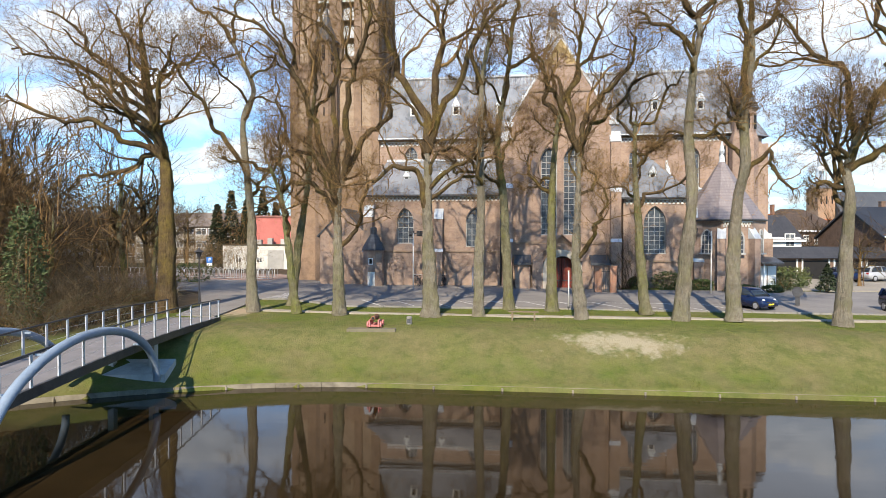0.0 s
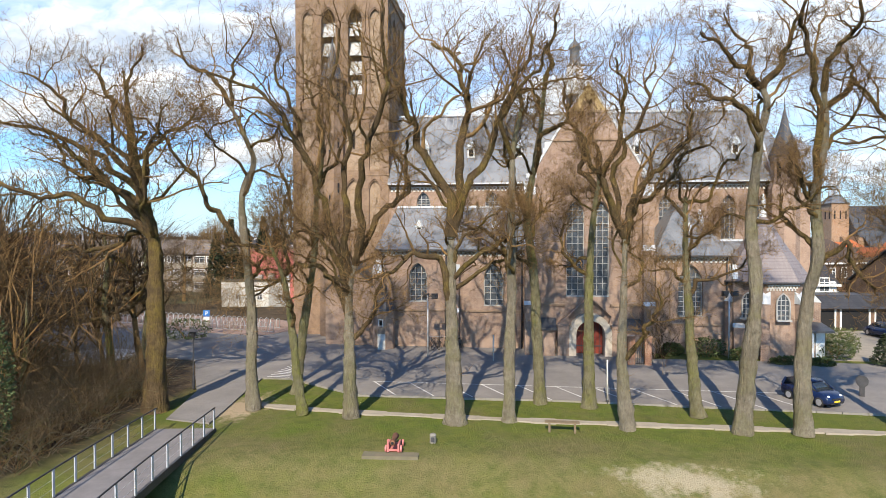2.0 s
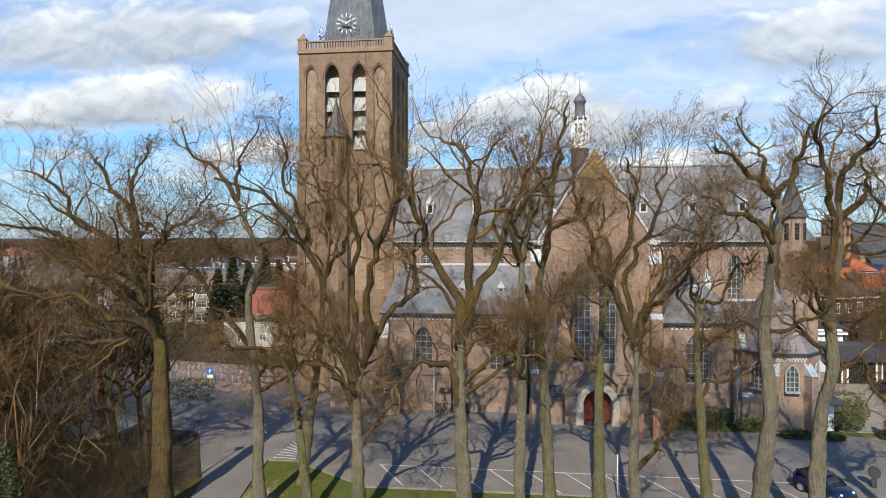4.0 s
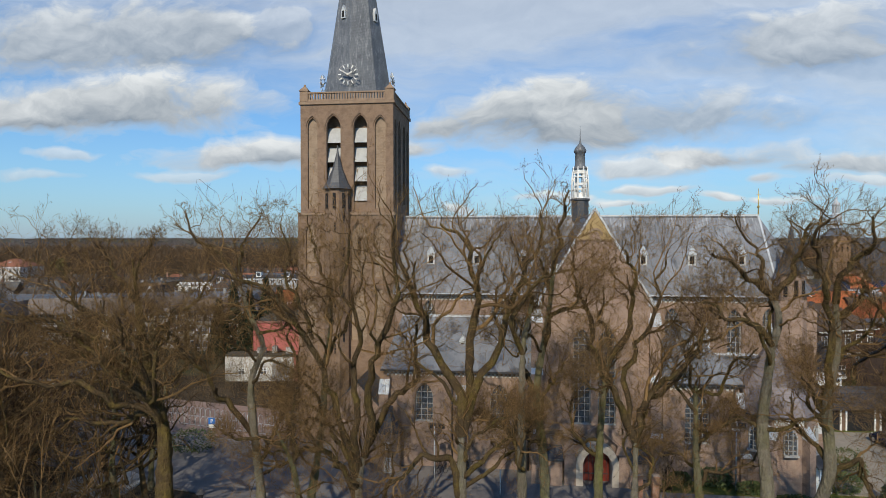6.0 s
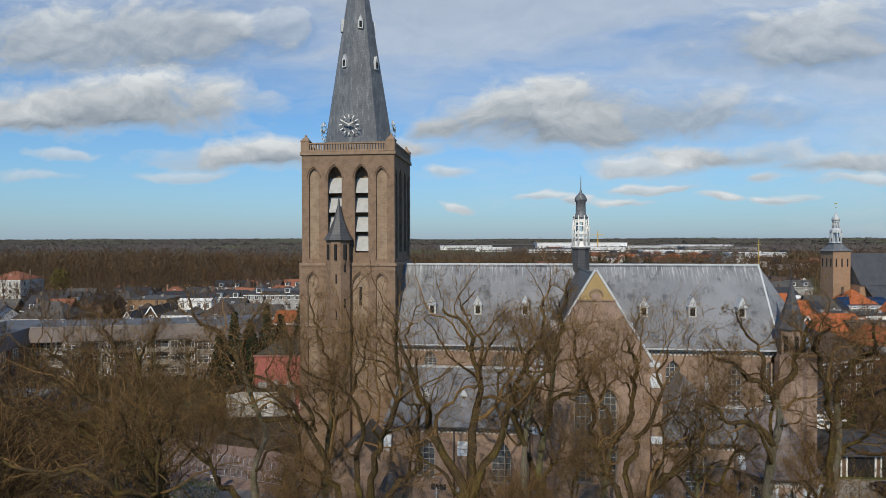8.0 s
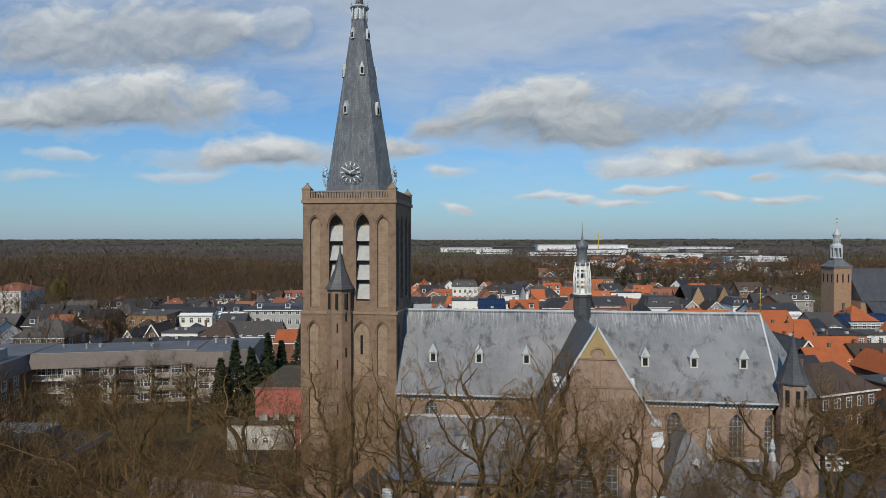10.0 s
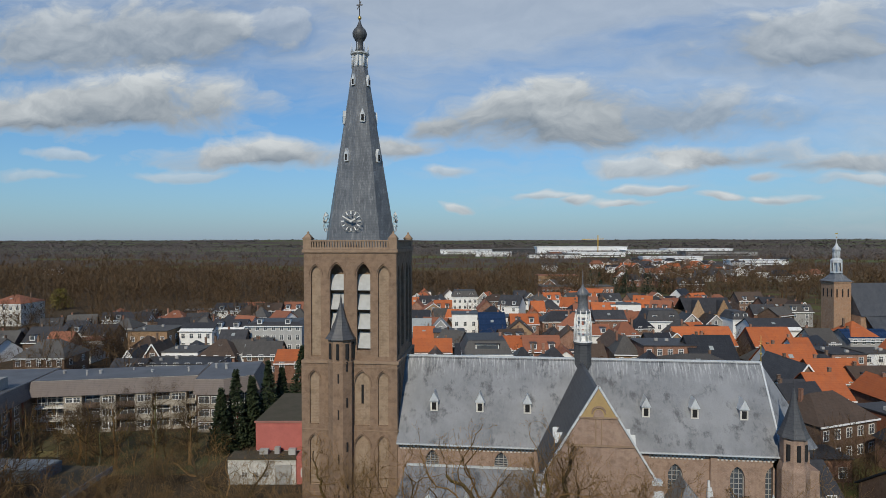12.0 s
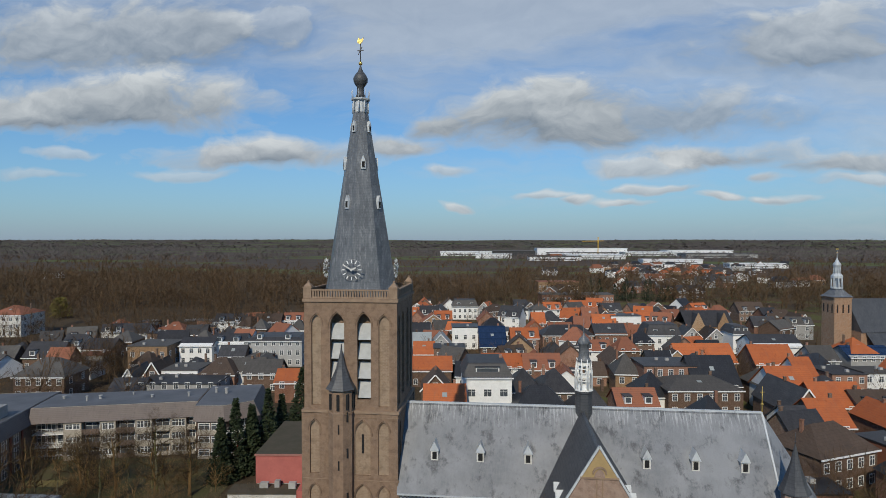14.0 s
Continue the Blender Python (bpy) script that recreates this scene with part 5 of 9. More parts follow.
# ---- trees ----
def bark_mat(name, c1, c2, moss, amount, vary=0.0):
    m = Mat(name, 0.92, 0, 0.15)
    c = m.mix(m.noise(1.2, 6, 0.7, 0.35, 0.65), c1, c2)
    c = m.mix(m.math("MULTIPLY", m.noise(0.55, 6, 0.7, 0.46, 0.66), amount), c, moss)
    c = m.mix(m.math("MULTIPLY", m.noise(1.0, 6, 0.75, 0.44, 0.64, vec=m.scaled(9, 9, 3.0)), 0.5), c, col(c1[0] * 0.36, c1[1] * 0.35, c1[2] * 0.34))
    c = m.mix(m.math("MULTIPLY", m.noise(2.6, 6, 0.7, 0.52, 0.66), 0.7), c, col(c1[0] * 0.5, c1[1] * 0.48, c1[2] * 0.44))
    if vary:
        isl = m.t.nodes.new("ShaderNodeNewGeometry").outputs["Random Per Island"]
        c = m.mix(m.math("MULTIPLY", isl, vary), col(c1[0] * 0.35, c1[1] * 0.35, c1[2] * 0.35), m.mix(0.5, c, col(c1[0] * 2.0, c1[1] * 1.9, c1[2] * 1.75)))
    m.color(c).bump(m.noise(1.0, 5, 0.7, 0.3, 0.7, vec=m.scaled(14, 14, 2.5)), 1.0, 0.12)
    return m.m


BARK = bark_mat("grey_bark", col(0.33, 0.29, 0.22), col(0.23, 0.195, 0.145), col(0.20, 0.19, 0.075), 0.65)
LIMB = bark_mat("dark_limb_bark", col(0.17, 0.116, 0.062), col(0.092, 0.064, 0.037), col(0.235, 0.172, 0.042), 0.8)
BARK_MOSS = bark_mat("mossy_bark", col(0.27, 0.245, 0.155), col(0.18, 0.165, 0.095), col(0.20, 0.205, 0.05), 0.9)
TWIG = bark_mat("twig_bark", col(0.32, 0.20, 0.092), col(0.20, 0.127, 0.062), col(0.205, 0.148, 0.04), 0.6, 0.85)
THICKET = bark_mat("thicket_twig_bark", col(0.28, 0.207, 0.126), col(0.185, 0.138, 0.085), col(0.095, 0.078, 0.028), 0.4, 0.6)
TWIG_WARM = bark_mat("warm_twig_bark", col(0.115, 0.08, 0.05), col(0.085, 0.06, 0.038), col(0.13, 0.12, 0.045), 0.4, 0.9)


def quick_mesh(name, verts, quads, smooth=True):
    me = bpy.data.meshes.new(name)
    me.vertices.add(len(verts))
    me.vertices.foreach_set("co", np.ascontiguousarray(verts, dtype=np.float32).ravel())
    n = len(quads)
    me.loops.add(n * 4)
    me.polygons.add(n)
    me.loops.foreach_set("vertex_index", np.ascontiguousarray(quads, dtype=np.int32).ravel())
    me.polygons.foreach_set("loop_start", np.arange(0, n * 4, 4, dtype=np.int32))
    me.polygons.foreach_set("use_smooth", np.full(n, smooth))
    me.update(calc_edges=True)
    return me


def tubes(branches, sides):
    """Tapered tubes round many polylines at once: verts and quads."""
    out_v, out_q, base = [], [], 0
    by_len = {}
    for pts, rad in branches:
        by_len.setdefault(len(pts), []).append((pts, rad))
    ang = np.arange(sides) * 2 * np.pi / sides
    for n, group in by_len.items():
        P = np.array([p for p, _ in group], dtype=np.float64)
        R = np.array([r for _, r in group], dtype=np.float64)
        D = np.empty_like(P)
        D[:, 1:-1] = P[:, 2:] - P[:, :-2]
        D[:, 0], D[:, -1] = P[:, 1] - P[:, 0], P[:, -1] - P[:, -2]
        D /= np.linalg.norm(D, axis=2, keepdims=True) + 1e-9
        ref = np.array([0.36, 0.48, 0.8])
        Uv = np.cross(D, ref)
        Uv /= np.linalg.norm(Uv, axis=2, keepdims=True) + 1e-9
        Vv = np.cross(D, Uv)
        ring = P[:, :, None, :] + R[:, :, None, None] * (np.cos(ang)[None, None, :, None] * Uv[:, :, None, :] + np.sin(ang)[None, None, :, None] * Vv[:, :, None, :])
        B = len(group)
        idx = base + np.arange(B * n * sides).reshape(B, n, sides)
        q = np.stack([idx[:, :-1], np.roll(idx, -1, 2)[:, :-1], np.roll(idx, -1, 2)[:, 1:], idx[:, 1:]], axis=-1)
        out_v.append(ring.reshape(-1, 3))
        out_q.append(q.reshape(-1, 4))
        base += B * n * sides
    return np.concatenate(out_v), np.concatenate(out_q)


def ribbons(branches, seed):
    """Thin twigs as narrow strips, each turned its own way."""
    out_v, out_q, base = [], [], 0
    by_len = {}
    for pts, rad in branches:
        by_len.setdefault(len(pts), []).append((pts, rad))
    gen = np.random.default_rng(seed)
    for n, group in by_len.items():
        P = np.array([p for p, _ in group], dtype=np.float64)
        R = np.array([r for _, r in group], dtype=np.float64)
        B = len(group)
        D = P[:, -1] - P[:, 0]
        U = np.cross(D, gen.normal(size=(B, 3)))
        U /= np.linalg.norm(U, axis=1, keepdims=True) + 1e-9
        off = R[:, :, None] * U[:, None, :]
        idx = base + np.arange(B * n * 2).reshape(B, n, 2)
        out_v.append(np.stack([P - off, P + off], axis=2).reshape(-1, 3))
        out_q.append(np.stack([idx[:, :-1, 0], idx[:, :-1, 1], idx[:, 1:, 1], idx[:, 1:, 0]], axis=-1).reshape(-1, 4))
        base += B * n * 2
    return np.concatenate(out_v), np.concatenate(out_q)


SEGS = (9, 9, 9, 6, 4, 2)
WANDER = (0.05, 0.30, 0.32, 0.28, 0.22, 0.18)
RISE = (0.0, 0.02, 0.05, 0.07, 0.08, 0.08)


def unit(v):
    k = math.sqrt(v[0] * v[0] + v[1] * v[1] + v[2] * v[2]) or 1.0
    return (v[0] / k, v[1] / k, v[2] / k)


def sprout(rng, d, lo, hi):
    """A direction that leaves d at an angle between lo and hi degrees."""
    a = radians(rng.uniform(lo, hi))
    r = unit((rng.gauss(0, 1), rng.gauss(0, 1), rng.gauss(0, 1)))
    k = r[0] * d[0] + r[1] * d[1] + r[2] * d[2]
    r = unit((r[0] - k * d[0], r[1] - k * d[1], r[2] - k * d[2]))
    c, s = math.cos(a), math.sin(a)
    return (d[0] * c + r[0] * s, d[1] * c + r[1] * s, d[2] * c + r[2] * s)


def grow(store, rng, p, d, length, r, level, kids, last):
    """One branch and all that it bears."""
    n = SEGS[level]
    step = length / n
    pts, rad, dirs = [p], [r], [d]
    end = 0.35 if level < last else 0.25
    w, aim = WANDER[level], d
    for i in range(n):
        # crooked, but drawn back to its own heading
        d = unit((0.72 * d[0] + 0.28 * aim[0] + rng.gauss(0, w), 0.72 * d[1] + 0.28 * aim[1] + rng.gauss(0, w), 0.72 * d[2] + 0.28 * aim[2] + rng.gauss(0, w) + RISE[level]))
        p = (p[0] + d[0] * step, p[1] + d[1] * step, p[2] + d[2] * step)
        pts.append(p)
        rad.append(max(0.0065, r * (1 - (1 - end) * (i + 1) / n)))
        dirs.append(d)
    store.setdefault(level, []).append((pts, rad))
    bear(store, rng, pts, rad, dirs, length, level, kids, last)


def bear(store, rng, pts, rad, dirs, length, level, kids, last):
    if level >= last:
        return
    count = kids[level]
    inner = 0.34 if level == 1 else 0.25
    for k in range(count):
        # the inner wood stays bare, the twigs crowd outwards
        t = inner + (1 - inner) * ((k + rng.uniform(0.1, 0.9)) / count) ** 0.8
        i = min(len(pts) - 1, max(1, int(round(t * (len(pts) - 1)))))
        nd = sprout(rng, dirs[i], 28, 68)
        nd = unit((nd[0], nd[1], nd[2] + 0.10))
        if level == 1:
            ln = length * rng.uniform(0.26, 0.5) * (1.25 - 0.5 * t)
        else:
            ln = length * (rng.uniform(0.42, 0.7) if level < 4 else rng.uniform(0.55, 0.95)) * (1.15 - 0.3 * t)
        ln *= min(1.0, max(0.45, (26.0 - pts[i][2]) / 7.0))
        grow(store, rng, pts[i], nd, ln, rad[i] * (rng.uniform(0.36, 0.62) if level < 2 else rng.uniform(0.40, 0.56)), level + 1, kids, last)


def bezier_line(ctrl, n):
    """A smooth polyline through control points."""
    out = []
    m = len(ctrl) - 1
    for i in range(n + 1):
        t = i / n * m
        k = min(m - 1, int(t))
        f = t - k
        p0, p1, p2, p3 = ctrl[max(0, k - 1)], ctrl[k], ctrl[k + 1], ctrl[min(m, k + 2)]
        out.append(tuple(0.5 * (2 * b + (c - a) * f + (2 * a - 5 * b + 4 * c - d) * f * f + (3 * b - a - 3 * c + d) * f ** 3) for a, b, c, d in zip(p0, p1, p2, p3)))
    return out


def bare_tree(name, x, y, seed, trunk, limbs, r0, label, kids=(0, 10, 6, 5, 3), last=5, bark=None, twig=None, free=0, spread=0.75, limb_len=7.0, group="trees along the lawn", z=-0.05, slim=False):
    """A leafless tree. trunk: (dx, z) bends from the foot up; limbs: a radius, and bends (dx, dy, z) from the trunk out."""
    rng = random.Random(seed)
    tree = thing(name, x, y, z, label=label, category="tree", group=group)
    ctrl = [(dx, rng.uniform(-0.15, 0.15) * i, h) for i, (dx, h) in enumerate(trunk)]
    line = bezier_line(ctrl, 14)
    H = trunk[-1][1]
    rad = [r0 * 0.92 * (1.0 - 0.70 * p[2] / H) * (1.0 + 0.28 * max(0.0, 1 - p[2] / 0.8) ** 2) for p in line]
    rad = [max(0.03, v * rng.uniform(0.92, 1.08)) for v in rad]
    if max([b[0][2] for _, b in limbs] + [0.0]) < H - 0.7:
        rad[-3], rad[-2], rad[-1] = rad[-3] * 0.8, rad[-2] * 0.5, rad[-1] * 0.15
    # burred, uneven stem
    steps = 14 if slim else 70
    stem = bezier_line(ctrl, steps)
    girth = [rad[min(13, int(k * 14 / steps))] * (1 - (k * 14 / steps) % 1.0) + rad[min(14, int(k * 14 / steps) + 1)] * ((k * 14 / steps) % 1.0) for k in range(steps + 1)]
    sides = 8 if slim else 16
    v, q = tubes([(stem, girth)], sides)
    for i in range(len(v)):
        ax = stem[min(steps, i // sides)]
        k = 0.16 * noise.noise(Vector((v[i][0] * 2 + seed, v[i][1] * 2, v[i][2] * 0.9))) + (0.0 if slim else 0.24 * max(0.0, noise.noise(Vector((v[i][0] * 3.1 + seed * 2, v[i][1] * 3.1, v[i][2] * 2.4)))) + 0.06 * noise.noise(Vector((v[i][0] * 8, v[i][1] * 8 + seed, v[i][2] * 5))))
        v[i][0] += (v[i][0] - ax[0]) * k * 1.4
        v[i][1] += (v[i][1] - ax[1]) * k * 1.4
    part("trunk", quick_mesh("trunk", v, q), bark or BARK, tree)
    fine = {}
    for k in range(0 if slim else 55):
        i = rng.randint(3, 12)
        d = unit((rng.gauss(0, 1), rng.gauss(0, 1), rng.uniform(-0.2, 0.8)))
        p = tuple(a + b * rad[i] * 0.8 for a, b in zip(line[i], (d[0], d[1], 0)))
        ln = rng.uniform(0.3, 1.1)
        m_ = tuple(a + b * ln * 0.5 for a, b in zip(p, d))
        fine.setdefault(5, []).append(([p, m_, tuple(a + b * ln * 0.5 for a, b in zip(m_, unit((d[0], d[1], d[2] + 0.6))))], [0.008, 0.006, 0.003]))
    all_limbs = []
    joints = list(line)
    for rl, bends in limbs:
        # each limb starts on the wood that bears it
        x0, _, z0 = bends[0]
        near = min(joints, key=lambda p: (p[0] - x0) ** 2 + (p[2] - z0) ** 2)
        shift = (near[0] - x0) * 0.8, near[1] - bends[0][1], (near[2] - z0) * 0.8
        pts = bezier_line([tuple(c + s * (1 if k == 1 else max(0.0, 1 - 0.5 * i)) for k, (c, s) in enumerate(zip(b, shift))) for i, b in enumerate(bends)], 20)
        all_limbs.append((pts, rl))
        joints += pts[2:]
    for k in range(free):
        i = rng.randint(5, 11)
        a = rng.uniform(0, 2 * math.pi)
        d = unit((math.cos(a) * spread, math.sin(a) * spread, rng.uniform(0.35, 1.0)))
        p, pts = line[i], [line[i]]
        L = limb_len * rng.uniform(0.7, 1.15) * (1.25 - 0.055 * i)
        for s in range(20):
            d = unit((d[0] + rng.gauss(0, 0.14), d[1] + rng.gauss(0, 0.14), d[2] + rng.gauss(0, 0.12) + 0.02))
            p = (p[0] + d[0] * L / 20, p[1] + d[1] * L / 20, p[2] + d[2] * L / 20)
            pts.append(p)
        all_limbs.append((pts, rad[i] * rng.uniform(0.42, 0.6)))
    if not slim:
        # the leader bears twigs as well
        store, top = {}, line[9:]
        dirs = [unit(tuple(b - a for a, b in zip(top[max(0, i - 1)], top[min(len(top) - 1, i + 1)]))) for i in range(len(top))]
        bear(store, rng, top, [max(0.03, v) for v in rad[9:]], dirs, 6.5, 1, (0, 5, 5, 4, 3), last)
        for lv, br in store.items():
            fine.setdefault(lv, []).extend(br)
    for pts, rl in all_limbs:
        store = {}
        # gnarled: wide bends with tighter crooks on them
        bent = []
        for i, p in enumerate(pts):
            w = min(1.0, i / 5.0)
            a = noise.noise_vector(Vector((p[0] * 0.5 + seed * 3.7, p[1] * 0.5 + rl * 40, p[2] * 0.5)))
            b = noise.noise_vector(Vector((p[0] * 1.3 + rl * 70, p[1] * 1.3 + seed, p[2] * 1.3)))
            bent.append(tuple(c + w * (0.55 * u_ + 0.34 * v_) for c, u_, v_ in zip(p, a, b)))
        pts = bent
        rr = [max(0.014, rl * 1.08 * (1 - 0.72 * (i / 20) ** 1.25) * rng.uniform(0.9, 1.1)) for i in range(21)]
        dirs = [unit(tuple(b - a for a, b in zip(pts[max(0, i - 1)], pts[min(20, i + 1)]))) for i in range(21)]
        L = sum(math.dist(a, b) for a, b in zip(pts[:-1], pts[1:]))
        bear(store, rng, pts, rr, dirs, L, 1, kids, last)
        heavy = [(pts, rr)]
        v, q = tubes(heavy, 8)
        part("limb", quick_mesh("limb", v, q), LIMB, tree)
        if not slim:
            # tufts of young shoots on the old wood
            for k in range(int(L * 3)):
                i = rng.randint(0, 19)
                f = rng.random()
                p = tuple(a + (b - a) * f for a, b in zip(pts[i], pts[i + 1]))
                d = sprout(rng, dirs[i], 40, 100)
                ln = rng.uniform(0.25, 0.9)
                m_ = tuple(a + b * ln * 0.5 for a, b in zip(p, d))
                fine.setdefault(5, []).append(([p, m_, tuple(a + b * ln * 0.5 for a, b in zip(m_, unit((d[0], d[1], d[2] + rng.uniform(-0.3, 0.9)))))], [0.007, 0.006, 0.003]))
        for lv, br in store.items():
            fine.setdefault(lv, []).extend(br)
    vs, qs, base = [], [], 0
    for lv, br in sorted(fine.items()):
        v, q = ribbons(br, seed + lv) if lv > 3 or (slim and lv > 2) else tubes(br, 3 if slim or lv == 3 else 5)
        vs.append(v)
        qs.append(q + base)
        base += len(v)
    part("crown", quick_mesh("crown", np.concatenate(vs), np.concatenate(qs)), twig or TWIG, tree)
    return tree


# trunk in the dark limb bark: its shade is put into the colour
bare_tree("tree", -8.0, -24.7, 11,
          [(0.0, 0.0), (-0.0, 6.5), (-0.2, 9.3), (-0.6, 11.3), (-1.1, 13.3), (-1.5, 15.8), (-1.4, 18.7)],
          [(0.20, [(-0.3, 0.0, 9.3), (-1.4, 0.6, 9.9), (-3.0, 1.1, 9.5), (-6.1, 1.7, 9.1), (-8.2, 2.3, 8.6)]),
           (0.20, [(-0.6, -0.0, 9.9), (-2.2, -0.6, 10.8), (-4.4, -1.2, 11.6), (-6.7, -1.9, 12.1), (-9.5, -2.5, 13.2)]),
           (0.18, [(-0.8, -0.0, 11.8), (-2.0, -0.5, 13.3), (-3.7, -1.0, 14.6), (-6.0, -1.6, 15.5), (-8.8, -2.1, 15.9)]),
           (0.16, [(-1.2, -0.0, 13.3), (-2.6, -0.3, 14.5), (-4.3, -0.5, 16.1), (-5.6, -0.8, 18.0), (-7.3, -1.0, 19.0)]),
           (0.14, [(-1.3, 0.0, 13.9), (-0.3, 0.6, 15.5), (1.0, 1.3, 16.4), (2.1, 1.9, 17.9)]),
           (0.13, [(-1.4, 0.0, 15.8), (-2.6, 0.5, 17.3), (-3.6, 0.9, 18.6), (-4.6, 1.4, 19.7)]),
           (0.10, [(-0.5, -0.0, 10.8), (0.6, -0.2, 12.4), (2.3, -0.4, 13.1)]),
           (0.09, [(-1.5, -0.0, 17.3), (-0.6, -0.4, 18.8), (0.0, -0.8, 20.0)])],
          0.58, label="large leafless oak with broad low limbs beside the path", bark=LIMB, free=9, limb_len=8.0, spread=0.85, kids=(0, 9, 6, 4, 3))
bare_tree("tree", -2.8, -23.8, 12,
          [(0.0, 0.0), (-0.1, 2.9), (-0.1, 5.8), (-0.2, 8.7), (-0.3, 11.9), (0.2, 13.8), (-0.3, 15.4), (-1.5, 17.1)],
          [(0.15, [(-0.3, -0.0, 8.1), (-1.6, -0.7, 10.8), (-2.3, -1.3, 11.5), (-1.8, -2.0, 12.4), (-3.4, -2.6, 14.5), (-4.8, -3.3, 15.9)]),
           (0.13, [(-1.5, 0.0, 17.1), (-2.3, 0.3, 18.7), (-4.2, 0.6, 20.0), (-5.1, 0.8, 21.4)]),
           (0.10, [(-1.4, -0.0, 17.1), (-1.0, -0.3, 19.0), (0.0, -0.5, 21.2)]),
           (0.08, [(-0.2, 0.0, 8.4), (0.9, 0.3, 7.7), (1.6, 0.5, 7.4)]),
           (0.09, [(-0.0, -0.0, 14.5), (1.3, -0.7, 15.1), (2.1, -1.4, 16.0)])],
          0.36, label="tall leafless lime tree with grey-green mossy trunk on the lawn", free=3, limb_len=5)
bare_tree("tree", 0.3, -24.4, 13,
          [(0.0, 0.0), (-0.4, 2.7), (-0.7, 5.2), (-1.1, 7.1), (-1.4, 8.7), (-1.8, 9.5)],
          [(0.12, [(-1.5, -0.0, 8.7), (-2.5, -0.3, 9.3), (-3.5, -0.6, 9.2), (-4.3, -0.9, 9.6)]),
           (0.10, [(-1.2, -0.0, 7.4), (-0.7, -0.7, 9.0), (-0.9, -1.4, 10.6), (-0.2, -2.0, 12.1)])],
          0.30, label="leafless tree with moss-green trunk beside the square", free=3, limb_len=4.5, bark=BARK_MOSS)
bare_tree("tree", -1.6, -20.2, 14,
          [(0.0, 0.0), (0.3, 3.1), (0.8, 6.3), (1.1, 9.1), (1.4, 11.9), (1.8, 14.4), (1.6, 16.8)],
          [(0.12, [(1.1, -0.0, 9.1), (0.1, -0.6, 11.2), (-0.6, -1.3, 13.4), (-0.2, -1.9, 15.5)]),
           (0.12, [(1.6, 0.0, 12.6), (2.7, 0.4, 14.7), (3.0, 0.7, 16.8), (3.8, 1.1, 19.2)]),
           (0.10, [(1.7, -0.0, 16.1), (1.1, -0.5, 18.6), (0.5, -0.9, 21.1)])],
          0.33, label="leafless tree with moss-green trunk beside the square", free=4, limb_len=5.5, bark=BARK_MOSS)
bare_tree("tree", 3.0, -24.5, 15,
          [(0.0, 0.0), (-0.0, 2.8), (-0.1, 5.3), (0.1, 7.4), (0.4, 9.0)],
          [(0.20, [(-0.4, -0.0, 6.5), (-0.7, -0.3, 9.0), (-1.4, -0.6, 12.1), (-2.2, -0.9, 14.6), (-3.1, -1.2, 15.8), (-4.4, -1.5, 17.4), (-6.7, -1.7, 18.1)]),
           (0.20, [(0.4, -0.0, 8.1), (1.0, -0.7, 11.1), (1.3, -1.4, 13.9), (2.3, -2.0, 15.7), (2.6, -2.7, 18.1), (2.6, -3.4, 20.5)]),
           (0.18, [(0.6, 0.0, 8.7), (1.8, 0.3, 11.1), (2.9, 0.7, 12.3), (2.6, 1.0, 13.9), (3.5, 1.4, 15.7)]),
           (0.17, [(-0.3, 0.0, 5.3), (-1.2, 0.4, 7.6), (-2.8, 0.8, 8.1), (-4.8, 1.2, 7.1), (-6.4, 1.6, 6.2)]),
           (0.17, [(-0.1, -0.0, 7.4), (-0.4, -0.3, 10.5), (-0.3, -0.7, 13.3), (0.3, -1.0, 15.1), (-0.2, -1.3, 17.6), (0.1, -1.7, 20.0)]),
           (0.14, [(-0.3, 0.0, 7.8), (-1.5, 0.4, 9.5), (-3.5, 0.7, 9.9), (-5.1, 1.1, 8.7)]),
           (0.10, [(-2.2, -0.0, 14.6), (-2.8, -0.5, 16.8), (-3.4, -1.0, 18.6), (-2.9, -1.5, 20.8)])],
          0.42, label="tall leafless lime tree with grey-green mossy trunk on the lawn", free=3, limb_len=6.5)
bare_tree("tree", 8.7, -25.0, 16,
          [(0.0, 0.0), (-0.1, 3.0), (-0.2, 6.0), (-0.2, 8.4), (-0.2, 10.0)],
          [(0.25, [(-0.4, 0.0, 9.6), (-0.6, 0.2, 11.9), (-1.5, 0.5, 14.0), (-2.6, 0.7, 15.9), (-3.0, 0.9, 18.0), (-3.9, 1.2, 19.8)]),
           (0.24, [(-0.1, 0.0, 9.6), (-0.0, 0.6, 12.2), (0.4, 1.2, 15.2), (0.4, 1.8, 17.5), (-0.0, 2.4, 19.0), (-1.5, 3.0, 20.6)]),
           (0.22, [(0.1, 0.0, 9.7), (0.7, 0.5, 12.5), (1.8, 1.1, 14.9), (2.6, 1.6, 16.9), (3.8, 2.2, 18.9), (4.2, 2.7, 20.9)]),
           (0.18, [(-0.3, -0.0, 6.3), (-0.8, -0.4, 8.1), (-1.7, -0.9, 9.0), (-2.7, -1.3, 8.2), (-3.7, -1.8, 7.9)]),
           (0.10, [(-0.5, -0.0, 11.1), (-1.2, -0.2, 12.6), (-1.8, -0.5, 13.2), (-2.7, -0.7, 13.8)]),
           (0.10, [(0.4, -0.0, 17.0), (1.2, -0.7, 18.4), (1.8, -1.3, 20.1)])],
          0.54, label="thick forked leafless lime tree on the lawn", free=3, limb_len=7)
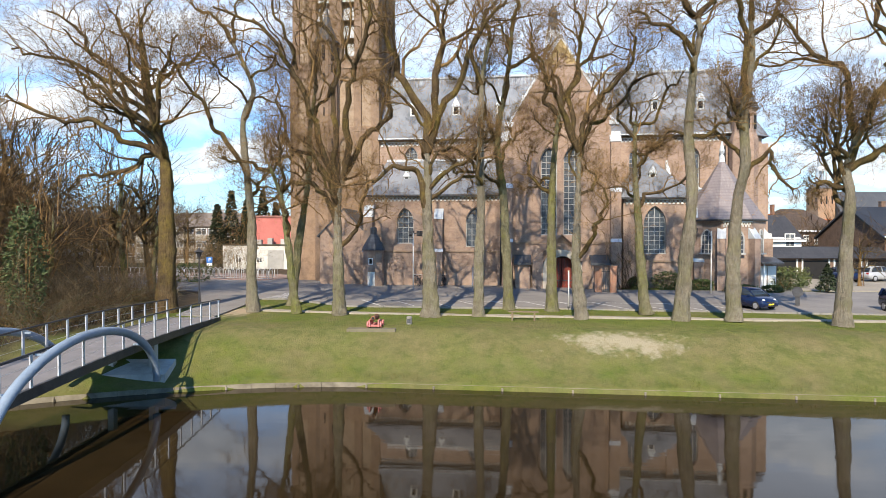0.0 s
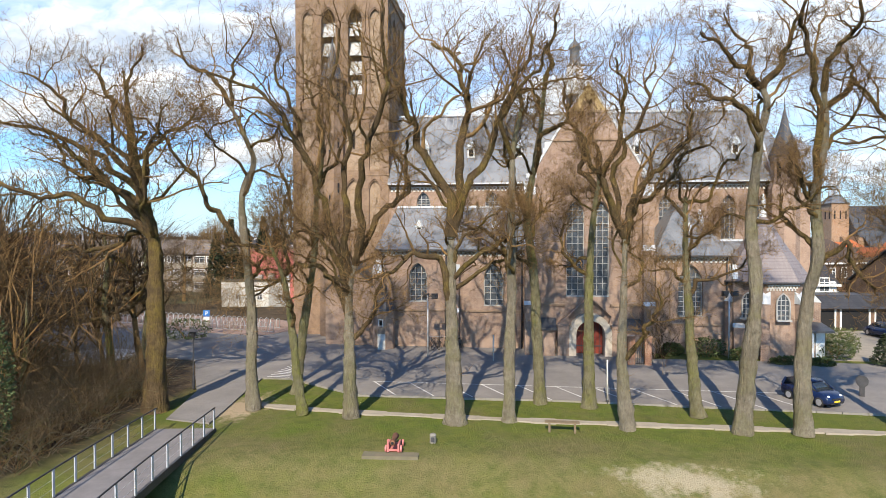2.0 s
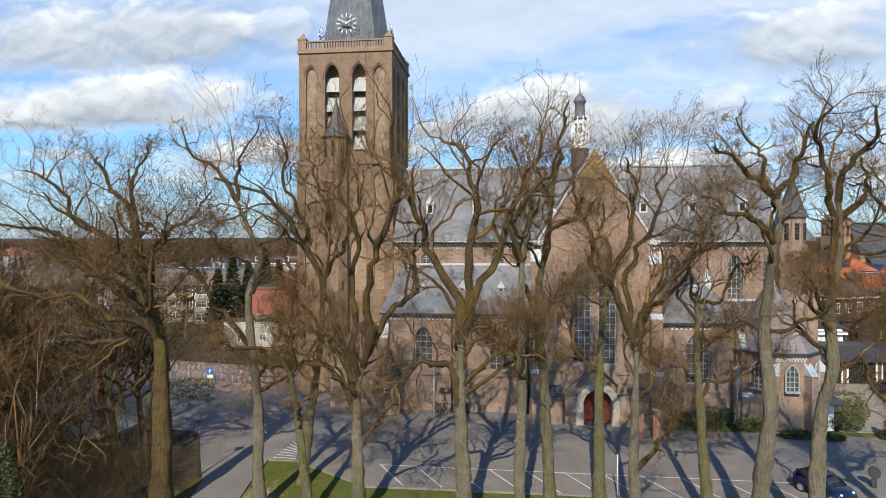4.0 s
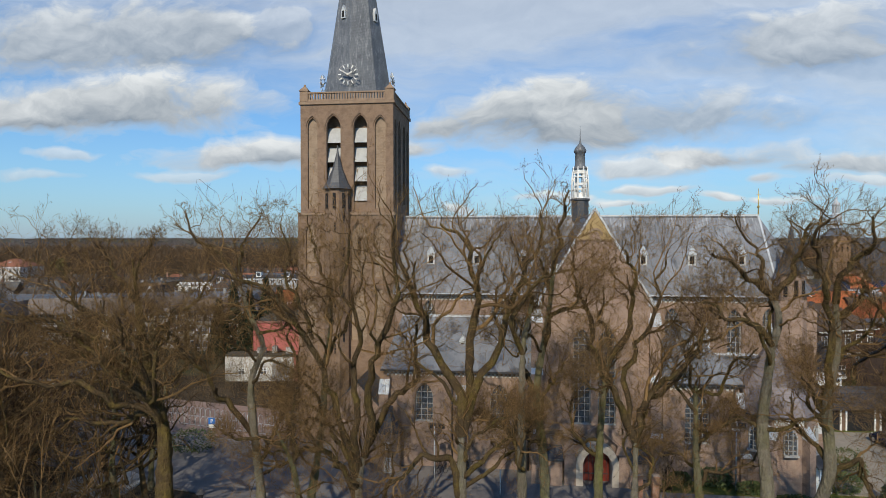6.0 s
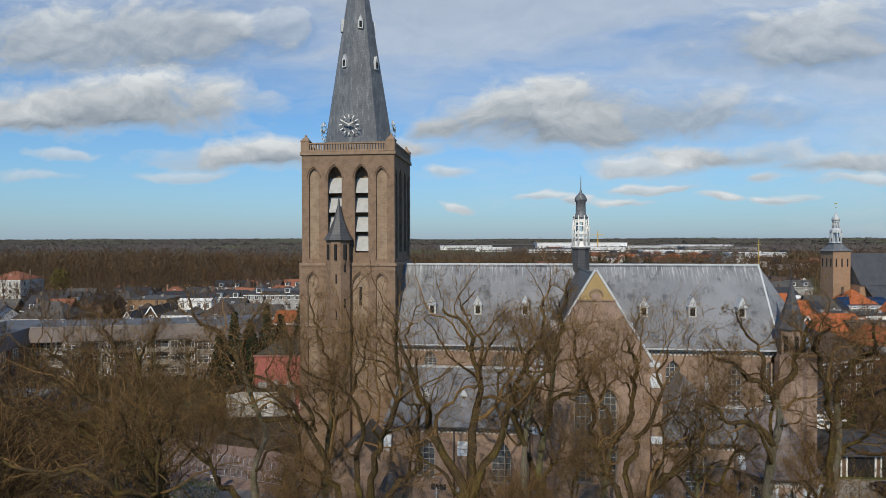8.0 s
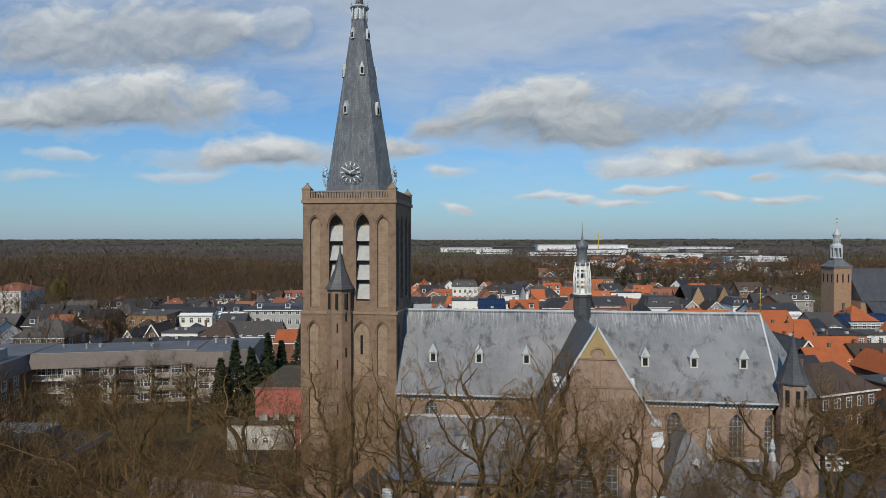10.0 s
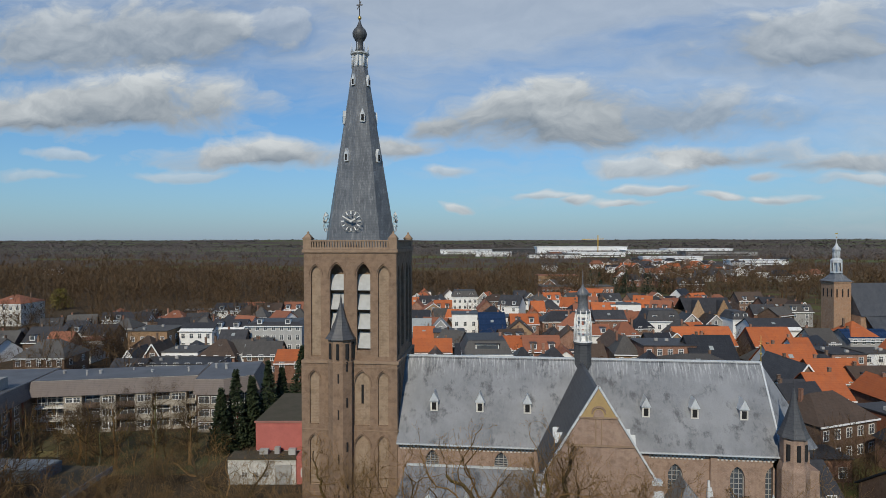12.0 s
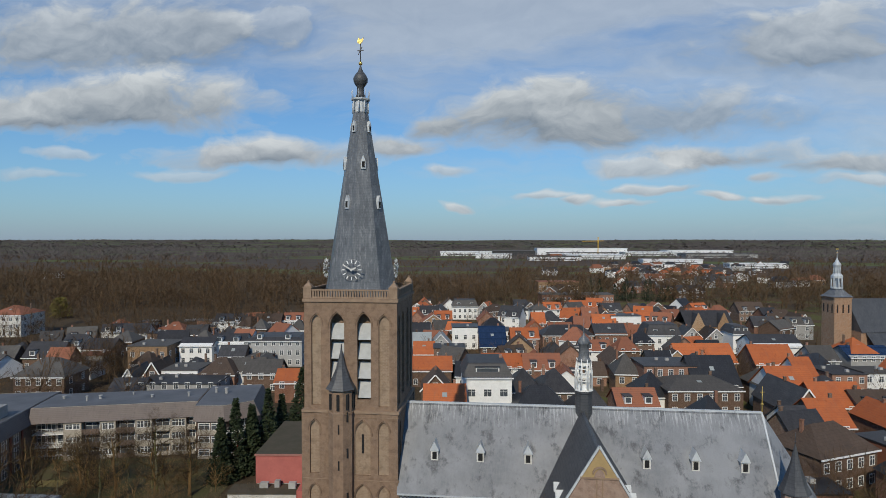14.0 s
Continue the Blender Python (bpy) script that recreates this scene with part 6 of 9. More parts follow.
bare_tree("tree", 11.5, -24.4, 17,
          [(0.0, 0.0), (0.0, 3.0), (0.1, 6.0), (0.1, 9.0), (0.1, 12.0), (0.2, 14.4), (0.6, 16.4)],
          [(0.13, [(0.0, 0.0, 8.1), (-0.5, 0.6, 9.6), (-1.6, 1.2, 10.2), (-2.2, 1.9, 10.0)]),
           (0.14, [(0.2, -0.0, 13.8), (-0.2, -0.5, 15.3), (0.1, -0.9, 16.7), (1.3, -1.4, 17.9), (2.1, -1.9, 19.3)]),
           (0.10, [(0.5, 0.0, 16.1), (0.4, 0.4, 18.2), (-0.2, 0.8, 20.0)]),
           (0.08, [(0.1, -0.0, 9.6), (0.7, -0.4, 10.8), (1.3, -0.9, 11.1)])],
          0.36, label="tall leafless lime tree with grey-green mossy trunk on the lawn", free=4, limb_len=5.5)
bare_tree("tree", 13.3, -20.8, 18,
          [(0.0, 0.0), (-0.2, 3.7), (-0.4, 7.4), (-0.8, 10.7), (-0.4, 13.7), (0.0, 16.3), (0.2, 19.0)],
          [(0.14, [(-0.4, -0.0, 13.4), (0.2, -0.5, 15.5), (1.4, -1.0, 16.3), (1.8, -1.5, 17.6)]),
           (0.14, [(-0.8, -0.0, 10.7), (-1.3, -0.3, 13.1), (-2.1, -0.5, 14.7), (-2.3, -0.8, 16.7)]),
           (0.13, [(0.2, -0.0, 18.3), (0.5, -0.7, 20.6), (0.9, -1.3, 22.6)]),
           (0.10, [(0.0, 0.0, 16.3), (-0.8, 0.4, 18.4), (-1.1, 0.7, 20.3)])],
          0.36, label="leafless tree with moss-green trunk beside the square", free=4, limb_len=6, bark=BARK_MOSS)
bare_tree("tree", 16.0, -21.3, 19,
          [(0.0, 0.0), (-0.0, 3.8), (0.0, 7.4), (0.2, 10.7), (0.5, 12.9)],
          [(0.10, [(0.0, 0.0, 8.4), (-0.5, 0.6, 8.4), (-1.3, 1.3, 7.9)]),
           (0.16, [(0.3, 0.0, 12.3), (-0.2, 0.6, 13.6), (-0.7, 1.2, 15.2), (-1.2, 1.8, 17.2), (-1.4, 2.4, 19.4)]),
           (0.16, [(0.5, -0.0, 12.9), (1.4, -0.5, 15.2), (1.6, -1.0, 17.4), (1.1, -1.5, 19.3)]),
           (0.12, [(0.4, 0.0, 12.9), (0.4, 0.6, 14.9), (0.2, 1.3, 17.1)])],
          0.40, label="leafless tree with moss-green trunk beside the square", free=4, limb_len=5.5, bark=BARK_MOSS)
bare_tree("tree", 17.4, -25.1, 20,
          [(0.0, 0.0), (-0.3, 3.2), (-0.2, 6.6), (-0.1, 9.7)],
          [(0.18, [(-0.2, -0.0, 9.5), (-0.9, -0.4, 11.0), (-1.4, -0.8, 12.4), (-1.9, -1.2, 13.6), (-2.4, -1.7, 14.7)]),
           (0.18, [(-0.1, -0.0, 9.5), (0.2, -0.3, 11.2), (1.2, -0.6, 12.9), (2.4, -0.9, 14.6), (2.7, -1.2, 16.3)]),
           (0.16, [(-0.0, 0.0, 9.4), (0.6, 0.7, 11.2), (1.9, 1.3, 12.1), (3.5, 2.0, 13.8), (4.7, 2.6, 14.6)]),
           (0.15, [(-0.5, 0.0, 10.5), (-0.5, 0.3, 13.3), (0.2, 0.7, 15.2), (1.0, 1.0, 17.2), (1.6, 1.4, 18.6)])],
          0.37, label="tall leafless lime tree with grey-green mossy trunk on the lawn", free=3, limb_len=6)
bare_tree("tree", 21.6, -22.4, 21,
          [(0.0, 0.0), (-0.3, 2.8), (-0.5, 5.9), (-0.7, 8.4), (-0.8, 10.5), (-0.6, 11.8)],
          [(0.10, [(-0.7, -0.0, 9.0), (0.1, -0.4, 9.9), (1.3, -0.7, 10.3)]),
           (0.10, [(-0.8, 0.0, 10.2), (-1.4, 0.4, 11.2), (-1.8, 0.7, 12.4), (-2.3, 1.1, 13.0)]),
           (0.10, [(-0.7, -0.0, 11.6), (0.4, -0.5, 12.1), (1.3, -1.0, 13.2), (1.8, -1.5, 14.2)]),
           (0.09, [(-0.7, 0.0, 11.5), (-1.0, 0.7, 13.0), (-0.5, 1.4, 14.6)])],
          0.36, label="short crooked leafless tree with mossy trunk beside the square", free=4, limb_len=4, bark=BARK_MOSS)
bare_tree("tree", 22.9, -25.0, 22,
          [(0.0, 0.0), (0.2, 3.3), (0.5, 6.7), (0.5, 10.3), (0.5, 14.0), (0.8, 16.0), (0.8, 17.1)],
          [(0.14, [(0.6, -0.0, 14.8), (-0.6, -0.6, 15.6), (-1.9, -1.1, 16.0), (-2.8, -1.7, 17.2)]),
           (0.15, [(0.8, -0.0, 17.0), (-0.1, -0.7, 17.9), (-1.4, -1.4, 18.3), (-2.5, -2.1, 19.0)]),
           (0.16, [(0.8, 0.0, 16.9), (1.4, 0.2, 18.2), (2.1, 0.4, 19.0), (2.5, 0.6, 20.2)]),
           (0.08, [(0.4, 0.0, 10.9), (-0.6, 0.6, 10.9), (-1.4, 1.2, 9.9)]),
           (0.10, [(0.2, 0.0, 17.4), (-0.1, 0.5, 19.1), (-0.6, 1.1, 20.8)])],
          0.46, label="tall leafless lime tree with grey-green mossy trunk on the lawn", free=3, limb_len=6)
bare_tree("tree", 25.8, -24.9, 23,
          [(0.0, 0.0), (-0.0, 3.3), (0.2, 6.4), (0.4, 8.9), (0.5, 11.7), (0.8, 14.5), (0.8, 16.7)],
          [(0.15, [(0.3, -0.0, 7.5), (0.8, -0.2, 8.9), (1.7, -0.5, 9.2), (2.1, -0.7, 7.8), (2.7, -0.9, 7.4)]),
           (0.16, [(0.6, -0.0, 12.8), (0.1, -0.6, 15.9), (-0.4, -1.2, 18.4), (-0.9, -1.8, 19.5), (-0.7, -2.4, 20.4)]),
           (0.16, [(0.8, 0.0, 15.9), (1.8, 0.6, 16.7), (2.6, 1.2, 17.8), (2.9, 1.9, 19.1)]),
           (0.15, [(0.8, -0.0, 16.6), (1.1, -0.7, 18.7), (1.5, -1.4, 19.8), (1.2, -2.1, 20.8)]),
           (0.10, [(0.7, -0.0, 13.4), (1.6, -0.5, 14.8), (2.1, -1.0, 15.6), (1.8, -1.5, 16.4)])],
          0.44, label="tall leafless lime tree with grey-green mossy trunk on the lawn", free=4, limb_len=6)
bare_tree("tree", 30.7, -26.4, 24,
          [(0.0, 0.0), (0.2, 3.8), (0.2, 6.8), (0.4, 8.5), (0.8, 10.6)],
          [(0.20, [(0.4, 0.0, 8.5), (1.0, 0.3, 11.2), (-0.2, 0.5, 14.1), (-1.6, 0.8, 15.4), (-2.7, 1.0, 17.2)]),
           (0.20, [(0.5, 0.0, 8.5), (1.8, 0.4, 9.2), (3.2, 0.8, 9.9), (4.2, 1.2, 11.7)]),
           (0.18, [(0.8, -0.0, 10.6), (1.4, -0.6, 13.2), (0.9, -1.2, 15.8), (1.7, -1.9, 18.7)]),
           (0.14, [(0.3, 0.0, 7.3), (-0.7, 0.3, 7.6), (-1.5, 0.5, 6.8)]),
           (0.14, [(1.4, -0.0, 13.2), (2.6, -0.7, 15.2), (2.8, -1.4, 17.8)])],
          0.44, label="tall leafless lime tree with grey-green mossy trunk on the lawn", free=8, limb_len=7.2)


# ---- woods and shrubs ----
def small_tree(name, x, y, seed, H, label, group, kids=(0, 6, 8), last=3, spread=0.6, twig=None, r0=0.16, stems=9, limb_len=None):
    rng = random.Random(seed)
    bends = [(0, 0)]
    for i in range(1, 5):
        bends.append((bends[-1][0] + rng.uniform(-0.3, 0.3), H * 0.75 * i / 4))
    return bare_tree(name, x, y, seed, bends, [], r0, label, kids, last, BARK_MOSS if seed % 3 == 0 else TWIG, twig or TWIG_WARM, free=stems, spread=spread, limb_len=limb_len or H * 0.42, group=group, z=ground_z(x, y), slim=True)


def copies(master, spots, seed):
    rng = random.Random(seed)
    for x, y, s in spots:
        c = copy_thing(master, pose(x, y, ground_z(x, y), 0, 0, rng.uniform(0, 360)))
        c.scale = (s * rng.uniform(0.85, 1.1), s * rng.uniform(0.85, 1.1), s)


wood = [small_tree("young_tree", -14.0, -22.5, 31, 9.0, "slender leafless tree in the thicket", "trees of the left wood"),
        small_tree("young_tree", -19.0, -14.0, 32, 11.0, "slender leafless tree in the thicket", "trees of the left wood", stems=11),
        small_tree("young_tree", -16.5, -28.5, 33, 7.5, "slender leafless tree in the thicket", "trees of the left wood", spread=0.8)]
for k, (x, y, h) in enumerate(((-47.0, 25.5, 13.0), (-42.3, 28.5, 13.5), (-36.8, 28.0, 11.5), (-54.0, 27.0, 10.0))):
    small_tree("garden_tree", x, y, 140 + k, h, "tall spreading leafless tree in the garden of the flats", "trees before the flats", kids=(0, 8, 7, 5), last=4, spread=0.95, stems=13, r0=0.24, limb_len=h * 0.5)
rng = random.Random(77)
spots = [[], [], []]
for i in range(24):
    x, y = rng.uniform(-60, -13), rng.uniform(-38, 34)
    if (x > -26 and y > -12) or (x > -38 and 2 < y < 16) or (x > -30 and y > 2) or x > -10.5:
        continue
    spots[i % 3].append((x, y, rng.uniform(0.7, 1.25)))
for x, y, s in ((-14, -20, 1.9), (-20, -25, 2.0), (-27, -18, 2.1), (-34, -27, 2.0), (-14.6, -26.5, 1.2), (-41, -18, 2.1), (-17, -12, 1.7), (-24, -20, 1.8), (-31, -14, 1.7), (-13.5, -17.5, 1.4), (-38, -24, 1.9), (-45, -10, 1.8), (-20, -6, 1.5), (-58, 22, 1.2), (-52, 26, 1.1), (-47, 22, 1.3), (-55, 31, 1.0), (-44, 30, 1.2), (-63, 28, 1.2), (-40, 24, 1.1), (-50, 33, 0.9), (-37, 28, 0.8), (-59, 34, 0.8), (-68, 20, 1.3), (-72, 10, 1.4), (-70, -4, 1.5), (-62, 6, 1.3)):
    spots[int(abs(x)) % 3].append((x, y, s))
for mst, sp in zip(wood, spots):
    copies(mst, sp, len(sp))


def shrub_stems(rng, cx, cy, cz, n, h, rad, out):
    for i in range(n):
        a, r = rng.uniform(0, 6.283), rad * math.sqrt(rng.random())
        p = (cx + r * math.cos(a), cy + r * math.sin(a), cz)
        d = unit((rng.gauss(0, 0.35), rng.gauss(0, 0.35), 1))
        grow(out, rng, p, d, h * rng.uniform(0.6, 1.1), 0.024, 2, (0, 0, 5, 2), 4)


def stems_mesh(store):
    vs, qs, base = [], [], 0
    for lv, br in sorted(store.items()):
        v, q = tubes(br, 3)
        vs.append(v)
        qs.append(q + base)
        base += len(v)
    return quick_mesh("stems", np.concatenate(vs), np.concatenate(qs))


rng = random.Random(41)
store = {}
for i in range(150):
    x, y = rng.uniform(-24, -8.2), rng.uniform(-36, -20)
    if (x > -9.8 - (y + 37) * 0.02 and y > -27) or x > -8.6:
        continue
    shrub_stems(rng, x, y, ground_z(x, y), 7, rng.uniform(1.2, 3.2), 0.8, store)
lone("thicket", stems_mesh(store), THICKET, "tangled brown leafless brushwood thicket", "thicket", "stuff")
store = {}
for i in range(46):
    x, y = rng.uniform(-40, -11), rng.uniform(-30, -8)
    if (x > -14 and y > -20) or (x > -26 and -17 < y):
        continue
    shrub_stems(rng, x, y, ground_z(x, y), 8, rng.uniform(3.5, 7.0), 0.7, store)
for i in range(75):
    x, y = rng.uniform(-52, -22), rng.uniform(4, 25)
    if x < -41.5 and y > 7.5:
        continue
    shrub_stems(rng, x, y, ground_z(x, y), 8, rng.uniform(2.6, 5.2), 0.8, store)
lone("thicket", stems_mesh(store), THICKET, "taller leafless undergrowth with upright stems", "thicket", "stuff")


def arching(rng, n, spot, r0):
    """Long thin stems that rise and bow over."""
    out = []
    for i in range(n):
        x, y = spot(rng)
        p = (x, y, ground_z(x, y) - 0.05)
        L, a = rng.uniform(1.4, 4.2), rng.uniform(0, 6.283)
        d = unit((0.35 * math.cos(a), 0.35 * math.sin(a), rng.uniform(0.7, 1.2)))
        pts, rad = [p], [r0]
        for k in range(6):
            d = unit((d[0] + 0.13 * math.cos(a) + rng.gauss(0, 0.14), d[1] + 0.13 * math.sin(a) + rng.gauss(0, 0.14), d[2] - 0.19 + rng.gauss(0, 0.08)))
            p = (p[0] + d[0] * L / 6, p[1] + d[1] * L / 6, max(ground_z(p[0], p[1]) + 0.05, p[2] + d[2] * L / 6))
            pts.append(p)
            rad.append(r0 * (1 - 0.13 * (k + 1)))
        out.append((pts, rad))
    v, q = tubes(out, 3)
    return quick_mesh("stems", v, q)


def brush_spot(rng):
    while True:
        x, y = rng.uniform(-25, -8.6), rng.uniform(-38, -19)
        if noise.noise(Vector((x * 0.3, y * 0.3, 5.0))) > -0.2 and not (x > -10.5 and y > -27):
            return x, y


lone("brushwood", arching(random.Random(3), 2600, brush_spot, 0.010), TWIG, "arching bare bramble stems under the trees", "thicket", "stuff")
lone("brushwood", arching(random.Random(5), 900, brush_spot, 0.019), BARK, "thicker pale grey stems in the thicket", "thicket", "stuff")
lone("brushwood", arching(random.Random(4), 900, brush_spot, 0.02), BARK_MOSS, "arching yellow-green mossy stems in the thicket", "thicket", "stuff")


def leaf_mat(name, c1, c2, c3):
    m = Mat(name, 0.7, 0, 0.3)
    c = m.mix(m.noise(5, 4, 0.7), c1, c2)
    g_ = m.t.nodes.new("ShaderNodeNewGeometry")
    c = m.mix(m.math("MULTIPLY", g_.outputs["Random Per Island"], 0.7), c, c3)
    return m.color(c).m


EVERGREEN = leaf_mat("evergreen_leaves", col(0.045, 0.07, 0.02), col(0.06, 0.085, 0.03), col(0.10, 0.115, 0.045))
CONIFER = leaf_mat("conifer_needles", col(0.016, 0.026, 0.012), col(0.026, 0.04, 0.017), col(0.042, 0.055, 0.024))
HEDGE = leaf_mat("hedge_leaves", col(0.05, 0.075, 0.02), col(0.075, 0.095, 0.03), col(0.12, 0.12, 0.045))
WILLOW = leaf_mat("willow_twigs", col(0.13, 0.105, 0.022), col(0.10, 0.082, 0.02), col(0.17, 0.14, 0.03))


def leaves(seed, n, place, size):
    """Many small leaf blades: place(rng) gives a point and an outward direction."""
    rng = random.Random(seed)
    P = np.empty((n, 4, 3))
    for i in range(n):
        p, d = place(rng)
        a = unit((d[0] + rng.gauss(0, 0.5), d[1] + rng.gauss(0, 0.5), d[2] + rng.gauss(0, 0.5)))
        b = unit((a[1] + rng.gauss(0, 0.3), -a[0] + rng.gauss(0, 0.3), rng.gauss(0, 0.5)))
        s = size * rng.uniform(0.6, 1.3)
        for k, (u, v) in enumerate(((0, -0.35), (0.5, -0.5), (1, 0), (0.5, 0.5))):
            P[i, k] = [p[j] + a[j] * u * s + b[j] * v * s for j in range(3)]
    return quick_mesh("leaves", P.reshape(-1, 3), np.arange(n * 4).reshape(n, 4), False)


def bush(name, x, y, w, d, h, seed, material, label, n=900, size=0.16, square=0.0):
    t = thing(name, x, y, ground_z(x, y), label=label, category="bush" if square < 0.5 else "hedge")

    def place(rng):
        v = unit((rng.gauss(0, 1), rng.gauss(0, 1), rng.gauss(0, 1)))
        if square:
            k = max(abs(c) for c in v)
            v = tuple(c / k * square + c * (1 - square) for c in v)
        k = rng.uniform(0.72, 1.02) * (1 + 0.15 * noise.noise(Vector((v[0] * 2 + seed, v[1] * 2, v[2] * 2))))
        return (v[0] * w * k, v[1] * d * k, h * 0.5 + v[2] * h * 0.5 * k), v
    part("foliage", leaves(seed, n, place, size), material, t)
    rng = random.Random(seed)
    for i in range(7):
        a = rng.uniform(0, 6.28)
        part("stem", Geo().pipe([(0.1 * math.cos(a), 0.1 * math.sin(a), 0), (w * 0.6 * math.cos(a), d * 0.6 * math.sin(a), h * 0.75)], [0.03, 0.01], 4), TWIG, t)
    return t


def conifer(x, y, h, r, seed, label, n=2600, group=""):
    t = thing("conifer", x, y, ground_z(x, y), label=label, category="tree", group=group)

    def place(rng):
        z = rng.random() ** 1.5
        a = rng.uniform(0, 6.283)
        k = (1 - z) * r * (0.65 + 0.4 * rng.random() + 0.22 * math.sin(a * 5 + z * 24 + seed))
        return (k * math.cos(a), k * math.sin(a), 0.3 + z * (h - 0.3)), (math.cos(a), math.sin(a), -0.15)
    part("foliage", leaves(seed, n, place, 0.5 if h > 5 else 0.16), CONIFER, t)
    part("trunk", Geo().pipe([(0, 0, 0), (0, 0, h * 0.9)], [0.16, 0.03], 6), BARK, t)
    return t


for x, y, h, r, s in ((-33.4, 36, 12.5, 2.1, 1), (-31.6, 38, 11.0, 1.9, 2), (-30.0, 41, 13, 2.2, 3), (-34.6, 33.5, 10.0, 1.8, 4), (-29.2, 45, 11, 2, 5), (-32.8, 41, 10, 1.9, 6), (-33, 66, 11, 2.6, 7), (-30, 70, 10, 2.6, 8)):
    conifer(x, y, h, r, s, "dark green conifer behind the flats", group="conifers beside the flats")
for k in range(11):
    conifer(62 + 4.6 * k + 2.5 * math.sin(k * 2.1), 326 + 9 * math.sin(k * 1.3), 11 + 3.5 * math.sin(k * 1.7 + 1), 3.0, 50 + k, "tall dark conifer behind the old town", 900, "conifers behind the town")
conifer(38.6, -9.2, 2.3, 0.75, 21, "small clipped cone-shaped yew", 1500)
for i, (x, y, w, d, h) in enumerate(((36.4, -7.0, 1.5, 0.9, 1.5), (38.0, -4.5, 1.6, 1.0, 1.7), (27.0, -6.9, 1.5, 0.6, 1.5), (24.4, -6.9, 0.8, 0.5, 1.0), (29.3, -8.0, 1.0, 0.5, 0.9), (32.0, -9.4, 1.3, 0.4, 0.6), (34.2, -9.6, 0.9, 0.4, 0.6))):
    bush("bush", x, y, w, d, h, 60 + i, HEDGE if i % 2 else EVERGREEN, "rounded evergreen shrub at the foot of the church", 1100)
bush("hedge", 38.6, -2.0, 1.9, 0.7, 1.7, 71, HEDGE, "square-clipped green garden hedge beside the drive", 1600, 0.14, 0.9)
bush("bush", -21, -17.5, 1.6, 1.4, 2.2, 72, EVERGREEN, "dull evergreen shrub in the wood", 1000)
bush("bush", -18, -4, 2.2, 1.6, 2.0, 73, EVERGREEN, "dull evergreen shrub beside the racks", 1200)
bush("ivy_bush", -10.8, -32.4, 0.9, 0.9, 6.4, 74, EVERGREEN, "tall dark ivy-grown stump in the thicket", 2600, 0.14)
bush("ivy_bush", -14.5, -28.5, 1.3, 1.0, 4.0, 75, EVERGREEN, "dark ivy tangle under the trees", 1800, 0.14)
store = {}
rng = random.Random(9)
for x, y in ((22.7, -8.3), (23.4, -8.0)):
    shrub_stems(rng, x, y, 0.2, 12, 4.4, 0.3, store)
lone("bare_shrub", stems_mesh(store), TWIG_WARM, "tall leafless shrub beside the transept", "bush", "stuff")
small_tree("young_tree", 45.0, -2.0, 92, 6.0, "small leafless garden tree", "garden trees", spread=1.0, stems=12)

pit = thing("sand_pit", -21.3, -12.1, 0.0, 0, "round pale sand pit with a low rim", "sand pit")
part("sand", Geo().turn(0, 0, [(2.75, -0.1), (2.75, 0.22), (0.1, 0.25)], 28), plain_mat("pale_sand", col(0.5, 0.46, 0.38), col(0.42, 0.38, 0.31), 2, 0.95), pit)
part("rim", Geo().turn(0, 0, [(2.75, -0.1), (3.0, -0.1), (3.0, 0.3), (2.75, 0.3)], 28), CONCRETE, pit)

# ---- things on the lawn and the square ----
PINK = plain_mat("pink_red_paint", col(0.55, 0.20, 0.19), col(0.42, 0.14, 0.13), 3, 0.6)
RUST = plain_mat("rusty_iron", col(0.13, 0.06, 0.04), col(0.20, 0.09, 0.05), 4, 0.8)
cannon = thing("cannon", 6.3, -29.1, ground_z(6.3, -29.1) - 0.03, 4, "old iron cannon on a pink-red carriage set on a slab", "cannon")
cannon.scale = (0.66, 0.66, 0.66)
part("slab", Geo().box(-2.05, 1.75, -1.3, 2.2, -0.4, 0.02), plain_mat("bare_earth_slab", col(0.17, 0.145, 0.10), col(0.13, 0.12, 0.08), 1.5, 0.95), cannon)
g = Geo()
for s in (-1, 1):
    g.loft([[(s * 0.36 - 0.06, y, z) for y, z in ((-0.75, 0.1), (0.95, 0.1), (0.95, 0.3), (0.3, 0.62), (-0.75, 0.66))], [(s * 0.36 + 0.06, y, z) for y, z in ((-0.75, 0.1), (0.95, 0.1), (0.95, 0.3), (0.3, 0.62), (-0.75, 0.66))]])
g.box(-0.3, 0.3, -0.6, 0.8, 0.14, 0.26).box(-0.48, 0.48, -0.62, -0.5, 0.12, 0.24)
part("carriage", g, PINK, cannon)
for sx in (-0.52, 0.52):
    for y in (-0.5, 0.65):
        ring = [(0.06, 0.2), (0.2, 0.2)]
        w = Geo().loft([[(sx + dx, y + 0.24 * math.cos(i * math.pi / 8), 0.27 + 0.24 * math.sin(i * math.pi / 8)) for i in range(16)] for dx in (-0.06, 0.06)])
        part("wheel", w, PINK, cannon)
rings = []
for t, r in ((-1.15, 0.17), (-1.05, 0.2), (-0.95, 0.15), (0.2, 0.19), (0.75, 0.23), (0.85, 0.16), (0.98, 0.07), (1.05, 0.08)):
    rings.append([(r * math.cos(i * math.pi / 7), t, 0.78 - 0.06 * t + r * math.sin(i * math.pi / 7)) for i in range(14)])
part("barrel", Geo().loft(rings, True), RUST, cannon)
part("bore", Geo().loft([[(0.1 * math.cos(i * math.pi / 6), y, 0.85 + 0.1 * math.sin(i * math.pi / 6)) for i in range(12)] for y in (-1.17, -1.1)]), DARK, cannon)
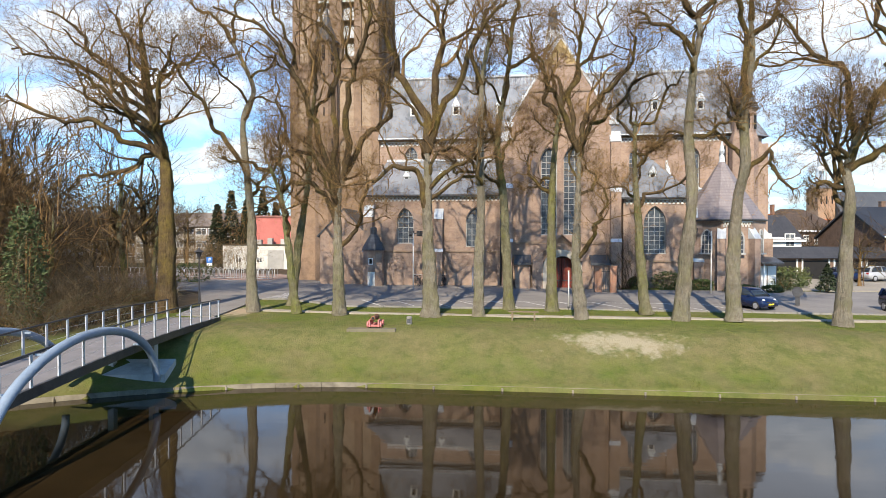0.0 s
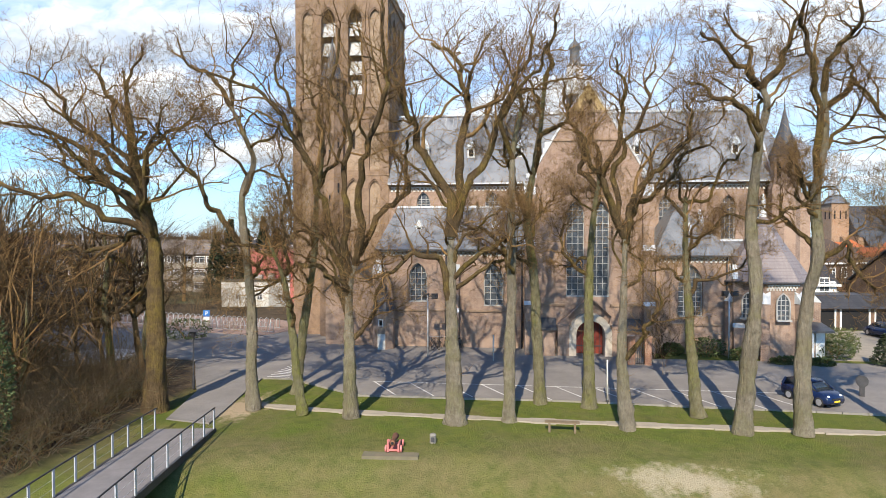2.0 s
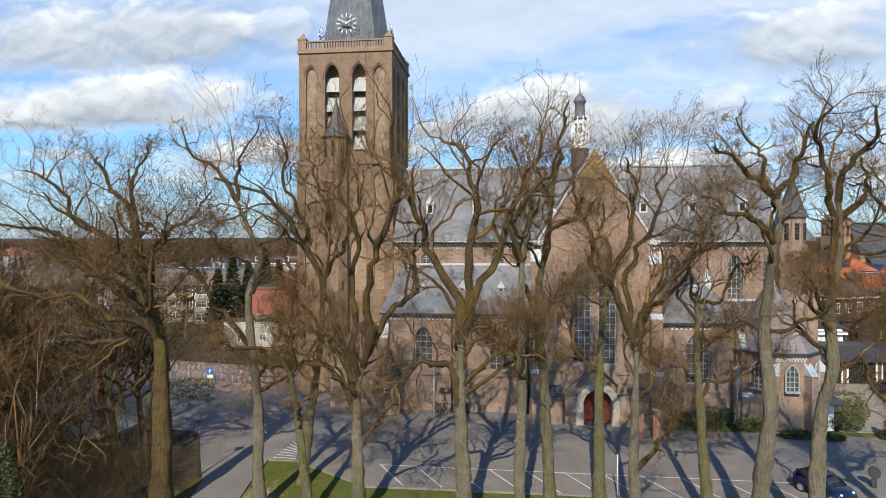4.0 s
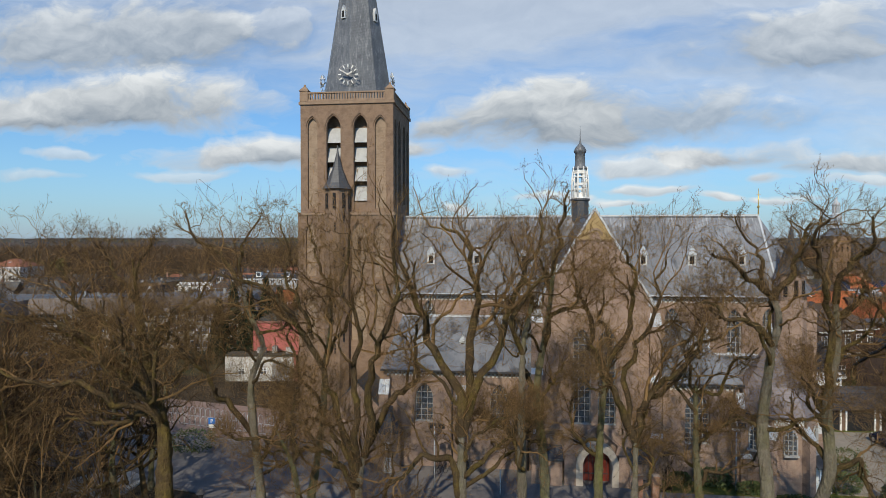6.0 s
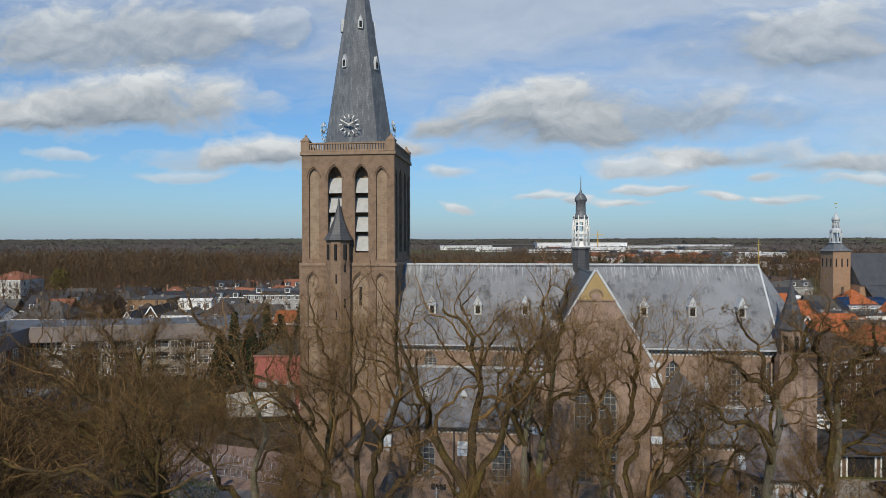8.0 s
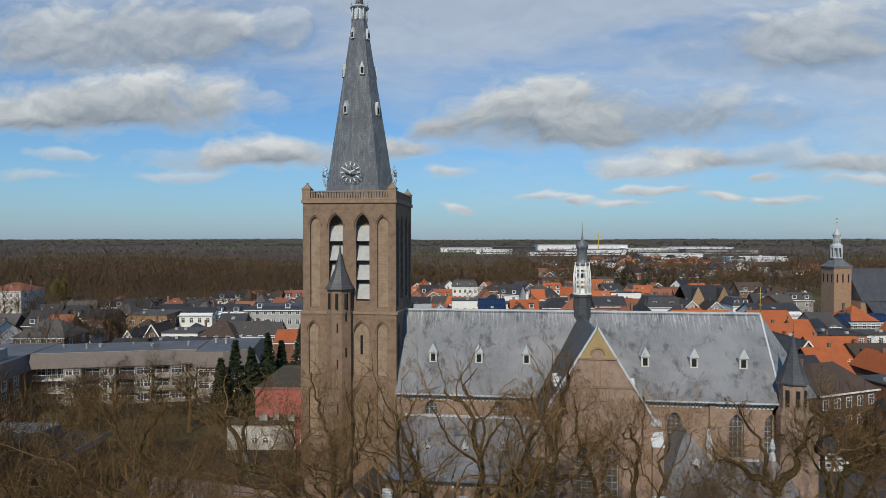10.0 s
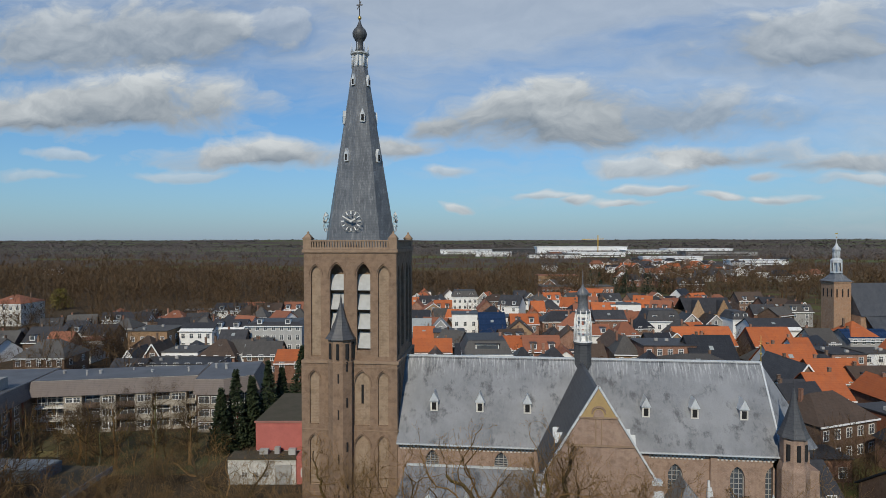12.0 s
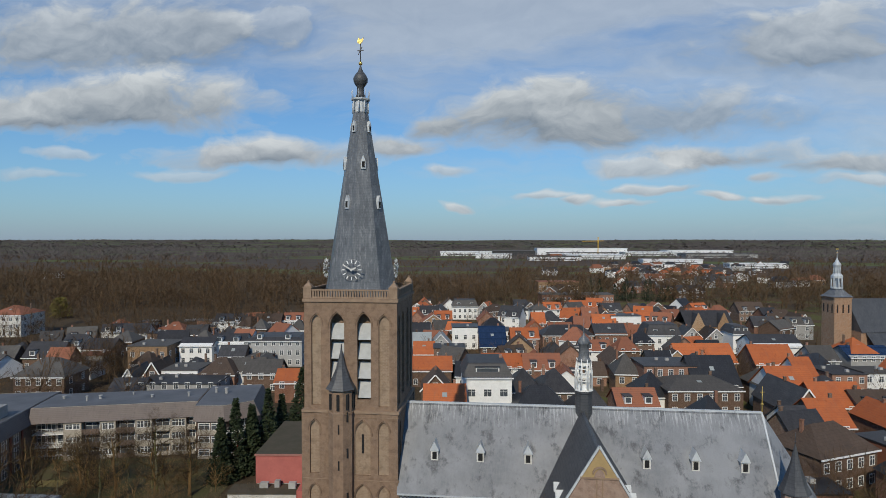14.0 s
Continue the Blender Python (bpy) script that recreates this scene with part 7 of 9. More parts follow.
stone = thing("stone_post", 7.93, -28.05, ground_z(7.93, -28.05), 0, "small grey stone marker post in the grass", "post")
part("shaft", Geo().turn(0, 0, [(0.16, -0.1), (0.15, 0.33), (0.17, 0.37), (0.1, 0.44)], 8), KERB, stone)
part("plate", Geo().slab([(-0.09, -0.165, 0.08), (0.09, -0.165, 0.08), (0.09, -0.155, 0.3), (-0.09, -0.155, 0.3)], 0.01), IRON, stone)

WOOD = plain_mat("weathered_bench_wood", col(0.19, 0.14, 0.09), col(0.13, 0.10, 0.065), 4, 0.85)
bench = thing("bench", 14.1, -25.75, 0, -2, "low backless weathered wooden bench", "bench")
for y in (-0.13, 0.0, 0.13):
    part("plank", Geo().box(-0.85, 0.85, y - 0.055, y + 0.055, 0.40, 0.45), WOOD, bench)
for x in (-0.62, 0.62):
    part("leg", Geo().box(x - 0.05, x + 0.05, -0.16, 0.16, -0.08, 0.40), WOOD, bench)

# parked cars
NAVY = plain_mat("navy_car_paint", col(0.007, 0.017, 0.06), col(0.009, 0.02, 0.07), 1, 0.22, 0.2, 0.0, spec=0.6)
GREY_CAR = plain_mat("silver_car_paint", col(0.45, 0.46, 0.48), col(0.40, 0.41, 0.43), 1, 0.3, 0.3, 0.0)
RUBBER = plain_mat("tyre_rubber", col(0.018, 0.018, 0.018), col(0.03, 0.03, 0.03), 4, 0.85)
ALLOY = plain_mat("alloy_rim", col(0.5, 0.5, 0.52), col(0.4, 0.4, 0.42), 4, 0.35, 0.6)
CARGLASS = plain_mat("car_glass", col(0.02, 0.025, 0.03), col(0.03, 0.035, 0.04), 1, 0.06, 0, 0, spec=0.7)
LAMP_CLEAR = plain_mat("clear_lamp", col(0.75, 0.77, 0.78), col(0.6, 0.62, 0.65), 6, 0.15)
LAMP_RED = plain_mat("red_lamp", col(0.4, 0.02, 0.02), col(0.3, 0.015, 0.015), 6, 0.2)
PLATE = plain_mat("yellow_number_plate", col(0.75, 0.55, 0.05), col(0.7, 0.5, 0.05), 6, 0.5, 0, 0)


def car(x, y, rz, paint, label, L=3.95, group="parked cars"):
    """A small hatchback; local +x is its front."""
    t = thing("car", x, y, -0.06 + 0.09 + 0.3 * min(1, max(0, (y + 20) / 12)), rz, label, "car", group)
    k = L / 3.95
    side = [(-1.9, 0.35), (-1.96, 0.62), (-1.88, 0.92), (-1.2, 0.98), (0.75, 0.96), (1.45, 0.86), (1.86, 0.68), (1.97, 0.45), (1.9, 0.25), (1.3, 0.2), (-1.4, 0.2)]
    rings = []
    for yy, sx, sz in ((-0.82, 0.96, 0.95), (-0.72, 1.0, 1.0), (0.0, 1.015, 1.02), (0.72, 1.0, 1.0), (0.82, 0.96, 0.95)):
        rings.append([(px * sx * k, yy, 0.22 + (pz - 0.22) * sz + (0.03 if abs(yy) > 0.8 else 0)) for px, pz in side])
    part("body", Geo().loft(rings, True), paint, t)
    roof = [(-1.78, 0.94), (-1.55, 1.36), (-0.9, 1.47), (0.1, 1.45), (0.45, 1.32), (1.1, 0.92)]
    part("cabin_glass", Geo().loft([[(px * k, yy * (0.72 if pz > 1.2 else 0.79), pz - 0.01) for px, pz in roof] for yy in (-1, -0.6, 0.6, 1)], True), CARGLASS, t)
    part("roof", Geo().loft([[(px * k, yy * 0.7, pz) for px, pz in ((-1.6, 1.36), (-0.9, 1.49), (0.1, 1.47), (0.42, 1.34), (0.1, 1.41), (-0.9, 1.43))] for yy in (-1, 0, 1)], True), paint, t)
    g = Geo()
    for s in (-1, 1):
        g.bar((0.47 * k, s * 0.67, 1.34), (1.1 * k, s * 0.76, 0.95), 0.06)
        g.bar((-0.35 * k, s * 0.70, 1.44), (-0.3 * k, s * 0.78, 0.96), 0.07)
        g.bar((-1.55 * k, s * 0.69, 1.37), (-1.8 * k, s * 0.77, 0.95), 0.14)
    part("pillars", g, paint, t)
    for wx in (-1.22, 1.25):
        for s in (-1, 1):
            wy = s * 0.74
            rg = lambda r, dy: [(wx * k + r * math.cos(i * math.pi / 10), wy + dy, 0.3 + r * math.sin(i * math.pi / 10)) for i in range(20)]
            w = part("wheel", Geo().loft([rg(0.24, -0.1), rg(0.3, -0.09), rg(0.3, 0.09), rg(0.24, 0.1)], True), RUBBER, t)
            part("rim", Geo().loft([rg(0.2, s * 0.09), rg(0.2, s * 0.105)]), ALLOY, w)
    for s in (-1, 1):
        part("headlight", Geo().turn(0, 0, [(0.13, -0.05), (0.14, 0.0), (0.08, 0.05)], 10, 0, True), LAMP_CLEAR, t, at=pose(1.8 * k, s * 0.56, 0.66, 0, 78, 0))
        part("tail_light", Geo().box(-1.95 * k, -1.88 * k, s * 0.6 - 0.12, s * 0.6 + 0.12, 0.72, 0.9), LAMP_RED, t)
        part("mirror", Geo().box(0.55 * k, 0.67 * k, s * 0.84 - 0.09, s * 0.84 + 0.09, 0.93, 1.05), paint, t)
    part("number_plate", Geo().box(1.97 * k, 2.0 * k, -0.26, 0.26, 0.36, 0.47), PLATE, t)
    part("grille", Geo().box(1.93 * k, 1.985 * k, -0.4, 0.4, 0.52, 0.6).box(1.9 * k, 1.975 * k, -0.55, 0.55, 0.25, 0.33), RUBBER, t)
    return t


car(29.0, -19.0, -62, NAVY, "navy-blue hatchback parked on the square", 3.4).scale = (0.88, 0.88, 0.9)
car(37.4, -20.9, -95, NAVY, "dark blue hatchback with wide front parked on the square")
car(50.5, 5.0, 20, GREY_CAR, "pale silver hatchback parked by the garages")
car(46.5, 4.0, 95, NAVY, "dark blue car parked by the garages")

# posts, lamps and signs
BLUE_SIGN = plain_mat("blue_sign", col(0.03, 0.16, 0.5), col(0.03, 0.13, 0.42), 5, 0.4, 0, 0)


def floodlight(x, y, h):
    t = thing("floodlight_mast", x, y, ground_z(x, y), 0, "slim pale mast with dark floodlights on top", "floodlight", "floodlight masts")
    part("pole", Geo().pipe([(0, 0, 0), (0, 0, h)], [0.06, 0.05], 8), STEEL, t)
    part("arm", Geo().bar((-0.35, 0, h - 0.05), (0.55, 0, h - 0.05), 0.07), IRON, t)
    for x2 in (-0.2, 0.5):
        part("lamp_head", Geo().loft([[(x2 - 0.2, 0.0, h - 0.18), (x2 + 0.2, 0.0, h - 0.18), (x2 + 0.2, 0.0, h + 0.16), (x2 - 0.2, 0.0, h + 0.16)], [(x2 - 0.26, 0.32, h - 0.28), (x2 + 0.26, 0.32, h - 0.28), (x2 + 0.26, 0.32, h + 0.14), (x2 - 0.26, 0.32, h + 0.14)]]), IRON, t)


floodlight(5.15, -9.6, 4.9)
floodlight(28.4, -7.6, 5.1)
for x, y, h in ((10.3, -10.4, 2.2), (17.15, -20.4, 2.5), (29.1, -11.0, 5.2)):
    p = thing("post", x, y, 0.0, 0, "thin white-painted metal post", "post", "white posts")
    part("shaft", Geo().pipe([(0, 0, 0), (0, 0, h)], 0.045, 8), WHITE_DIRTY, p)
    part("foot", Geo().turn(0, 0, [(0.1, -0.05), (0.1, 0.12), (0.05, 0.16)], 8), IRON, p)
lamp_t = thing("street_lamp", -8.45, -20.0, 0, 0, "old-style dark lantern on a slim post", "street lamp")
part("post", Geo().turn(0, 0, [(0.09, 0), (0.08, 0.8), (0.05, 0.85), (0.04, 3.3)], 8), IRON, lamp_t)
part("shade", Geo().turn(0, 0, [(0.1, 3.3), (0.2, 3.6), (0.33, 3.66), (0.1, 3.82), (0.03, 3.95)], 10), IRON, lamp_t)
part("bulb_glass", Geo().turn(0, 0, [(0.09, 3.3), (0.17, 3.58)], 10), LAMP_CLEAR, lamp_t)
sg = thing("road_sign", -17.2, -2.0, 0.3, 6, "blue square parking sign on a white post", "sign")
part("post", Geo().pipe([(0, 0, 0), (0, 0, 2.4)], 0.035, 6), WHITE_DIRTY, sg)
part("plate", Geo().box(-0.3, 0.3, -0.05, -0.02, 1.85, 2.45), BLUE_SIGN, sg)
part("under_plate", Geo().box(-0.28, 0.28, -0.05, -0.02, 1.5, 1.8), WHITE, sg)
part("emblem", Geo().box(-0.08, -0.02, -0.056, -0.05, 1.97, 2.33).box(-0.02, 0.1, -0.056, -0.05, 2.27, 2.33).box(-0.02, 0.1, -0.056, -0.05, 2.12, 2.18).box(0.06, 0.12, -0.056, -0.05, 2.16, 2.3), WHITE, sg)
st = thing("information_board", 32.5, -17.6, 0.05, -20, "black rounded information board on a dark post", "sign")
part("board", Geo().loft([[(0.32 * math.cos(i * math.pi / 8), y, 0.95 + 0.36 * math.sin(i * math.pi / 8)) for i in range(16)] for y in (-0.08, 0.08)]), IRON, st)
part("post", Geo().box(-0.13, 0.13, -0.06, 0.06, 0, 0.7), IRON, st)
gate = thing("brick_gate", 20.9, -10.6, 0.2, 0, "red brick gate piers with a dark iron gate", "gate")
for x in (-0.45, 0.75):
    part("pier", Geo().box(x - 0.25, x + 0.25, -0.25, 0.25, 0, 2.1).box(x - 0.3, x + 0.3, -0.3, 0.3, 2.1, 2.2), brick_mat("gate_brick", col(0.36, 0.17, 0.10), col(0.30, 0.13, 0.08), col(0.38, 0.2, 0.12), col(0.4, 0.34, 0.28)), gate)
for i in range(5):
    part("bar", Geo().box(-0.15 + i * 0.15 - 0.015, -0.15 + i * 0.15 + 0.015, -0.02, 0.02, 0.05, 1.8), IRON, gate)
part("rail", Geo().box(-0.2, 0.5, -0.02, 0.02, 1.7, 1.76).box(-0.2, 0.5, -0.02, 0.02, 0.1, 0.16), IRON, gate)


def bicycle(x, y, z, rz, label="dark bicycle leaning at the church wall", group="bicycles by the wall"):
    t = thing("bicycle", x, y, z, rz, label, "bicycle", group)
    for wx in (-0.52, 0.52):
        part("wheel", Geo().pipe([(wx + 0.34 * math.cos(i * math.pi / 9), 0, 0.35 + 0.34 * math.sin(i * math.pi / 9)) for i in range(19)], 0.022, 5), RUBBER, t)
    part("frame", Geo().pipe([(-0.52, 0, 0.35), (-0.05, 0, 0.3), (0.4, 0, 0.85), (-0.2, 0, 0.8), (-0.05, 0, 0.3)], 0.02, 5).pipe([(0.52, 0, 0.35), (0.38, 0, 0.95)], 0.02, 5).pipe([(-0.52, 0, 0.35), (-0.2, 0, 0.8)], 0.015, 5), IRON, t)
    part("handlebar", Geo().pipe([(0.2, -0.25, 1.02), (0.38, -0.1, 0.98), (0.38, 0.1, 0.98), (0.2, 0.25, 1.02)], 0.015, 5), STEEL, t)
    part("saddle", Geo().loft([[(-0.36, -0.08, 0.92), (-0.36, 0.08, 0.92), (-0.36, 0.08, 0.98), (-0.36, -0.08, 0.98)], [(-0.08, -0.02, 0.93), (-0.08, 0.02, 0.93), (-0.08, 0.02, 0.97), (-0.08, -0.02, 0.97)]]), RUBBER, t)
    return t


b0 = bicycle(4.9, -6.4, 0.33, 80)
for x in (5.4, 6.0, 6.7, 7.4):
    copy_thing(b0, pose(x, -6.4 - 0.1 * math.sin(x * 5), 0.33, 0, 0, 70 + 12 * math.sin(x * 7)))
rack = thing("bicycle_rack", -27, 4.2, 0.34, -14, "galvanised hoop bicycle rack on clay paving", "bicycle rack", "bicycle racks")
part("rail", Geo().box(-3.0, 3.0, -0.03, 0.03, 0.02, 0.07), STEEL, rack)
for i in range(9):
    part("hoop", Geo().pipe([(-2.8 + i * 0.7, -0.3, 0.02), (-2.8 + i * 0.7, -0.3, 0.85), (-2.8 + i * 0.7, 0.0, 1.0), (-2.8 + i * 0.7, 0.3, 0.85), (-2.8 + i * 0.7, 0.3, 0.02)], 0.035, 6), STEEL, rack)
for x, y in ((-20.6, 2.6), (-14.5, 1.2), (-27.4, 7.0), (-21, 5.4), (-15, 4.0), (-33, 5.6)):
    copy_thing(rack, pose(x, y, 0.34, 0, 0, -14))


# ---- the town ----
ORANGE = roof_mat("orange_pantiles", col(0.53, 0.145, 0.045), col(0.41, 0.112, 0.042), col(0.36, 0.145, 0.08), 0.7, 0.3, rows=0.33, vary=0.35)
ORANGE_D = roof_mat("weathered_red_tiles", col(0.32, 0.12, 0.065), col(0.26, 0.105, 0.065), col(0.22, 0.12, 0.085), 0.75, 0.3, rows=0.33, vary=0.35)
BROWN_T = roof_mat("brown_tiles", col(0.098, 0.066, 0.048), col(0.07, 0.05, 0.039), col(0.13, 0.10, 0.08), 0.75, 0.3, rows=0.33, vary=0.4)
SLATE_T = roof_mat("dark_grey_tiles", col(0.038, 0.038, 0.042), col(0.062, 0.061, 0.064), col(0.095, 0.094, 0.097), 0.55, 0.4, rows=0.33, vary=0.5)
SLATE_D = roof_mat("black_tiles", col(0.018, 0.019, 0.022), col(0.030, 0.031, 0.035), col(0.05, 0.052, 0.057), 0.45, 0.45, rows=0.33, vary=0.3)
GREY_T = roof_mat("grey_tiles", col(0.105, 0.098, 0.09), col(0.078, 0.074, 0.07), col(0.15, 0.143, 0.135), 0.7, 0.3, rows=0.33, vary=0.4)
GREY_PALE = roof_mat("pale_grey_roof", col(0.34, 0.37, 0.37), col(0.28, 0.31, 0.31), col(0.40, 0.42, 0.42), 0.6, 0.3, vary=0.3)
SOLAR = roof_mat("solar_panels", col(0.012, 0.025, 0.06), col(0.02, 0.04, 0.09), col(0.03, 0.05, 0.1), 0.15, 0.6, rows=1.7)
BRICK_RED = brick_mat("red_house_brick", col(0.33, 0.165, 0.11), col(0.26, 0.125, 0.085), col(0.36, 0.22, 0.16), col(0.36, 0.30, 0.25), vary=True)
BRICK_BROWN = brick_mat("brown_house_brick", col(0.20, 0.125, 0.088), col(0.15, 0.094, 0.068), col(0.23, 0.16, 0.12), col(0.3, 0.25, 0.21), vary=True)
BRICK_SAND = brick_mat("sand_house_brick", col(0.42, 0.27, 0.15), col(0.36, 0.22, 0.12), col(0.40, 0.28, 0.18), col(0.42, 0.35, 0.27), vary=True)
GREY_W = plain_mat("grey_render", col(0.42, 0.42, 0.41), col(0.34, 0.34, 0.33), 0.8, 0.85, vary=0.4)
WHITE_D = plain_mat("old_white_render", col(0.66, 0.64, 0.59), col(0.52, 0.50, 0.46), 0.6, 0.85)
TOWN = "houses of the old town"
win_frames, win_panes = {}, {}


def lattice(w, h, f=0.05, d=0.05):
    """A window frame with a mullion and a transom, in one piece."""
    us = [-w / 2 - f, -w / 2 + f, -f * 0.6, f * 0.6, w / 2 - f, w / 2 + f]
    vs = [-f, f, h * 0.66 - f * 0.6, h * 0.66 + f * 0.6, h - f, h + f]
    solid = {(i, k) for i in range(5) for k in range(5) if i % 2 == 0 or k % 2 == 0}
    index, verts, faces = {}, [], []

    def vert(i, k, y):
        if (i, k, y) not in index:
            index[(i, k, y)] = len(verts)
            verts.append((us[i], y, vs[k]))
        return index[(i, k, y)]
    for i, k in sorted(solid):
        faces.append((vert(i, k, -d), vert(i + 1, k, -d), vert(i + 1, k + 1, -d), vert(i, k + 1, -d)))
        for (di, dk), (a, b) in (((0, -1), ((0, 0), (1, 0))), ((1, 0), ((1, 0), (1, 1))), ((0, 1), ((1, 1), (0, 1))), ((-1, 0), ((0, 1), (0, 0)))):
            if (i + di, k + dk) not in solid:
                p, q = (i + a[0], k + a[1]), (i + b[0], k + b[1])
                faces.append((vert(*q, -d), vert(*p, -d), vert(*p, 0.02), vert(*q, 0.02)))
    me = bpy.data.meshes.new("window")
    me.from_pydata(verts, [], faces)
    return me


def house_window(parent, x, y, z, w=1.0, h=1.45, rz=0):
    key = (w, h)
    if key not in win_frames:
        win_frames[key] = lattice(w, h)
        win_panes[key] = Geo().box(-w / 2, w / 2, -0.03, 0.02, 0.02, h).mesh("pane")
    o = part("window", win_frames[key], WHITE, parent, at=pose(x, y, z, 0, 0, rz))
    part("pane", win_panes[key], GLAZING, o)


def house(style, x, y, rz, w, d, eave, ridge, roof, wall, label, few=False):
    """A house under its roof; x, y is the middle of the ridge, w runs along the street front."""
    t = thing("house", x, y, 0, rz, label, "house", TOWN)
    hw, hd, ov = w / 2, d / 2, 0.35
    if style in ("flat", "villa", "villa3", "hip") or style == "school":
        body = Geo().box(-hw, hw, -hd, hd, -0.3, eave)
    elif style == "front":
        body = Geo().loft([[(-hw, yy, -0.3), (hw, yy, -0.3), (hw, yy, eave), (0, yy, ridge - 0.2), (-hw, yy, eave)] for yy in (-hd, hd)])
    else:
        body = Geo().loft([[(xx, -hd, -0.3), (xx, hd, -0.3), (xx, hd, eave), (xx, 0, ridge - 0.2), (xx, -hd, eave)] for xx in (-hw, hw)])
    part("wall", body, wall, t)
    g = Geo()
    if style == "flat":
        g.box(-hw - 0.2, hw + 0.2, -hd - 0.2, hd + 0.2, eave, ridge)
    elif style == "hip":
        k = max(0.2, hw - hd * 0.8)
        top = [(-k, 0, ridge), (k, 0, ridge)]
        b = [(-hw - ov, -hd - ov, eave - 0.1), (hw + ov, -hd - ov, eave - 0.1), (hw + ov, hd + ov, eave - 0.1), (-hw - ov, hd + ov, eave - 0.1)]
        g.add(b + top, [(0, 1, 5, 4), (1, 2, 5), (2, 3, 4, 5), (3, 0, 4), (3, 2, 1, 0)])
    elif style in ("villa", "villa3"):
        b = [[(sx * (hw + 0.25 - k), sy * (hd + 0.25 - k), z) for sx, sy in ((-1, -1), (1, -1), (1, 1), (-1, 1))] for k, z in ((0, eave), (0.1, eave + 0.15), (1.3, ridge - 0.15), (1.5, ridge))]
        g.loft(b)
    elif style == "front":
        for s in (-1, 1):
            q = [(s * (hw + ov), -hd - ov, eave - 0.25), (s * (hw + ov), hd + ov, eave - 0.25), (0, hd + ov, ridge), (0, -hd - ov, ridge)]
            g.slab(q if s > 0 else q[::-1], 0.16)
    else:
        for s in (-1, 1):
            q = [(-hw - ov, s * (hd + ov), eave - 0.25), (hw + ov, s * (hd + ov), eave - 0.25), (hw + ov, 0, ridge), (-hw - ov, 0, ridge)]
            g.slab(q if s < 0 else q[::-1], 0.16)
    if style == "school":
        for cx in (-hw * 0.55, hw * 0.55):
            g.loft([[(cx - hw * 0.3, yy, eave), (cx + hw * 0.3, yy, eave), (cx, yy, ridge - 0.6)] for yy in (-hd - 0.3, 0)])
            part("gable", Geo().loft([[(cx - hw * 0.27, yy, 0), (cx + hw * 0.27, yy, 0), (cx + hw * 0.27, yy, eave), (cx, yy, ridge - 0.2), (cx - hw * 0.27, yy, eave)] for yy in (-hd - 0.6, -hd)]), wall, t)
    part("roof", g, roof, t)
    rng = random.Random(int(x * 7 + y * 13))
    fy = -hd - (0.62 if style == "school" else 0.02)
    storeys = 1 if eave < 4.6 else 2 if eave < 8 else 3
    n = max(1, int(w / 2.4)) if not few else 2
    if style == "villa3":
        n = 3
    for s in range(storeys):
        for i in range(n):
            wx = -hw + (i + 0.5) * w / n
            house_window(t, wx, fy, 0.85 + s * 2.85, 1.6 if style == "villa3" else 1.1, 1.5)
        for i in range(max(1, int(d / 4)) if not few else 0):
            house_window(t, hw + 0.02, -hd + (i + 0.5) * d / max(1, int(d / 4)), 0.85 + s * 2.85, 1.1, 1.5, 90)
    if style == "front":
        house_window(t, 0, fy, eave + 0.2, 1.1, 1.5)
    part("eaves_board", Geo().box(-hw - 0.3, hw + 0.3, -hd - 0.45, -hd - 0.3, eave - 0.32, eave - 0.08), WHITE, t) if style in ("gable", "hip", "villa", "villa3") else None
    if style == "front":
        g = Geo()
        for s in (-1, 1):
            g.bar((s * (hw + ov), -hd - 0.42, eave - 0.2), (0, -hd - 0.42, ridge + 0.03), 0.08, 0.28)
        part("verge_board", g, WHITE, t)
    if style != "flat":
        cx = rng.choice((-1, 1)) * hw * rng.uniform(0.4, 0.85)
        if style == "front":
            c = Geo().box(-0.25, 0.25, 0.5, 0.95, ridge - 1, ridge + 0.7)
        else:
            c = Geo().box(cx - 0.27, cx + 0.27, 0.3, 0.75, ridge - 1.6, ridge + 0.6).box(cx - 0.32, cx + 0.32, 0.25, 0.8, ridge + 0.6, ridge + 0.7)
        part("chimney", c, BRICK_BROWN if rng.random() < 0.6 else BRICK_RED, t)
    else:
        for k in range(2):
            px, py = rng.uniform(-hw * 0.7, hw * 0.7), rng.uniform(-hd * 0.6, hd * 0.6)
            part("roof_vent", Geo().box(px - 0.4, px + 0.4, py - 0.3, py + 0.3, ridge, ridge + 0.6), GREY_W, t)
    if style in ("villa", "villa3") or (style == "gable" and w > 6.8 and rng.random() < 0.5):
        for i in range(2 if style != "villa3" else 1):
            dx = (-0.25 + 0.5 * i) * w if style != "villa3" else 0
            dw = 0.75 if style != "villa3" else 2.4
            zb = eave + 0.45
            dm = part("dormer", Geo().box(dx - dw, dx + dw, -hd + 0.3, -hd + 2.4, zb, zb + 1.5), WHITE, t)
            part("dormer_roof", Geo().box(dx - dw - 0.15, dx + dw + 0.15, -hd + 0.1, -hd + 2.6, zb + 1.5, zb + 1.66), SLATE_T, dm)
            part("pane", Geo().box(dx - dw + 0.2, dx + dw - 0.2, -hd + 0.27, -hd + 0.31, zb + 0.25, zb + 1.3), GLAZING, dm)
    elif style in ("gable", "hip") and rng.random() < 0.5:
        sl = (ridge - eave) / hd
        yy = -hd * 0.45
        zz = ridge - sl * hd * 0.45
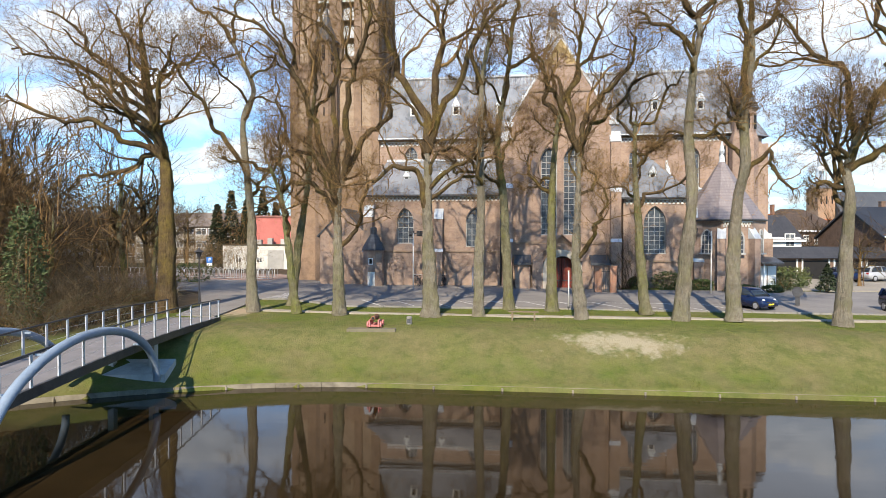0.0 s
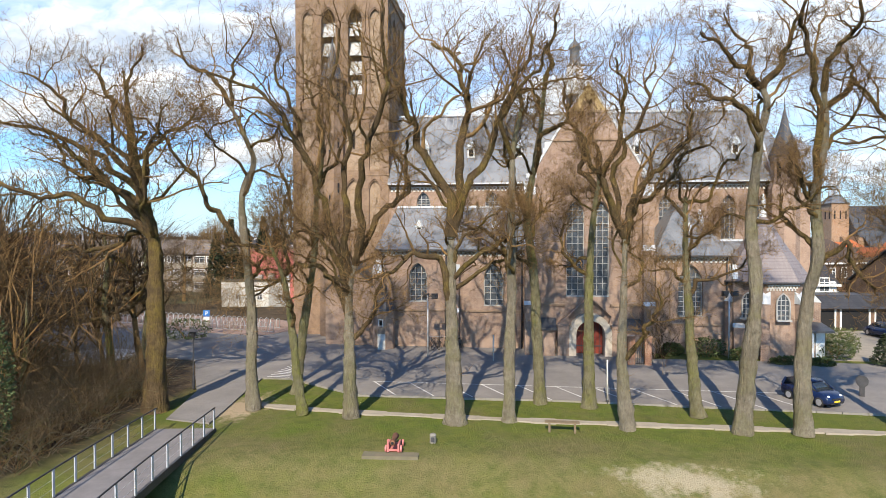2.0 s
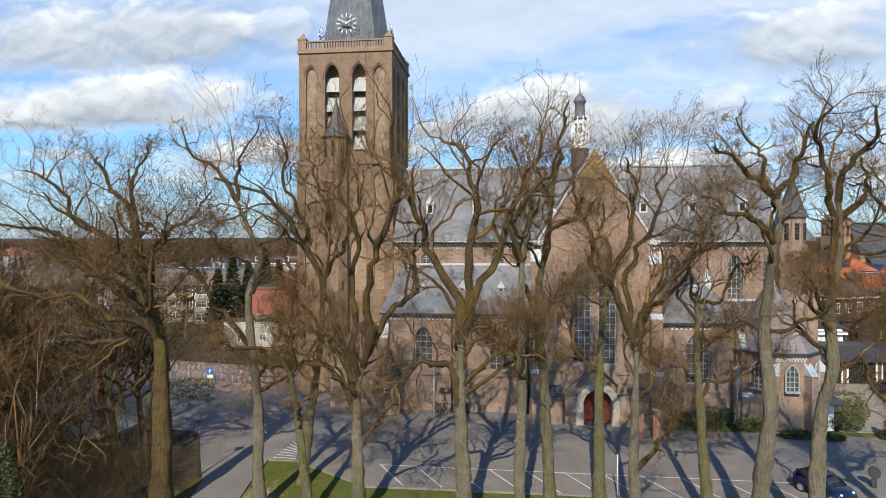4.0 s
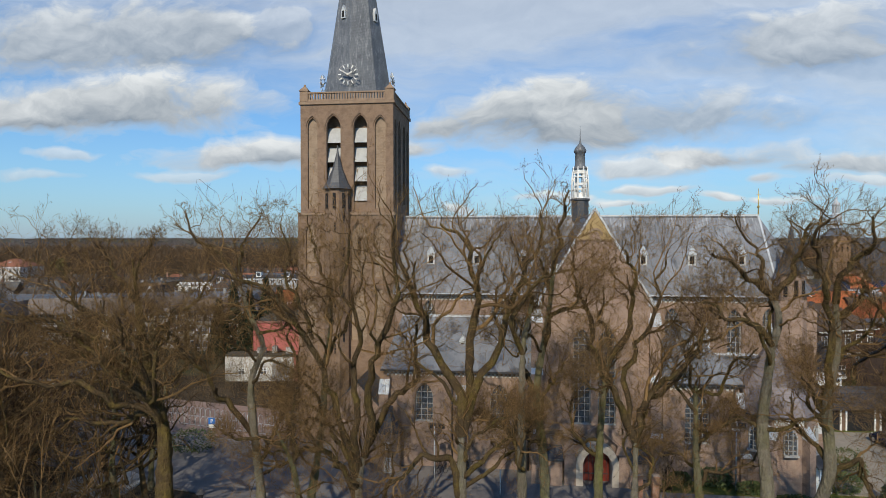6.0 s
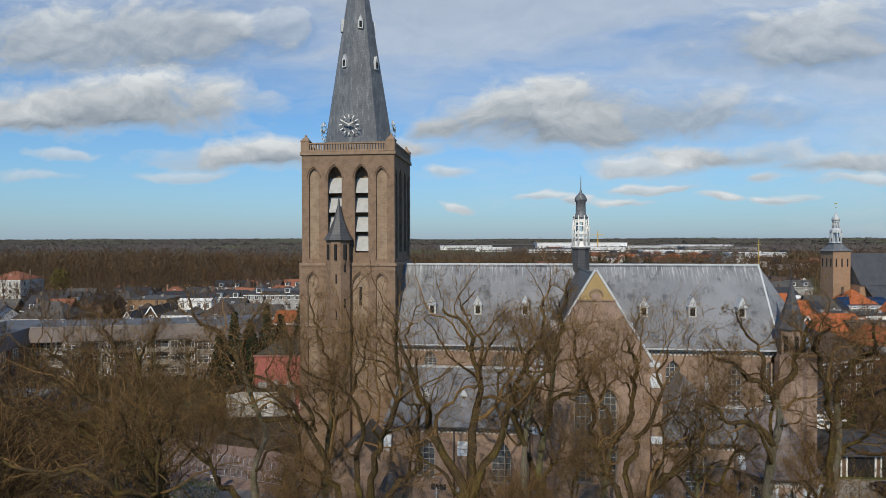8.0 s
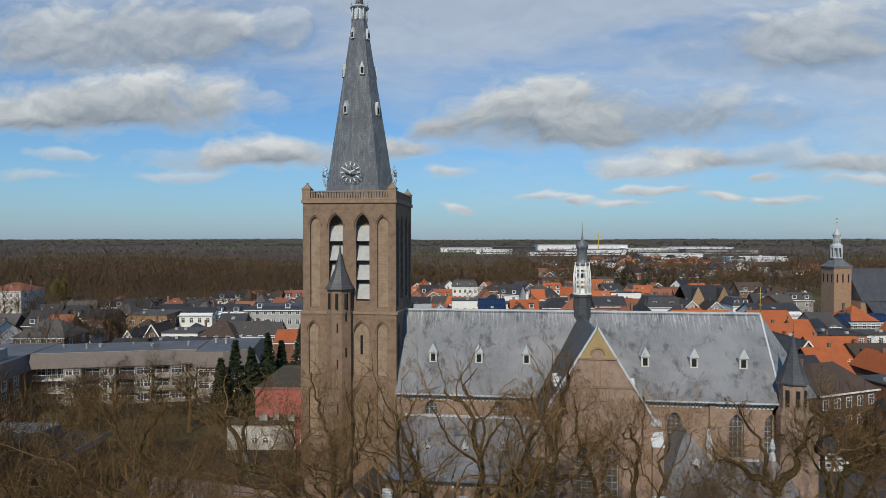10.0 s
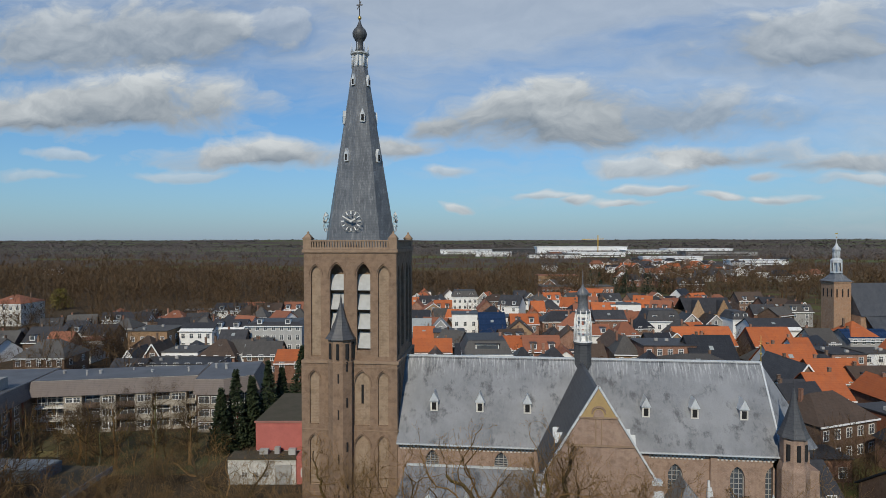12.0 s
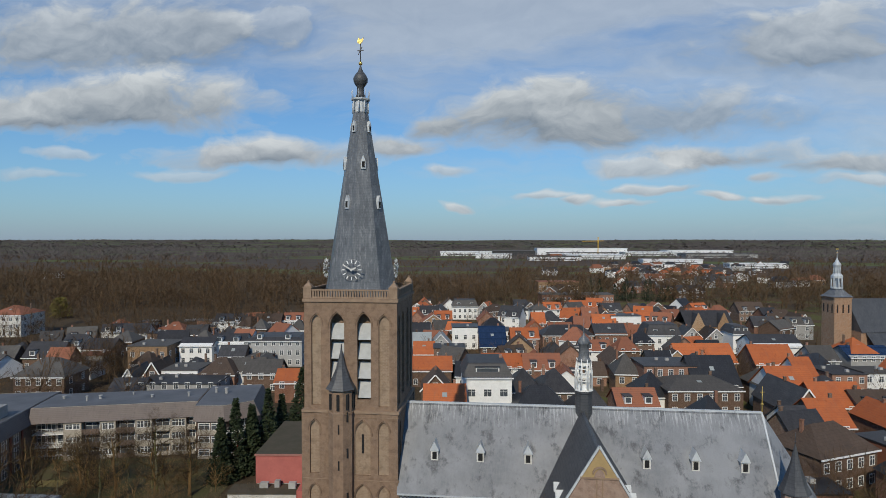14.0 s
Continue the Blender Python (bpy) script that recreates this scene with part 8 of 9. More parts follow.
        part("roof_window", Geo().slab([(-0.5, yy - 0.4, zz - sl * 0.4 + 0.06), (0.5, yy - 0.4, zz - sl * 0.4 + 0.06), (0.5, yy + 0.4, zz + sl * 0.4 + 0.06), (-0.5, yy + 0.4, zz + sl * 0.4 + 0.06)], 0.05), GREY_PALE, t)
    return t


house("villa", -10.6, 229.6, 6.8, 12.3, 9.0, 6.5, 9.5, SLATE_T, WHITE, "white-painted house with attic dormers with dark grey tile roof")
house("gable", -17.4, 195.9, 6.7, 7.3, 8.0, 4.5, 8.0, ORANGE, BRICK_RED, "red brick house with orange pantile roof")
house("gable", -31.4, 206.9, 6.8, 3.5, 8.0, 4.5, 8.0, ORANGE, BRICK_RED, "red brick house with orange pantile roof")
house("gable", -25.4, 209.9, 6.8, 8.7, 8.0, 5.0, 8.5, SLATE_T, BRICK_BROWN, "brown brick house with dark grey tile roof")
house("gable", -18.6, 140.3, 6.7, 6.4, 9.0, 4.0, 7.5, GREY_PALE, GREY_W, "grey rendered house with pale grey roof")
house("front", -11.8, 139.2, 6.7, 6.7, 10.0, 4.0, 7.8, GREY_PALE, GREY_W, "grey rendered gable-fronted house with pale grey roof")
house("gable", -15.5, 126.0, 6.6, 6.1, 6.0, 3.5, 7.0, ORANGE, WHITE, "white-painted house with orange pantile roof")
house("flat", -7.3, 121.9, 6.6, 9.2, 8.0, 6.3, 6.5, SLATE_T, BRICK_BROWN, "brown brick flat-roofed building with dark grey tile roof")
house("gable", -10.0, 100.9, 6.6, 10.6, 9.0, 4.5, 7.5, ORANGE, BRICK_BROWN, "brown brick house with orange pantile roof")
house("flat", -5.0, 154.1, 6.7, 9.0, 9.0, 7.8, 8.0, SLATE_D, WHITE, "white-painted flat-roofed building with black tile roof")
house("gable", 4.7, 147.1, 6.7, 8.5, 14.0, 3.0, 9.0, SOLAR, BRICK_BROWN, "brown brick house with roof covered with solar panels")
house("flat", 6.9, 154.1, 6.7, 8.0, 9.0, 6.8, 7.0, SLATE_D, WHITE, "white-painted flat-roofed building with black tile roof")
house("gable", 15.5, 144.4, 6.7, 8.9, 8.0, 6.0, 9.0, ORANGE, BRICK_RED, "red brick house with orange pantile roof")
house("gable", 22.1, 186.6, 6.7, 5.0, 8.0, 5.0, 9.0, ORANGE, BRICK_RED, "red brick house with orange pantile roof")
house("hip", 27.2, 191.0, 6.7, 8.1, 8.0, 5.5, 9.0, SLATE_T, WHITE, "white-painted hip-roofed house with dark grey tile roof")
house("hip", 30.1, 152.7, 6.7, 17.2, 9.0, 6.0, 9.0, SLATE_T, BRICK_RED, "red brick hip-roofed house with dark grey tile roof")
house("gable", 38.0, 212.9, 6.8, 7.6, 8.0, 4.5, 8.0, ORANGE, BRICK_RED, "red brick house with orange pantile roof")
house("gable", 44.4, 153.6, 6.7, 10.5, 9.0, 6.5, 9.5, SLATE_T, BRICK_RED, "red brick house with dark grey tile roof")
house("flat", 56.6, 191.3, 6.7, 12.0, 9.0, 7.8, 8.0, SLATE_D, WHITE, "white-painted flat-roofed building with black tile roof")
house("gable", 63.7, 195.6, 6.7, 10.3, 9.0, 5.0, 8.5, ORANGE, BRICK_BROWN, "brown brick house with orange pantile roof")
house("villa3", 5.6, 71.2, 6.6, 9.9, 12.0, 10.5, 13.2, SLATE_T, WHITE, "white-painted three-storey town house with dark grey tile roof")
house("gable", -2.3, 63.2, 6.5, 8.0, 9.0, 5.5, 9.5, ORANGE, BRICK_BROWN, "brown brick house with orange pantile roof")
house("front", -6.2, 79.7, 6.6, 6.2, 10.0, 5.0, 8.5, BROWN_T, BRICK_BROWN, "brown brick gable-fronted house with brown tile roof")
house("hip", 13.6, 76.9, 6.6, 6.9, 10.0, 6.0, 10.0, SLATE_T, BRICK_BROWN, "brown brick hip-roofed house with dark grey tile roof")
house("hip", 20.5, 77.7, 6.6, 7.5, 10.0, 6.0, 10.0, SLATE_T, BRICK_BROWN, "brown brick hip-roofed house with dark grey tile roof")
house("hip", 16.5, 66.0, 6.5, 10.9, 9.0, 5.0, 9.0, SLATE_D, BRICK_BROWN, "brown brick hip-roofed house with black tile roof")
house("gable", 8.9, 104.4, 6.6, 11.0, 8.0, 5.0, 8.0, ORANGE, WHITE, "white-painted house with orange pantile roof")
house("gable", 18.9, 103.0, 6.6, 9.4, 9.0, 5.0, 8.5, ORANGE_D, BRICK_RED, "red brick house with weathered red tile roof")
house("front", 40.1, 113.0, 6.6, 6.9, 12.0, 5.0, 8.0, BROWN_T, BRICK_RED, "red brick gable-fronted house with brown tile roof")
house("gable", 33.5, 105.9, 6.6, 3.9, 8.0, 3.0, 6.0, BROWN_T, BRICK_RED, "red brick house with brown tile roof")
house("gable", 36.9, 74.5, 6.5, 8.5, 8.0, 4.0, 7.0, ORANGE_D, BRICK_RED, "red brick house with weathered red tile roof")
house("hip", 26.4, 64.0, 6.5, 7.3, 10.0, 5.0, 10.0, SLATE_T, BRICK_RED, "red brick hip-roofed house with dark grey tile roof")
house("villa", 61.6, 153.5, 6.7, 11.4, 9.0, 6.5, 10.0, SLATE_T, WHITE, "white-painted house with attic dormers with dark grey tile roof")
house("school", 82.8, 174.7, 6.7, 16.9, 12.0, 7.0, 12.0, SLATE_T, BRICK_SAND, "sandy brick twin-gabled hall with dark grey tile roof")
house("front", 73.9, 164.0, 6.7, 7.3, 8.0, 4.0, 7.5, SLATE_D, GREY_W, "grey rendered gable-fronted house with black tile roof")
house("front", 81.4, 162.2, 6.7, 7.2, 8.0, 4.0, 7.5, SLATE_D, GREY_W, "grey rendered gable-fronted house with black tile roof")
house("gable", 64.7, 120.0, 6.6, 15.8, 11.0, 4.5, 9.0, ORANGE, BRICK_BROWN, "brown brick house with orange pantile roof")
house("gable", 57.5, 91.7, 6.6, 10.5, 12.0, 5.0, 11.0, SLATE_D, BRICK_BROWN, "brown brick house with black tile roof")
house("flat", 47.7, 93.0, 6.6, 12.4, 10.0, 8.8, 9.0, SLATE_T, BRICK_RED, "red brick flat-roofed building with dark grey tile roof")
house("hip", 52.2, 83.5, 6.6, 16.2, 12.0, 6.0, 8.0, GREY_T, BRICK_BROWN, "brown brick hip-roofed house with grey tile roof")
house("hip", 42.5, 83.6, 6.6, 7.2, 10.0, 4.0, 8.5, SLATE_D, WHITE, "white-painted hip-roofed house with black tile roof")
house("hip", 48.2, 61.8, 6.5, 4.8, 9.0, 5.0, 9.0, SLATE_D, BRICK_RED, "red brick hip-roofed house with black tile roof")
house("villa", 87.3, 155.9, 6.7, 5.8, 9.0, 7.0, 9.5, SLATE_T, WHITE, "white-painted house with attic dormers with dark grey tile roof")
house("gable", 88.6, 132.6, 6.6, 14.0, 11.0, 7.2, 10.0, SLATE_T, WHITE, "white-painted house with dark grey tile roof")
house("gable", 81.6, 117.3, 6.6, 11.0, 10.0, 5.0, 9.5, ORANGE, BRICK_BROWN, "brown brick house with orange pantile roof")
house("hip", 69.2, 89.1, 6.6, 5.8, 9.0, 5.5, 9.0, GREY_T, BRICK_BROWN, "brown brick hip-roofed house with grey tile roof")
house("gable", 71.5, 83.6, 6.6, 9.2, 12.0, 5.5, 10.5, ORANGE, WHITE, "white-painted house with orange pantile roof")
house("gable", 83.0, 102.6, 6.6, 4.7, 9.0, 5.0, 9.0, ORANGE, WHITE, "white-painted house with orange pantile roof")
house("front", 67.4, 73.2, 6.5, 6.4, 14.0, 5.0, 9.5, SLATE_T, BRICK_BROWN, "brown brick gable-fronted house with dark grey tile roof")
house("gable", 77.0, 75.8, 6.6, 10.3, 10.0, 5.0, 9.0, ORANGE, BRICK_RED, "red brick house with orange pantile roof")
house("gable", 68.3, 62.1, 6.5, 6.3, 10.0, 5.0, 9.0, ORANGE, BRICK_BROWN, "brown brick house with orange pantile roof")
house("gable", 97.6, 123.0, 6.6, 6.9, 9.0, 5.0, 8.5, GREY_T, GREY_W, "grey rendered house with grey tile roof")
house("hip", 111.9, 132.1, 6.6, 9.1, 12.0, 5.0, 9.5, ORANGE, BRICK_BROWN, "brown brick hip-roofed house with orange pantile roof")
house("gable", 113.2, 130.3, 6.6, 12.8, 10.0, 4.8, 7.5, SOLAR, GREY_W, "grey rendered house with roof covered with solar panels")
house("flat", 92.0, 102.4, 6.6, 8.5, 10.0, 5.8, 6.0, SLATE_T, BRICK_RED, "red brick flat-roofed building with dark grey tile roof")
house("flat", 100.3, 103.3, 6.6, 8.8, 8.0, 5.8, 6.0, GREY_T, WHITE, "white-painted flat-roofed building with grey tile roof")
house("gable", 83.6, 74.0, 6.5, 8.7, 9.0, 5.0, 8.0, BROWN_T, BRICK_BROWN, "brown brick house with brown tile roof")
house("hip", 60.0, 44.5, 26.6, 12.3, 9.0, 6.1, 9.6, BROWN_T, BRICK_BROWN, "brown brick hip-roofed house with white cornice and brown tile roof")
house("flat", 54.8, 34.0, 6.5, 5.2, 5.4, 3.4, 3.6, SLATE_D, BRICK_RED, "low red brick building with black flat roof and white trim")
house("gable", 60.5, 54.0, 20, 7.5, 7.5, 5.0, 8.8, SLATE_T, BRICK_BROWN, "brown brick house with dark grey tile roof and dormers")
house("flat", 71.5, 47.0, 20, 6.0, 7.0, 6.3, 6.5, SLATE_T, ORANGE_D, "dark red rendered flat-roofed house")
house("front", 80.7, 63.3, 6.5, 6.3, 10.0, 5.0, 8.0, ORANGE, BRICK_RED, "red brick gable-fronted house with orange pantile roof")
house("gable", 62.3, 60.1, 6.5, 4.4, 8.0, 5.0, 8.0, SLATE_T, WHITE, "white-painted house with dark grey tile roof")
house("gable", 122.3, 237.3, 6.8, 12.0, 9.0, 5.0, 9.0, BROWN_T, BRICK_BROWN, "brown brick house with brown tile roof")
house("front", 125.0, 195.1, 6.7, 6.8, 10.0, 5.0, 9.0, BROWN_T, BRICK_SAND, "sandy brick gable-fronted house with brown tile roof")
house("flat", 45.1, 380.1, 7.0, 28.8, 14.0, 7.8, 8.0, ORANGE_D, BRICK_SAND, "sandy brick flat-roofed building with weathered red tile roof")
house("flat", 48.7, 293.4, 6.9, 41.0, 14.0, 6.8, 7.0, GREY_T, BRICK_RED, "red brick flat-roofed building with grey tile roof")
house("gable", 53.2, 576.1, 7.3, 14.9, 10.0, 5.0, 9.0, SLATE_T, WHITE, "white-painted house with dark grey tile roof")
house("gable", 158.7, 629.9, 7.4, 19.2, 10.0, 5.0, 9.0, SLATE_T, WHITE, "white-painted house with dark grey tile roof")
house("gable", 133.5, 464.8, 7.2, 16.9, 9.0, 5.0, 9.0, ORANGE_D, WHITE, "white-painted house with weathered red tile roof")
house("gable", 125.2, 340.2, 7.0, 16.4, 10.0, 5.0, 9.0, SLATE_T, BRICK_BROWN, "brown brick house with dark grey tile roof")
house("gable", 163.7, 430.8, 7.1, 14.3, 10.0, 5.0, 9.0, SLATE_T, GREY_W, "grey rendered house with dark grey tile roof")
house("hip", -101.4, 78.8, 6.6, 12.2, 10.0, 5.8, 9.5, GREY_T, BRICK_BROWN, "brown brick hip-roofed house with grey tile roof")
house("gable", -125.8, 107.4, 6.6, 10.5, 9.0, 4.0, 8.0, SLATE_T, BRICK_BROWN, "brown brick house with dark grey tile roof")
house("flat", -96.4, 114.6, 6.6, 11.7, 12.0, 6.8, 7.0, GREY_T, BRICK_SAND, "sandy brick flat-roofed building with grey tile roof")
house("gable", -85.2, 120.3, 6.6, 10.1, 9.0, 6.0, 8.0, SLATE_T, WHITE, "white-painted house with dark grey tile roof")
house("gable", -77.2, 124.8, 6.7, 10.3, 9.0, 6.0, 8.5, SLATE_T, WHITE, "white-painted house with dark grey tile roof")
house("villa", -60.4, 121.4, 6.6, 17.0, 12.0, 8.0, 9.0, SLATE_T, GREY_W, "grey rendered house with attic dormers with dark grey tile roof")
house("front", -82.1, 83.6, 6.6, 3.7, 9.0, 3.5, 7.0, SLATE_T, WHITE, "white-painted gable-fronted house with dark grey tile roof")
house("front", -78.0, 86.9, 6.6, 4.6, 9.0, 4.0, 8.0, BROWN_T, BRICK_BROWN, "brown brick gable-fronted house with brown tile roof")
house("flat", -71.5, 88.1, 6.6, 9.0, 9.0, 5.8, 6.0, GREY_T, WHITE, "white-painted flat-roofed building with grey tile roof")
house("hip", -62.1, 88.4, 6.6, 9.1, 9.0, 5.0, 8.5, BROWN_T, BRICK_RED, "red brick hip-roofed house with brown tile roof")
house("gable", -56.4, 91.5, 6.6, 8.5, 8.0, 5.0, 8.0, GREY_T, WHITE, "white-painted house with grey tile roof")
house("gable", -51.3, 89.9, 6.6, 8.7, 8.0, 5.0, 8.0, GREY_T, BRICK_BROWN, "brown brick house with grey tile roof")
house("gable", -41.0, 82.1, 6.6, 6.9, 8.0, 5.0, 7.5, ORANGE, BRICK_RED, "red brick house with orange pantile roof")
house("gable", -102.0, 176.3, 6.7, 12.7, 9.0, 5.0, 8.0, SLATE_T, WHITE, "white-painted house with dark grey tile roof")
house("gable", -87.0, 178.1, 6.7, 10.4, 9.0, 5.0, 8.0, BROWN_T, BRICK_BROWN, "brown brick house with brown tile roof")
house("gable", -78.0, 182.9, 6.7, 8.2, 9.0, 5.0, 8.0, ORANGE_D, WHITE, "white-painted house with weathered red tile roof")
house("flat", -67.2, 80.4, 6.6, 18.9, 12.0, 4.8, 5.0, SLATE_T, GREY_W, "grey rendered flat-roofed building with dark grey tile roof")
house("gable", -77.7, 75.0, 6.6, 7.6, 8.0, 3.2, 6.0, SLATE_T, BRICK_RED, "red brick house with dark grey tile roof")
house("hip", -186.0, 161.7, 6.8, 13.1, 14.0, 9.0, 12.0, ORANGE_D, WHITE_D, "off-white hip-roofed house with weathered red tile roof")
house("gable", -430.8, 476.6, 7.3, 15.3, 10.0, 5.0, 8.0, GREY_T, WHITE, "white-painted house with grey tile roof")
house("gable", -117.9, 120.4, 6.6, 9.0, 9.0, 4.0, 7.0, SLATE_T, BRICK_BROWN, "brown brick house with dark grey tile roof")
house("hip", -120.4, 135.4, 6.7, 7.8, 9.0, 4.0, 7.0, GREY_T, BRICK_BROWN, "brown brick hip-roofed house with grey tile roof")

# denser rows of roofs behind
taken = [(o.location.x, o.location.y, 5.5) for o in bpy.data.objects if o.get("group") == TOWN]
rng = random.Random(2024)
tiles = [ORANGE, ORANGE, ORANGE_D, ORANGE_D, BROWN_T, BROWN_T, SLATE_T, SLATE_D, SLATE_D, GREY_T]
fronts = [BRICK_RED, BRICK_RED, BRICK_BROWN, BRICK_BROWN, WHITE, WHITE, WHITE, GREY_W, BRICK_SAND]
named = {ORANGE: "orange", ORANGE_D: "weathered red", BROWN_T: "brown", SLATE_T: "dark grey", SLATE_D: "black", GREY_T: "grey", BRICK_RED: "red brick", BRICK_BROWN: "brown brick", WHITE: "white", GREY_W: "grey rendered", BRICK_SAND: "sandy brick"}
made = 0
for i in range(4000):
    zone = i % 4
    x, y = (rng.uniform(-35, 130), rng.uniform(95, 250)) if zone < 2 else (rng.uniform(48, 125), rng.uniform(32, 110)) if zone == 2 else (rng.uniform(-150, -55), rng.uniform(95, 185))
    if abs((x - 60.7) - (y - 80) * 0.364) < 8 or any((x - a) ** 2 + (y - b) ** 2 < (r + 3.0) ** 2 for a, b, r in taken):
        continue
    if (x - 118) ** 2 + (y - 142) ** 2 < 900 or y < 30 + (x < 60) * 30:
        continue
    r_, w_ = rng.choice(tiles if zone < 3 else [SLATE_T, SLATE_T, GREY_T, GREY_T, BROWN_T, ORANGE_D]), rng.choice(fronts)
    ev = rng.choice((3.4, 4.6, 5.2, 6.0) if zone < 3 else (3.2, 3.6, 4.4))
    st_ = rng.choice(("gable", "gable", "front", "hip", "gable") if zone < 3 else ("gable", "hip", "flat", "flat"))
    house(st_, x, y, rng.choice((6, 6, 96, -20, 30)) + rng.uniform(-8, 8), rng.uniform(5.5, 9.5), rng.uniform(6, 9), ev, ev + (0.2 if st_ == "flat" else rng.uniform(2.6, 4.2)), r_, w_, named[w_] + " town house with " + named[r_] + " tile roof", True)
    taken.append((x, y, 4.6))
    made += 1
    if made > 160:
        break
made = 0
for i in range(3000):
    y = rng.uniform(290, 760)
    x = 10 + rng.uniform(0.06, 0.5) * (y + 55)
    if any((x - a) ** 2 + (y - b) ** 2 < 260 for a, b, r in taken) or noise.noise(Vector((x * 0.008, y * 0.008, 1.0))) < -0.05:
        continue
    r_, w_ = rng.choice(tiles), rng.choice(fronts)
    house(rng.choice(("gable", "front", "hip")), x, y, rng.uniform(-25, 35), rng.uniform(9, 16), rng.uniform(8, 11), 5.0, rng.uniform(7.5, 9.5), r_, w_, named[w_] + " suburban house with " + named[r_] + " roof", True)
    taken.append((x, y, 8.0))
    made += 1
    if made > 55:
        break

# street between the houses
STREET = plain_mat("street_clinker", col(0.085, 0.062, 0.053), col(0.06, 0.047, 0.042), 0.5, 0.85)
g = Geo().slab([(58.5, 70, 0.22), (66.5, 70, 0.22), (97, 180, 0.22), (90, 180, 0.22)], 0.1)
lone("road_town", g, STREET, "dark clinker-paved shopping street", "road", "structure")
g = Geo().slab([(-70, 60, 0.215), (60, 66, 0.215), (60, 128, 0.215), (-70, 120, 0.215)], 0.1)
lone("road_yards", g, STREET, "dark paved yards and lanes between houses", "road", "structure")

# the second church
BRICK_OLD = brick_mat("old_church_brick", col(0.40, 0.225, 0.13), col(0.32, 0.18, 0.105), col(0.32, 0.22, 0.15), col(0.36, 0.3, 0.24))
far = thing("town_church", 112.4, 142, 0, 10, "distant sandy brick church tower with white lantern and slate nave", "church")
far.scale = (0.82, 0.82, 1.0)
part("tower", Geo().box(-3.4, 3.4, -3.4, 3.4, 0, 20.6).box(-3.6, 3.6, -3.6, 3.6, 20.2, 20.7), BRICK_OLD, far)
part("tower_roof", Geo().turn(0, 0, [(5.6, 20.7), (4.2, 21.3), (2.2, 22.8), (1.9, 23.3)], 4, math.pi / 4), SLATE, far)
for i in range(8):
    a = math.pi / 8 + i * math.pi / 4
    part("column", Geo().pipe([(1.9 * math.cos(a), 1.9 * math.sin(a), 23.2), (1.8 * math.cos(a), 1.8 * math.sin(a), 27.1)], 0.22, 5), LEAD_PALE, far)
    part("column", Geo().pipe([(1.15 * math.cos(a), 1.15 * math.sin(a), 27.8), (1.1 * math.cos(a), 1.1 * math.sin(a), 30.0)], 0.16, 5), LEAD_PALE, far)
g = Geo()
g.turn(0, 0, [(2.1, 23.2), (2.1, 23.6)], 8, math.pi / 8).turn(0, 0, [(2.05, 26.4), (2.05, 27.2), (1.2, 27.9)], 8, math.pi / 8).turn(0, 0, [(1.25, 29.7), (1.3, 30.1), (0.9, 30.5)], 8, math.pi / 8).turn(0, 0, [(0.9, 23.3), (0.8, 30.4)], 8)
part("lantern", g, LEAD_PALE, far)
part("lantern_roof", Geo().turn(0, 0, [(1.35, 30.1), (1.4, 30.8), (0.7, 31.5), (0.25, 32.4), (0.08, 33.0), (0.04, 35.6)], 10, 0, True), LEAD_PALE, far)
part("weather_vane", Geo().turn(0, 0, [(0.05, 34.1), (0.3, 34.3), (0.05, 34.5)], 8).box(-0.5, 0.5, -0.05, 0.05, 35.3, 35.7), GILT, far)
for u in (-2.2, 0.0, 2.2):
    part("belfry_opening", Geo().box(u - 0.26, u + 0.26, -3.46, -3.36, 15.8, 18.4), DARK, far)
    part("belfry_opening", Geo().box(-3.46, -3.36, u - 0.26, u + 0.26, 15.8, 18.4), DARK, far)
part("nave", Geo().box(3.9, 34, -7.5, 7.5, 0, 10.5), BRICK_OLD, far)
part("aisle", Geo().box(6, 34, -12.5, -7.4, 0, 6.0), BRICK_OLD, far)
part("aisle_roof", Geo().slab([(5.7, -12.9, 5.9), (34, -12.9, 5.9), (34, -7.3, 10.6), (5.7, -7.3, 10.6)], 0.2), SLATE_DARK, far, "dark slate aisle roof")
part("nave_roof", Geo().loft([[(xx, -8, 10.3), (xx, 0, 20.0), (xx, 8, 10.3)] for xx in (3.9, 34)]), SLATE_DARK, far, "dark slate nave roof")

# flats beside the square: a long front with bays and recessed balconies, a corner block and a wing towards the wood
fl = thing("apartment_block", -66, 38.8, 0, 16, "three-storey concrete and brick flats with brown mansard and white windows", "apartment block")
FLAT_BRICK = brick_mat("flats_brick", col(0.17, 0.12, 0.095), col(0.13, 0.095, 0.077), col(0.18, 0.135, 0.11), col(0.22, 0.18, 0.155))
BEIGE = plain_mat("beige_concrete", col(0.43, 0.385, 0.32), col(0.33, 0.295, 0.245), 0.7, 0.85)
MANSARD = roof_mat("mansard_slates", col(0.175, 0.145, 0.13), col(0.145, 0.12, 0.11), col(0.20, 0.17, 0.155), 0.7, 0.3, rows=0.3)
FLATROOF = plain_mat("bitumen_roof", col(0.12, 0.125, 0.14), col(0.075, 0.08, 0.09), 0.22, 0.55)
BROWN_ROOF = plain_mat("mossy_flat_roof", col(0.085, 0.07, 0.05), col(0.06, 0.055, 0.035), 0.6, 0.95)
